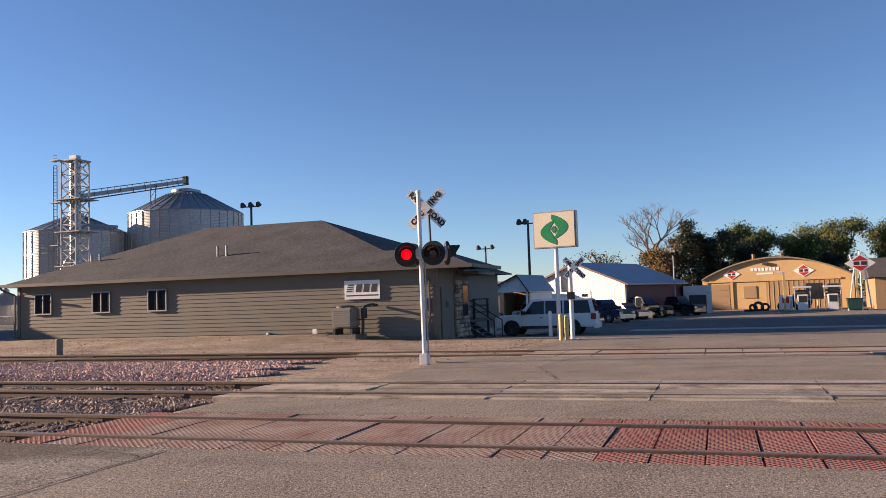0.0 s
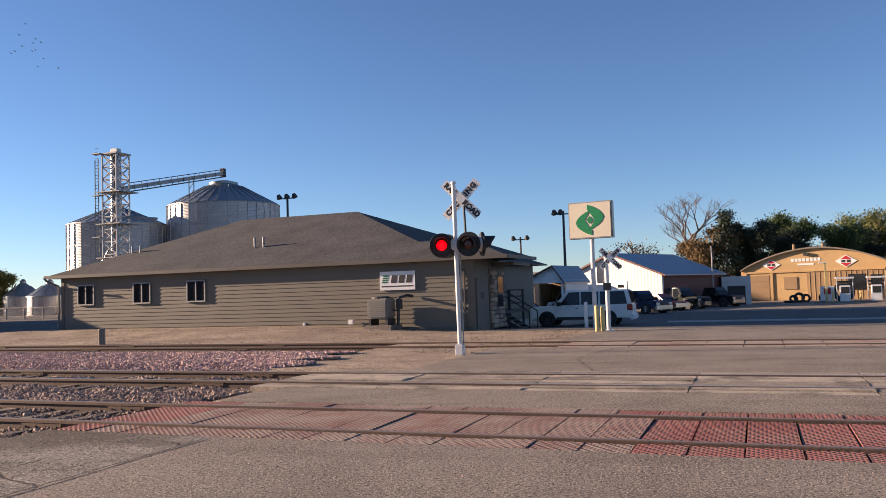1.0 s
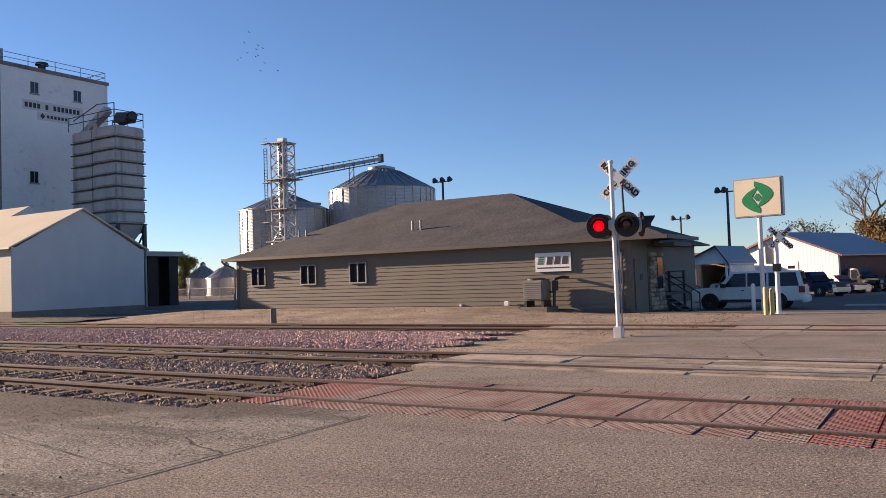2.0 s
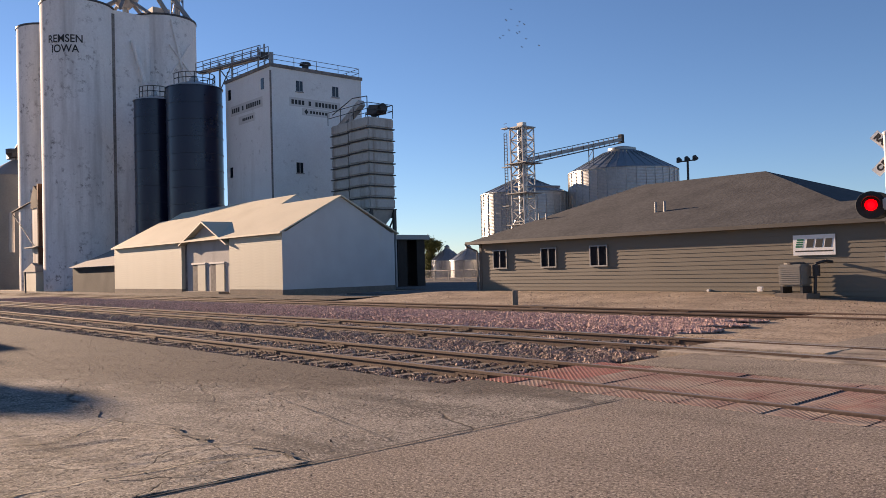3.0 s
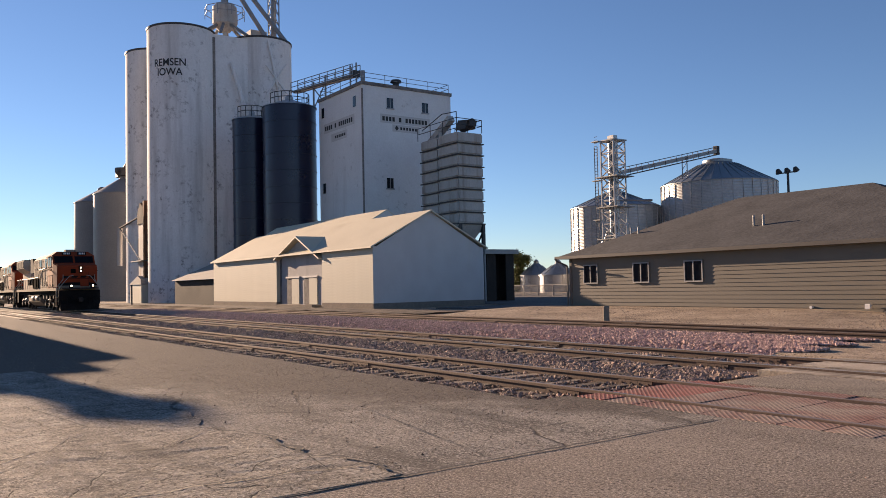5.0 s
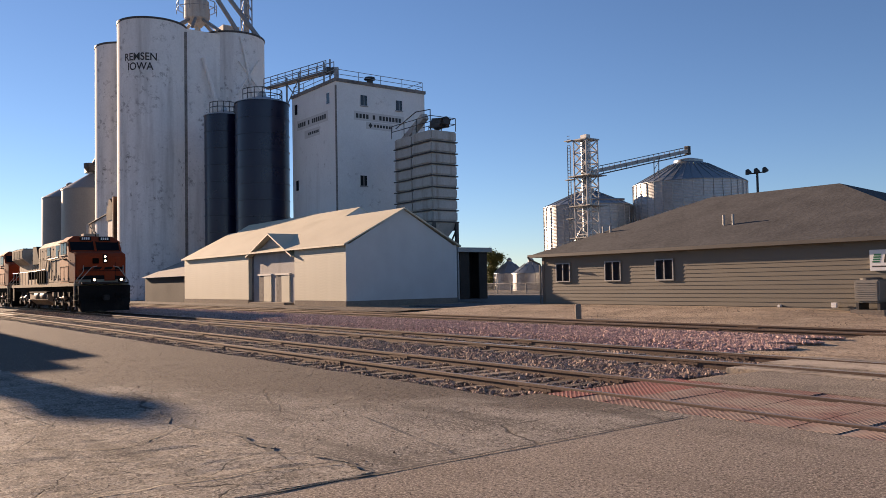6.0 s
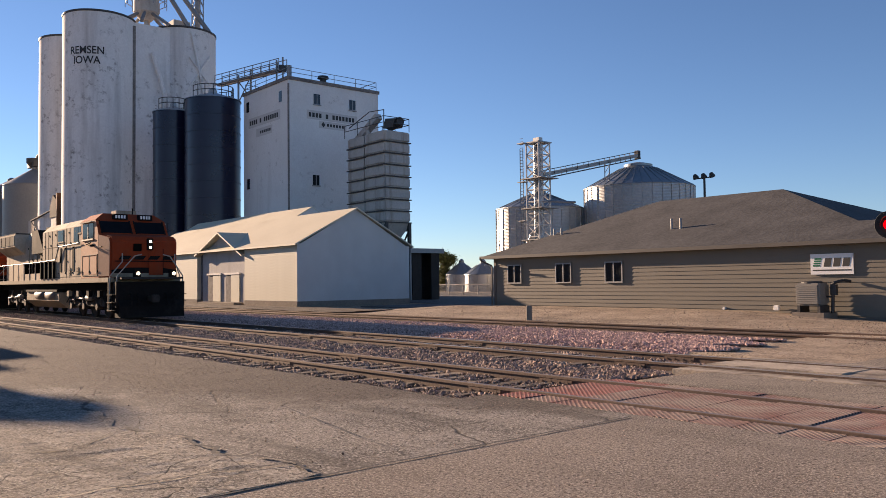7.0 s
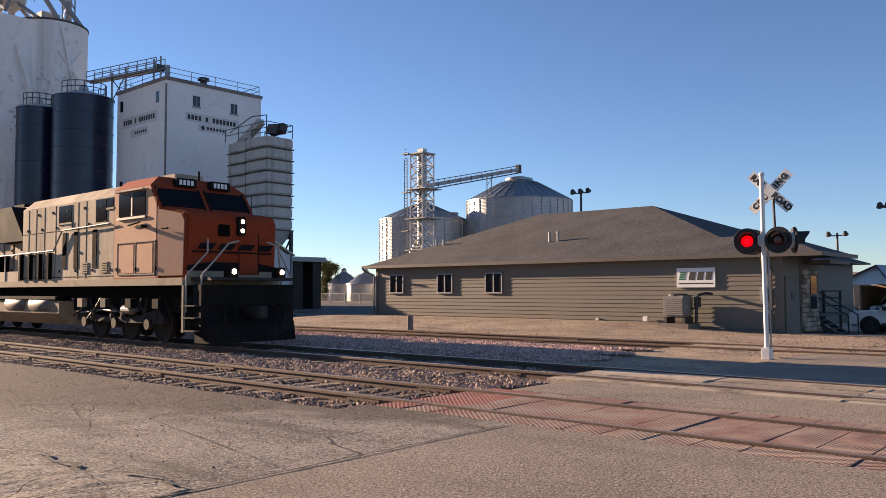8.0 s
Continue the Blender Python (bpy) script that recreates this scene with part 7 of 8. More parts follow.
# low far buildings and hedgerow on the horizon
FAR = shade("hazy_far_wall", (0.28, 0.30, 0.34), (0.40, 0.41, 0.44), 0.8, s1=0.05, s2=0.6, bump=0.0)
for k, (u, v, w, d, h) in enumerate(((-330, 62, 22, 12, 10), (-300, 66, 14, 8, 6), (-370, 84, 40, 12, 7), (-180, 170, 30, 12, 5), (-62, 150, 26, 10, 4))):
    fb = thing("far_warehouse", at(u, v, -0.3), "pale low warehouse on the horizon", "building", "far buildings")
    part("wall", box(0, w, 0, d, 0, h), FAR, fb)
    part("roof", prism(bmesh.new(), [(-0.3, h), (d / 2, h * 1.2), (d + 0.3, h)], -0.3, w + 0.3, "x"), GALV_R, fb)
fb = thing("far_elevator", at(-260, 40.0, -0.3), "pale blue far elevator with stepped roof", "building", "far buildings")
part("wall", box(0, 12, 0, 4.3, 0, 9.4), FAR, fb)
part("low_wall", box(2, 12, 4.301, 8.6, 0, 7.0), FAR, fb)
part("head_house", box(3, 7, 1.2, 3.2, 9.401, 10.8), FAR, fb)
part("mast", tube(bmesh.new(), (6, 6.4, 7.0), (6, 6.4, 10.2), 0.15, 6), STEEL_G, fb)
for v, r in ((34.4, 1.5), (37.2, 1.7)):
    solid("storage_tank", lathe(bmesh.new(), [(0, 0), (r, 0), (r, 2.6), (r * 0.8, 3.4), (r * 0.3, 3.9), (0, 4.0)], 20), WHITE_CLEAN, at(-200, v, -0.2), "white domed storage tank by the far track", "tank", "far tanks", smooth=True)
rh = random.Random(77)
cs = []
for k in range(1500):
    a = radians(rh.uniform(20, 175))
    dd = rh.uniform(420, 640)
    cs.append(Vector((dd * math.cos(a), dd * math.sin(a), rh.uniform(0.0, 4.0))))
vs, fs = leaf_mass(cs, rh, 44, 3.0, 0.95)
me = bpy.data.meshes.new("hedgerow")
me.from_pydata([tuple(x) for x in vs], [], fs)
me.materials.append(LEAF_G)
tagged(new("hedgerow", me), "distant dark line of hedges and trees", "hedgerow", kind="stuff")

# ---------------- unseen blocks across the road, behind the camera's left, added for the long shadow ---------
BRICK = shade("dark_brick_wall", (0.20, 0.10, 0.075), (0.30, 0.16, 0.12), 0.9, s1=0.8, s2=10, bump=0.2)


def storehouse(u, v, w, d, h, top, label):
    b = thing("storehouse", at(u, v, -0.05), label, "building")
    part("wall", box(0, w, 0, d, 0, h), BRICK, b)
    part("roof", prism(bmesh.new(), [(-0.3, h), (d / 2, top), (d + 0.3, h)], -0.3, w + 0.3, "x"), GRASS_D, b)
    return b


store = storehouse(-78, -10.05, 33.4, 10.9, 6.0, 6.6, "unseen brick block across the road, added to cast the shadow")
part("upper_storey", box(14.0, 33.6, 3.5, 8.2, 5.9, 7.4), BRICK, store, "unseen set-back brick block that widens the cast shadow")
part("parapet_wall", box(14.0, 32.8, 8.201, 9.55, 5.9, 6.9), BRICK, store, "unseen stepped brick block that fills the cast shadow")
storehouse(-49.8, -3.5, 1.3, 1.05, 9.2, 9.5, "unseen narrow tall brick block that casts the shadow's band")

# ---------------- a small flock of birds far up ----------------
BIRD = shade("dark_feathers", (0.02, 0.02, 0.022), (0.04, 0.04, 0.042), 0.8, s1=3, s2=20, bump=0.0)


def bird(seed):
    b = thing("bird", pose(0, 0, 60), "small dark bird in a distant flock", "bird", "flock of birds")
    part("body", lathe(bmesh.new(), [(0, -0.16), (0.05, -0.08), (0.06, 0.02), (0.03, 0.12), (0, 0.17)], 8, pose(0, 0, 0, 0, 90, 0)), BIRD, b)
    for s in (-1, 1):
        part("wing", prism(bmesh.new(), [(-0.08, 0), (0.08, 0), (0.03, s * 0.34), (-0.05, s * 0.32)], -0.006, 0.006, "z"), BIRD, b, "", pose(0, 0, 0.02, s * seed, 0, 0))
    return b


rb = random.Random(5)
BIRDS = [(bird(rb.uniform(8, 35)), rb.gauss(0, 1.0), rb.gauss(0, 0.55), rb.uniform(-6, 6)) for _ in range(13)]


def bird_spot(t, da, de, dd):
    """Bearing left of +y and height angle of the flock, drifting slowly."""
    rows = ((0.0, 31.5, 16.0), (1.0, 28.9, 15.8), (2.5, 24.6, 15.4), (4.5, 23.3, 18.9), (8.0, 18.0, 26.0))
    for (t0, a0, e0), (t1, a1, e1) in zip(rows, rows[1:]):
        if t0 <= t <= t1:
            f = (t - t0) / (t1 - t0)
            a, e = radians(a0 + (a1 - a0) * f + da), radians(e0 + (e1 - e0) * f + de)
            d = 150 + dd
            return pose(-d * math.sin(a) * math.cos(e), d * math.cos(a) * math.cos(e), 1.55 + d * math.sin(e), 0, 0, -20)
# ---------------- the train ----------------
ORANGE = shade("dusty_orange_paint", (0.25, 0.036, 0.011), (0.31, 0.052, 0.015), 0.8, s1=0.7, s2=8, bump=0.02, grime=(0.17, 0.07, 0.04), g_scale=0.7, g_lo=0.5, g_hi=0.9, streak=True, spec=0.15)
# The same orange for sunlit sides, its brightness put into the colour.
SUNLIT_ORANGE = shade("sunlit_orange_paint", (0.49, 0.285, 0.18), (0.59, 0.36, 0.24), 0.82, s1=0.7, s2=8, bump=0.02, grime=(0.38, 0.27, 0.18), g_scale=0.7, g_lo=0.5, g_hi=0.9, streak=True, spec=0.15)
# Tan-orange with the low sun's glare put into its paleness.
HOOD = shade("sunlit_tan_orange", (0.42, 0.345, 0.245), (0.60, 0.51, 0.385), 0.8, s1=0.6, s2=7, bump=0.03, grime=(0.13, 0.10, 0.072), g_scale=0.9, g_lo=0.44, g_hi=0.75, streak=True, spec=0.15)
SILL = shade("dusty_cream_stripe", (0.26, 0.21, 0.145), (0.36, 0.30, 0.21), 0.8, s1=0.8, s2=9, bump=0.03, grime=(0.12, 0.09, 0.065), g_scale=1.0, spec=0.2)
LBLACK = shade("sooty_black_paint", (0.006, 0.0055, 0.005), (0.014, 0.0125, 0.0115), 0.85, spec=0.15, s1=0.8, s2=9, bump=0.06, grime=(0.028, 0.023, 0.019), g_scale=1.1)
DUSTY = shade("dusty_undergear", (0.013, 0.011, 0.0095), (0.045, 0.038, 0.031), 0.8, 0.1, s1=1.5, s2=10, bump=0.1)
SILVER = shade("dusty_silver_tank", (0.13, 0.113, 0.095), (0.20, 0.175, 0.15), 0.6, 0.2, s1=1, s2=9, bump=0.03)
# Near-black puts the shade of slots, brackets and underframe into the colour.
PIT = shade("recess_shade_black", (0.003, 0.0028, 0.0026), (0.008, 0.007, 0.006), 0.9, spec=0.05, s1=1, s2=9, bump=0.0)
CABGLASS = shade("dark_cab_glass", (0.006, 0.007, 0.009), (0.012, 0.013, 0.016), 0.12, s1=0.3, s2=3, bump=0.0, r_var=0.03, spec=0.08)
BEAM = glow("lit_headlight", (1.0, 0.80, 0.52), 3.2)
RAIL_W = shade("pale_handrail", (0.30, 0.275, 0.235), (0.40, 0.365, 0.32), 0.6, s1=1, s2=9, bump=0.0)
WHEEL_R = 0.53
AXLES = (-3.1, -5.0, -6.9, -15.5, -17.4, -19.3)


def slanted(bm, p0, p1, y0, y1, thick):
    """A flat pane on the line p0-p1 of the side view, from y0 to y1."""
    d = Vector((p1[0] - p0[0], 0, p1[1] - p0[1])).normalized()
    n = Vector((d.z, 0, -d.x)) * thick
    a, b = Vector((p0[0], 0, p0[1])), Vector((p1[0], 0, p1[1]))
    vs = [bm.verts.new(q) for q in [(a.x, y0, a.z), (a.x, y1, a.z), (b.x, y1, b.z), (b.x, y0, b.z)]]
    ws = [bm.verts.new(Vector(v.co) + n) for v in vs]
    bm.faces.new(vs)
    bm.faces.new(ws[::-1])
    for i in range(4):
        bm.faces.new((vs[i], vs[(i + 1) % 4], ws[(i + 1) % 4], ws[i]))
    return bm


def locomotive(m, label):
    lo = thing("locomotive", m, label, "locomotive", "train")
    Wd = 1.52
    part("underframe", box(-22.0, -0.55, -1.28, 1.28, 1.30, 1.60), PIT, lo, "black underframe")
    part("side_sill", box(-21.6, -0.9, -Wd - 0.02, Wd + 0.02, 1.602, 1.80), SILL, lo, "cream sill stripe along the deck")
    # wide nose and cab
    nose = bmesh.new()
    prism(nose, [(-0.95, 1.801), (-0.89, 3.34), (-1.04, 3.55), (-2.15, 3.72), (-2.15, 1.801)], -Wd, Wd)
    for v in nose.verts:
        if v.co.x > -1.2:
            v.co.y *= 0.93
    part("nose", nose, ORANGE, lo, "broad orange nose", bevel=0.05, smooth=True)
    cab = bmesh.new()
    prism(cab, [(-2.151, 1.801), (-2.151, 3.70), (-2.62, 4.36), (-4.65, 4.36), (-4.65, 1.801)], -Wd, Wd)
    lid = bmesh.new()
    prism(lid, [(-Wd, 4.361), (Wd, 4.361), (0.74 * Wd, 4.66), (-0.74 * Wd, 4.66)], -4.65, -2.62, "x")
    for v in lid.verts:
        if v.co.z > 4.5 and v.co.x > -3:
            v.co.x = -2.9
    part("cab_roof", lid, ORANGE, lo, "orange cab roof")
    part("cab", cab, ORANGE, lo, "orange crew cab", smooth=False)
    for y0, y1 in ((-1.36, -0.12), (0.12, 1.36)):
        ws = part("windscreen", slanted(bmesh.new(), (-2.21, 3.75), (-2.575, 4.27), y0, y1, 0.03), CABGLASS, lo, "dark cab windscreen")
        for a, b in ((y0 - 0.05, y0), (y1, y1 + 0.05)):
            part("rubber_frame", slanted(bmesh.new(), (-2.19, 3.72), (-2.60, 4.31), a, b, 0.05), LBLACK, ws)
    for y in (-0.80, 0.30):
        nb_ = part("number_board", box(-2.72, -2.50, y, y + 0.62, 4.38, 4.62), LBLACK, lo, "black number board")
        bm = bmesh.new()
        for k in range(4):
            bx(bm, -2.498, -2.488, y + 0.08 + 0.12 * k, y + 0.16 + 0.12 * k, 4.43, 4.57)
        part("number_bars", bm, WHITE_CLEAN, nb_, "pale plain bars")
    part("roof_hatch", box(-3.9, -3.2, -0.45, 0.45, 4.661, 4.84), HOOD, lo)
    part("roof_aerial", tube(bmesh.new(), (-3.0, 0.2, 4.6), (-3.0, 0.2, 4.95), 0.03, 6), LBLACK, lo)
    # front door, headlights, emblem shapes, ditch lights
    part("nose_door", box(-0.905, -0.885, 0.18, 0.78, 1.9, 3.0), ORANGE, lo)
    part("door_gap", box(-0.905, -0.880, 0.782, 0.81, 1.9, 3.02), LBLACK, lo)
    part("door_window", box(-0.90, -0.862, -0.50, -0.14, 2.92, 3.24), PIT, lo, "small dark nose window", bevel=0.02)
    hl = part("headlight_box", box(-0.95, -0.80, 0.08, 0.34, 2.96, 3.48), LBLACK, lo, "black headlight housing", bevel=0.03)
    for z in (3.09, 3.34):
        part("headlight", lathe(bmesh.new(), [(0, 0.02), (0.055, 0.015), (0.06, 0)], 20, pose(-0.795, 0.21, z, 0, 90, 0)), BEAM, hl, "lit round headlight")
    bm = bmesh.new()
    for k in range(4):
        y = -1.1 + 0.62 * k
        prism(bm, [(y, 2.56), (y + 0.10, 2.72), (y + 0.54, 2.72), (y + 0.40, 2.56)], -0.93, -0.868, "x")
    bx(bm, -0.93, -0.868, -1.25, 1.25, 2.47, 2.51)
    part("emblem", bm, LBLACK, lo, "dark slanted emblem blocks")
    part("nose_skirt", prism(bmesh.new(), [(-1.38, 1.99), (1.38, 1.99), (1.38, 2.12), (0.7, 2.22), (-0.7, 2.22), (-1.38, 2.12)], -0.96, -0.9, "x"), LBLACK, lo, "black lower nose panel")
    part("nose_band", prism(bmesh.new(), [(-1.38, 1.82), (1.38, 1.82), (1.38, 1.98), (-1.38, 1.98)], -0.955, -0.92, "x"), SILL, lo, "cream band under the nose")
    for y in (-0.62, 0.9):
        d = part("ditch_light_box", box(-0.25, 0.05, y - 0.12, y + 0.12, 1.801, 2.08), LBLACK, lo)
        part("ditch_light", lathe(bmesh.new(), [(0, 0.02), (0.068, 0.015), (0.072, 0)], 20, pose(0.06, y, 1.95, 0, 90, 0)), BEAM, d, "lit ditch light")
    # front platform, pilot, plough, steps
    part("front_platform", box(-0.95, 0.08, -1.3, 1.3, 1.72, 1.80), DUSTY, lo, "worn yellowish front platform edge")
    part("pilot", box(-0.55, -0.15, -1.45, 1.45, 0.55, 1.615), LBLACK, lo, "black pilot plate")
    pl = bmesh.new()
    prism(pl, [(-0.6, 0.12), (0.10, 0.12), (0.02, 0.6), (-0.15, 0.85), (-0.6, 0.85)], -1.35, 1.35)
    part("snow_plough", pl, LBLACK, lo, "black plough blade")
    cp = bmesh.new()
    bx(cp, -0.2, 0.42, -0.16, 0.16, 0.78, 1.02)
    bx(cp, 0.3, 0.55, -0.2, 0.1, 0.74, 1.06)
    part("coupler", cp, DUSTY, lo, "steel knuckle coupler", bevel=0.03)
    for k, y in enumerate((-0.9, -0.6, 0.6, 0.9)):
        part("air_hose", path_tube(bmesh.new(), [(-0.14, y, 1.1), (0.08, y, 1.0), (0.12, y, 0.6)], 0.03), LBLACK, lo)
    for s in (-1, 1):
        st = part("step_well", box(-0.85, -0.556, s * 1.36 - 0.12, s * 1.36 + 0.12, 0.40, 1.29), LBLACK, lo, "black step well")
        for z in (0.42, 0.75, 1.06):
            part("step", box(-0.82, -0.2, s * 1.5 - 0.12, s * 1.5 + 0.06, z, z + 0.025), DUSTY, st, "bright worn step edge")
        part("step_post", box(-0.92, -0.84, s * 1.5 - 0.04, s * 1.5 + 0.04, 0.38, 1.6), SILL, lo, "pale corner post")
        part("corner_handrail", path_tube(bmesh.new(), [(-0.78, s * 1.5, 0.9), (-0.78, s * 1.5, 1.85), (-0.40, s * 1.12, 2.45), (-0.40, s * 1.12, 2.8)], 0.025), RAIL_W, lo, "pale bent handrail")
        part("corner_handrail", path_tube(bmesh.new(), [(-0.22, s * 1.4, 1.3), (-0.22, s * 1.4, 1.85), (0.0, s * 0.75, 2.68), (0.0, s * 0.45, 2.75)], 0.025), RAIL_W, lo, "pale bent handrail")
    # cab side details
    for s in (-1, 1):
        y = s * (Wd + 0.002)
        # Paler sheets paint the sunlight onto cab and nose sides.
        sheet = part("side_sheet", prism(bmesh.new(), [(-2.2, 1.82), (-2.2, 3.66), (-2.64, 4.34), (-4.63, 4.34), (-4.63, 1.82)], min(y, y - s * 0.006), max(y, y - s * 0.006)), SUNLIT_ORANGE, lo, "cab side sheet in the paler sunlit orange")
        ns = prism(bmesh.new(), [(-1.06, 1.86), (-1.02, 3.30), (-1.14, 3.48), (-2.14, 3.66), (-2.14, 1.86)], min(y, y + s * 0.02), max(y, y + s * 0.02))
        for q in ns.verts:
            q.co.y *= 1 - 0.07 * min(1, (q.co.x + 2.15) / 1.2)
        part("nose_side_sheet", ns, SUNLIT_ORANGE, lo, "nose side sheet in the paler sunlit orange")
        for x in (-2.26,):
            part("sheet_seam", box(x - 0.012, x + 0.012, min(y, y + s * 0.006), max(y, y + s * 0.006), 1.83, 4.3), LBLACK, sheet)
        for x0, x1, z0, z1 in ((-4.4, -2.3, 2.80, 2.83), (-4.4, -2.3, 1.90, 1.93), (-4.4, -4.37, 1.931, 2.799), (-3.37, -3.34, 1.931, 2.799), (-2.33, -2.3, 1.931, 2.799)):
            part("locker_frame", box(x0, x1, min(y, y + s * 0.03), max(y, y + s * 0.03), z0, z1), SILL, lo, "raised locker frame")
        for x in (-4.42, -3.36, -2.28):
            part("locker_latch", box(x - 0.05, x + 0.05, min(y, y + s * 0.05), max(y, y + s * 0.05), 2.02, 2.12), LBLACK, lo)
        part("window_post", box(-3.62, -3.55, min(y, y + s * 0.03), max(y, y + s * 0.03), 3.55, 4.22), SILVER, lo, "pale window post")
        part("wiper_stub", tube(bmesh.new(), (-3.1, y + s * 0.06, 3.36), (-3.7, y + s * 0.06, 3.3), 0.03, 6), LBLACK, lo)
        for x0, x1 in ((-3.55, -2.85), (-4.35, -3.62)):
            part("side_window", box(x0, x1, min(y, y + s * 0.02), max(y, y + s * 0.02), 3.56, 4.22), CABGLASS, lo, "dark cab side window")
        part("window_awning", box(-4.4, -2.8, min(y, y + s * 0.14), max(y, y + s * 0.14), 4.25, 4.29), HOOD, lo)
        part("window_sill", box(-4.4, -2.8, min(y, y + s * 0.06), max(y, y + s * 0.06), 3.47, 3.53), SILVER, lo)
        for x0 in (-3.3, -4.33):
            part("locker_door", box(x0, x0 + 0.86, min(y, y + s * 0.02), max(y, y + s * 0.02), 1.95, 2.75), SUNLIT_ORANGE, lo, "flush locker door")
        part("mirror", box(-3.0, -2.75, min(y, y + s * 0.2), max(y, y + s * 0.2), 3.2, 3.26), LBLACK, lo)
        part("grab_iron", tube(bmesh.new(), (-1.6, y + s * 0.05, 3.12), (-1.9, y + s * 0.05, 3.12), 0.03, 6), LBLACK, lo)
    # equipment bay behind the cab, then the long hood
    bay = bmesh.new()
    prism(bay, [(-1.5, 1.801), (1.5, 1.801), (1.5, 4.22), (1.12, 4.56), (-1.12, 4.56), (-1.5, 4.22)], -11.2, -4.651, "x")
    part("equipment_bay", bay, HOOD, lo, "equipment bay in pale sunlit tan")
    for s in (-1, 1):
        y = s * 1.502
        lo_y, hi_y = min(y, y + s * 0.02), max(y, y + s * 0.02)
        for x0, x1, z0, z1 in ((-8.35, -7.45, 3.62, 4.16), (-5.8, -5.15, 3.5, 4.18), (-5.08, -4.72, 3.9, 4.18)):
            part("bay_screen", box(x0, x1, lo_y, hi_y, z0, z1), CABGLASS, lo, "dark screened opening")
            part("screen_rim", box(x0 - 0.05, x1 + 0.05, min(y, y + s * 0.035), max(y, y + s * 0.035), z0 - 0.06, z0 - 0.004), SILL, lo)
        for x in (-8.05, -7.25, -6.0):
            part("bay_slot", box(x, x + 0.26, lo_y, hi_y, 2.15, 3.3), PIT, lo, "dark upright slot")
        for x in (-6.45, -7.0, -8.6, -9.45, -10.1, -10.7):
            part("panel_seam", box(x - 0.014, x + 0.014, min(y, y + s * 0.008), max(y, y + s * 0.008), 1.85, 4.2), LBLACK, lo)
        for z in (3.38, 1.90):
            part("panel_seam", box(-11.18, -4.67, min(y, y + s * 0.007), max(y, y + s * 0.007), z - 0.012, z + 0.012), LBLACK, lo)
        for k in range(22):
            x = -4.9 - 0.28 * k
            z = (2.05, 3.45, 3.95, 2.6)[k % 4]
            part("latch", box(x - 0.025, x + 0.025, min(y, y + s * 0.03), max(y, y + s * 0.03), z, z + 0.08), LBLACK, lo)
        for x in (-5.45, -6.7):
            for k in range(5):
                part("louvre", box(x, x + 0.42, min(y, y + s * 0.03), max(y, y + s * 0.03), 2.0 + 0.07 * k, 2.04 + 0.07 * k), SILL, lo)
        part("bay_rail", path_tube(bmesh.new(), [(-4.75, s * 1.6, 3.42), (-5.6, s * 1.6, 3.40), (-7.9, s * 1.6, 3.36), (-8.5, s * 1.6, 2.75), (-11.3, s * 1.6, 2.72)], 0.028), RAIL_W, lo, "pale side handrail")
        for k in range(4):
            x = -8.9 - 0.75 * k
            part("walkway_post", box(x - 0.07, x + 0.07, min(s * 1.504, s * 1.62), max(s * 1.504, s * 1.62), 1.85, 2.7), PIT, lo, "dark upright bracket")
    hood = bmesh.new()
    prism(hood, [(-1.02, 1.801), (1.02, 1.801), (1.02, 4.1), (0.75, 4.52), (-0.75, 4.52), (-1.02, 4.1)], -16.8, -11.201, "x")
    part("long_hood", hood, HOOD, lo, "pale sunlit tan hood with door panels")
    rad = bmesh.new()
    prism(rad, [(-1.02, 1.801), (1.02, 1.801), (1.02, 3.3), (1.56, 3.75), (1.56, 4.45), (-1.56, 4.45), (-1.56, 3.75), (-1.02, 3.3)], -21.3, -16.801, "x")
    part("radiator_cab", rad, HOOD, lo, "flared radiator housing")
    part("radiator_roof", box(-21.2, -16.9, -1.5, 1.5, 4.451, 4.52), LBLACK, lo)
    part("brake_grid_wedge", prism(bmesh.new(), [(-11.21, 3.2), (-13.6, 3.2), (-13.6, 4.45), (-12.4, 4.45)], -1.45, 1.45), LBLACK, lo, "black sloped intake housing")
    part("exhaust_stack", box(-15.0, -14.0, -0.4, 0.4, 4.521, 4.75), LBLACK, lo)
    part("rear_end", box(-21.9, -21.301, -1.4, 1.4, 0.6, 1.9), LBLACK, lo)
    for s in (-1, 1):
        y = s * 1.022
        for k in range(6):
            x = -16.6 + 0.88 * k
            part("hood_door", box(x + 0.04, x + 0.74, min(y, y + s * 0.03), max(y, y + s * 0.03), 1.95, 3.75), HOOD, lo, "flush hood door")
            for z in (2.2, 2.9, 3.55):
                part("door_latch", box(x + 0.62, x + 0.70, min(y, y + s * 0.06), max(y, y + s * 0.06), z, z + 0.08), LBLACK, lo)
            if k % 2:
                part("walkway_bracket", box(x + 0.30, x + 0.44, min(s * 1.03, s * 1.40), max(s * 1.03, s * 1.40), 2.151, 2.75), PIT, lo, "dark upright bracket")
        for k in range(4):
            part("radiator_grille", box(-21.0 + 1.05 * k, -20.1 + 1.05 * k, min(s * 1.565, s * 1.585), max(s * 1.565, s * 1.585), 3.82, 4.38), LBLACK, lo, "dark radiator grille")
        part("handrail", path_tube(bmesh.new(), [(-11.4, s * 1.46, 2.72), (-21.5, s * 1.46, 2.72)], 0.022), RAIL_W, lo, "pale walkway handrail")
        for k in range(9):
            x = -11.6 - 1.2 * k
            part("stanchion", tube(bmesh.new(), (x, s * 1.46, 1.8), (x, s * 1.46, 2.72), 0.022, 6), RAIL_W, lo)
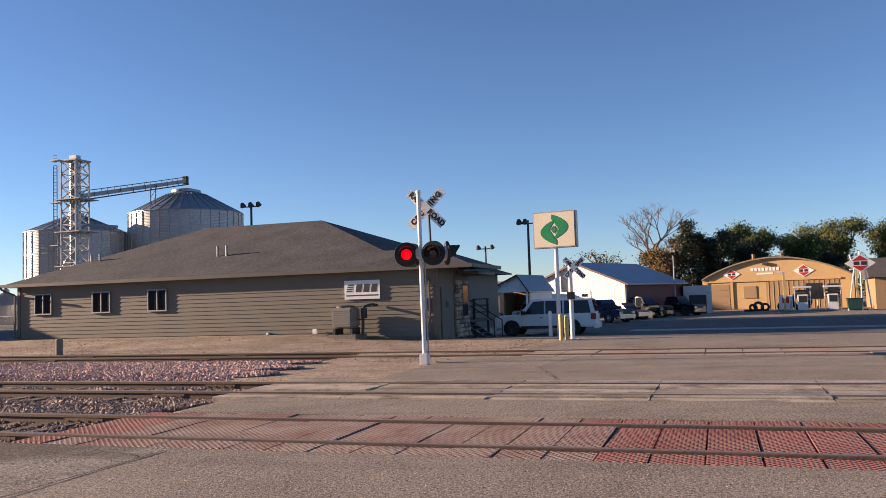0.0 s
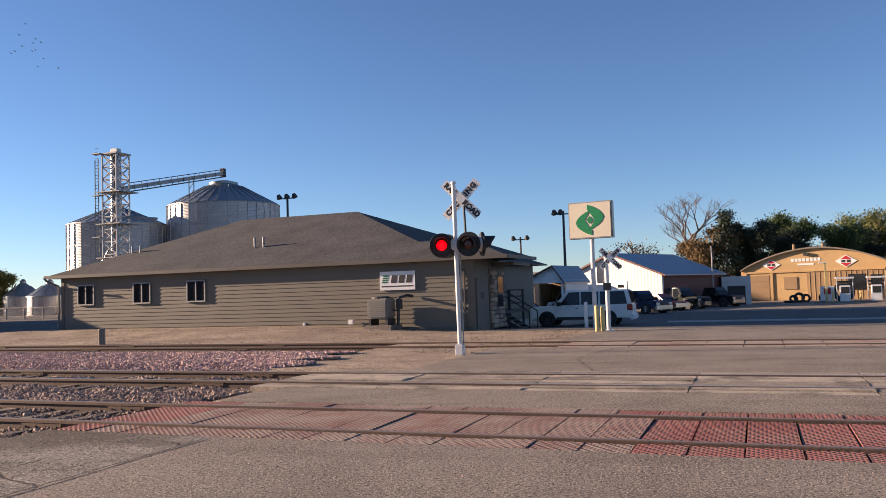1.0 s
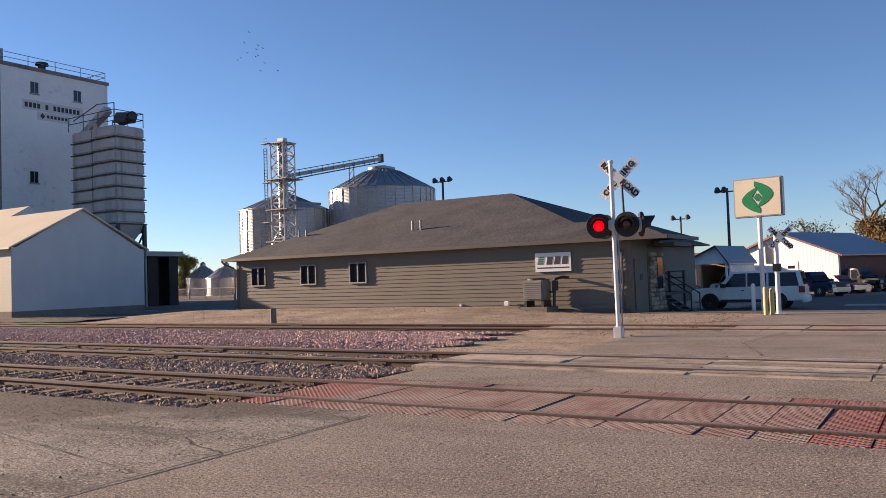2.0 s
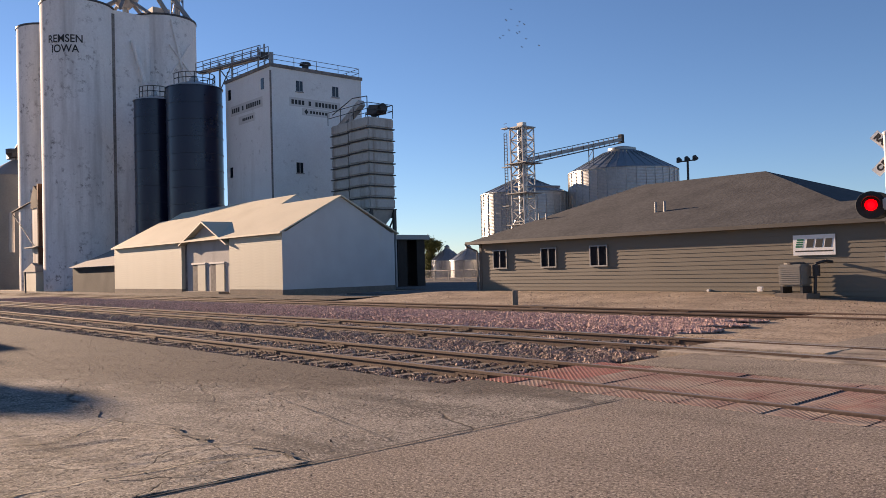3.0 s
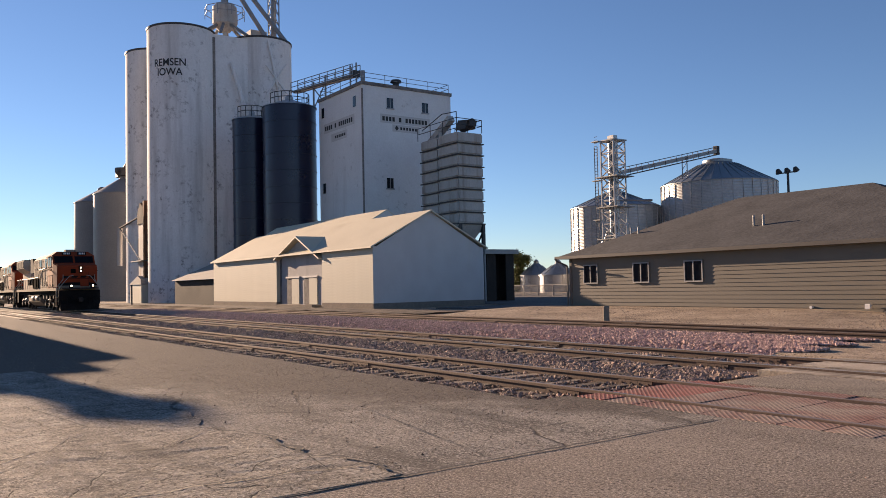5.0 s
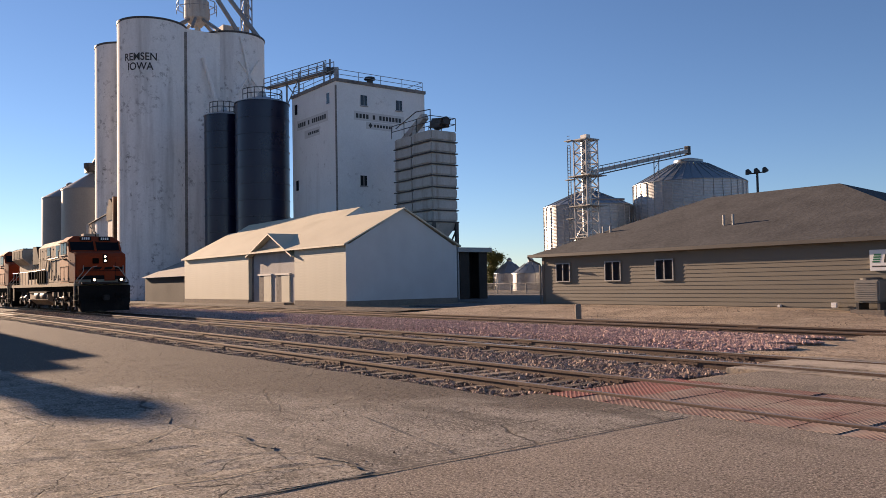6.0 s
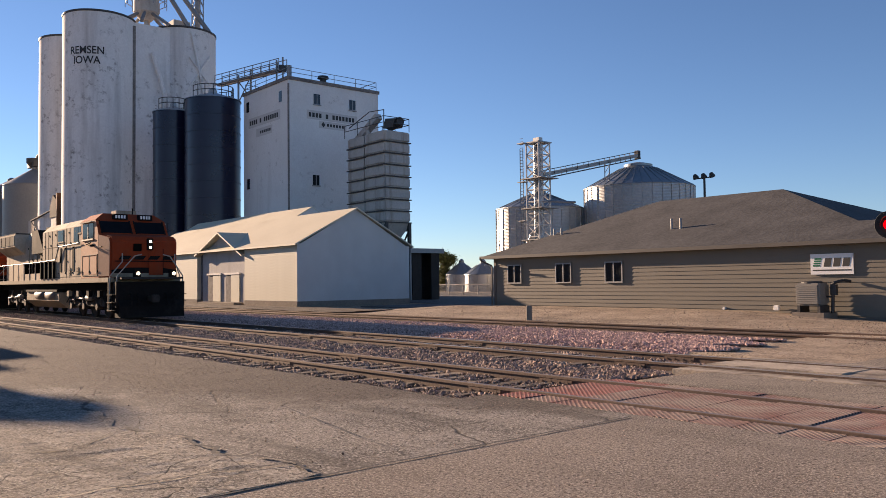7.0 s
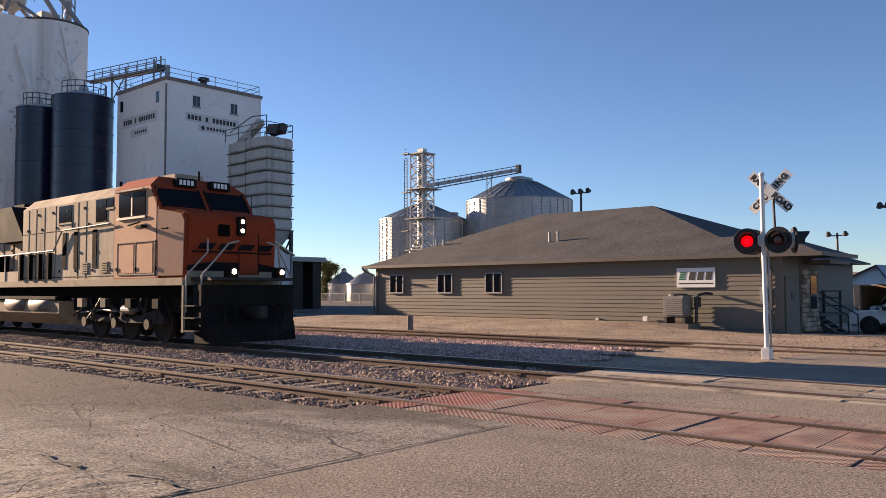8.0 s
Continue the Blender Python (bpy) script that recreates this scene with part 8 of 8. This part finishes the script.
        part("walkway_box", box(-16.2, -11.4, s * 1.25 - 0.2, s * 1.25 + 0.2, 1.801, 2.15), HOOD, lo)
    # fuel tank and reservoirs
    for x0, x1 in ((-8.2, -1.7), (-20.6, -14.6)):
        part("frame_skirt", box(x0, x1, -1.05, 1.05, 0.85, 1.298), LBLACK, lo, "dark underframe equipment")
    rq = random.Random(31)
    for s in (-1, 1):
        for k in range(9):
            x = rq.choice((-2.0, -15.2)) - rq.uniform(0, 5.4)
            part("pipe_run", path_tube(bmesh.new(), [(x, s * 1.3, 1.25), (x + rq.uniform(-0.3, 0.3), s * 1.34, rq.uniform(0.75, 1.0)), (x + rq.uniform(-0.9, 0.9), s * 1.3, rq.uniform(0.6, 1.1))], 0.028), rq.choice((SILVER, DUSTY, DUSTY)), lo)
        for k in range(4):
            x = -2.4 - 1.5 * k
            part("valve_box", box(x - 0.16, x + 0.16, min(s * 1.3, s * 1.46), max(s * 1.3, s * 1.46), 0.98, 1.24), rq.choice((SILL, DUSTY, LBLACK)), lo)
    tk = bmesh.new()
    prism(tk, [(-1.48, 1.15), (-1.48, 0.75), (-1.05, 0.38), (1.05, 0.38), (1.48, 0.75), (1.48, 1.15)], -14.4, -8.3, "x")
    part("fuel_tank", tk, SILL, lo, "dusty pale fuel tank")
    for s in (-1, 1):
        for x in (-9.75, -11.75):
            part("air_reservoir", lathe(bmesh.new(), [(0, -0.85), (0.2, -0.82), (0.27, -0.7), (0.27, 0.7), (0.2, 0.82), (0, 0.85)], 20, pose(x, s * 1.32, 1.02, 0, 90, 0)), SILVER, lo, "silver air reservoir", smooth=True)
        part("reservoir_shelf", box(-14.3, -8.4, s * 1.3 - 0.26, s * 1.3 + 0.26, 1.2, 1.298), LBLACK, lo)
    # trucks
    for xc in (-5.0, -17.4):
        for s in (-1, 1):
            fr = bmesh.new()
            prism(fr, [(xc - 2.6, 0.75), (xc - 2.3, 0.95), (xc - 0.9, 0.70), (xc + 0.9, 0.70), (xc + 2.3, 0.95), (xc + 2.6, 0.75), (xc + 2.6, 0.55), (xc - 2.6, 0.55)], s * 1.12 - 0.08, s * 1.12 + 0.08)
            tf = part("truck_frame", fr, DUSTY, lo, "dusty cast truck side frame")
            for ax in (-1.9, 0, 1.9):
                part("journal_box", lathe(bmesh.new(), [(0, 0.16), (0.09, 0.15), (0.13, 0.0), (0.15, -0.1), (0, -0.1)], 14, pose(xc + ax, s * 1.22, WHEEL_R, -90 * -s, 0, 0)), DUSTY, tf, "bright worn bearing cap")
                for d in (-0.32, 0.32):
                    part("spring", lathe(bmesh.new(), [(0, 0), (0.09, 0), (0.11, 0.1), (0.09, 0.2), (0.11, 0.3), (0, 0.32)], 10, pose(xc + ax + d, s * 1.16, 0.62, 0, 0, 0)), DUSTY, tf)
            part("brake_cylinder", lathe(bmesh.new(), [(0, -0.3), (0.13, -0.3), (0.13, 0.2), (0.05, 0.25), (0.05, 0.5), (0, 0.5)], 14, pose(xc + 0.9, s * 1.3, 0.92, 0, 90, 0)), SILVER, tf, "grey brake cylinder")
            part("brake_rod", path_tube(bmesh.new(), [(xc - 2.2, s * 1.28, 0.8), (xc - 0.8, s * 1.28, 0.9), (xc + 0.5, s * 1.28, 0.86)], 0.035), SILVER, tf)
            part("sand_pipe", path_tube(bmesh.new(), [(xc + 2.5, s * 1.1, 1.3), (xc + 2.7, s * 1.0, 0.6), (xc + 2.55, s * 0.8, 0.2)], 0.03), DUSTY, tf)
            part("traction_motor", box(xc - 2.4, xc + 2.4, s * 0.45 - 0.2, s * 0.45 + 0.2, 0.35, 0.8), LBLACK, lo)
    for x in AXLES:
        ws = bmesh.new()
        for s in (-1, 1):
            lathe(ws, [(0, -0.07), (WHEEL_R - 0.1, -0.07), (WHEEL_R - 0.02, -0.07), (WHEEL_R, -0.05), (WHEEL_R, 0.05), (WHEEL_R - 0.07, 0.07), (WHEEL_R - 0.1, 0.02), (0.15, 0.04), (0.12, 0.1), (0, 0.1)], 28, pose(0, s * 0.76, 0, 90, 0, 0))
        tube(ws, (0, -0.76, 0), (0, 0.76, 0), 0.1, 10)
        part("wheelset", ws, DUSTY, lo, "steel wheels on one axle", pose(x, 0, WHEEL_R), smooth=True)
    return lo


RAIL_TOP = 0.036
SPEED = 17.0
FRONT_AT_END = -19.1          # where the leading nose stands at the clip's end


def front(t):
    return FRONT_AT_END - SPEED * (8.0 - t)


lead = locomotive(at(front(0), V_MAIN, RAIL_TOP) @ Matrix.Scale(1.055, 4), "dusty orange diesel freight locomotive with lit headlights")
second = copy_thing(lead, at(front(0) - 24.0, V_MAIN, RAIL_TOP))


def motions():
    times = (0.0, 2.0, 4.0, 6.0, 8.0)
    walk(lead, [(t, at(front(t), V_MAIN, RAIL_TOP)) for t in times])
    walk(second, [(t, at(front(t) - 24.0, V_MAIN, RAIL_TOP)) for t in times])
    for b, da, de, dd in BIRDS:
        walk(b, [(t, bird_spot(t, da, de, dd)) for t in (0.0, 1.0, 2.5, 3.5, 4.5, 6.0, 8.0)])
    step = math.degrees(SPEED / (1.055 * WHEEL_R) / FPS)
    for lo in (lead, second):
        for w in lo.children:
            if w.name.startswith("wheelset"):
                x = w.matrix_basis.translation.x
                walk(w, [(k / FPS, pose(x, 0, WHEEL_R, 0, 0, 0) @ Matrix.Rotation(radians(step * k % 360), 4, "Y")) for k in range(241)])


motions()
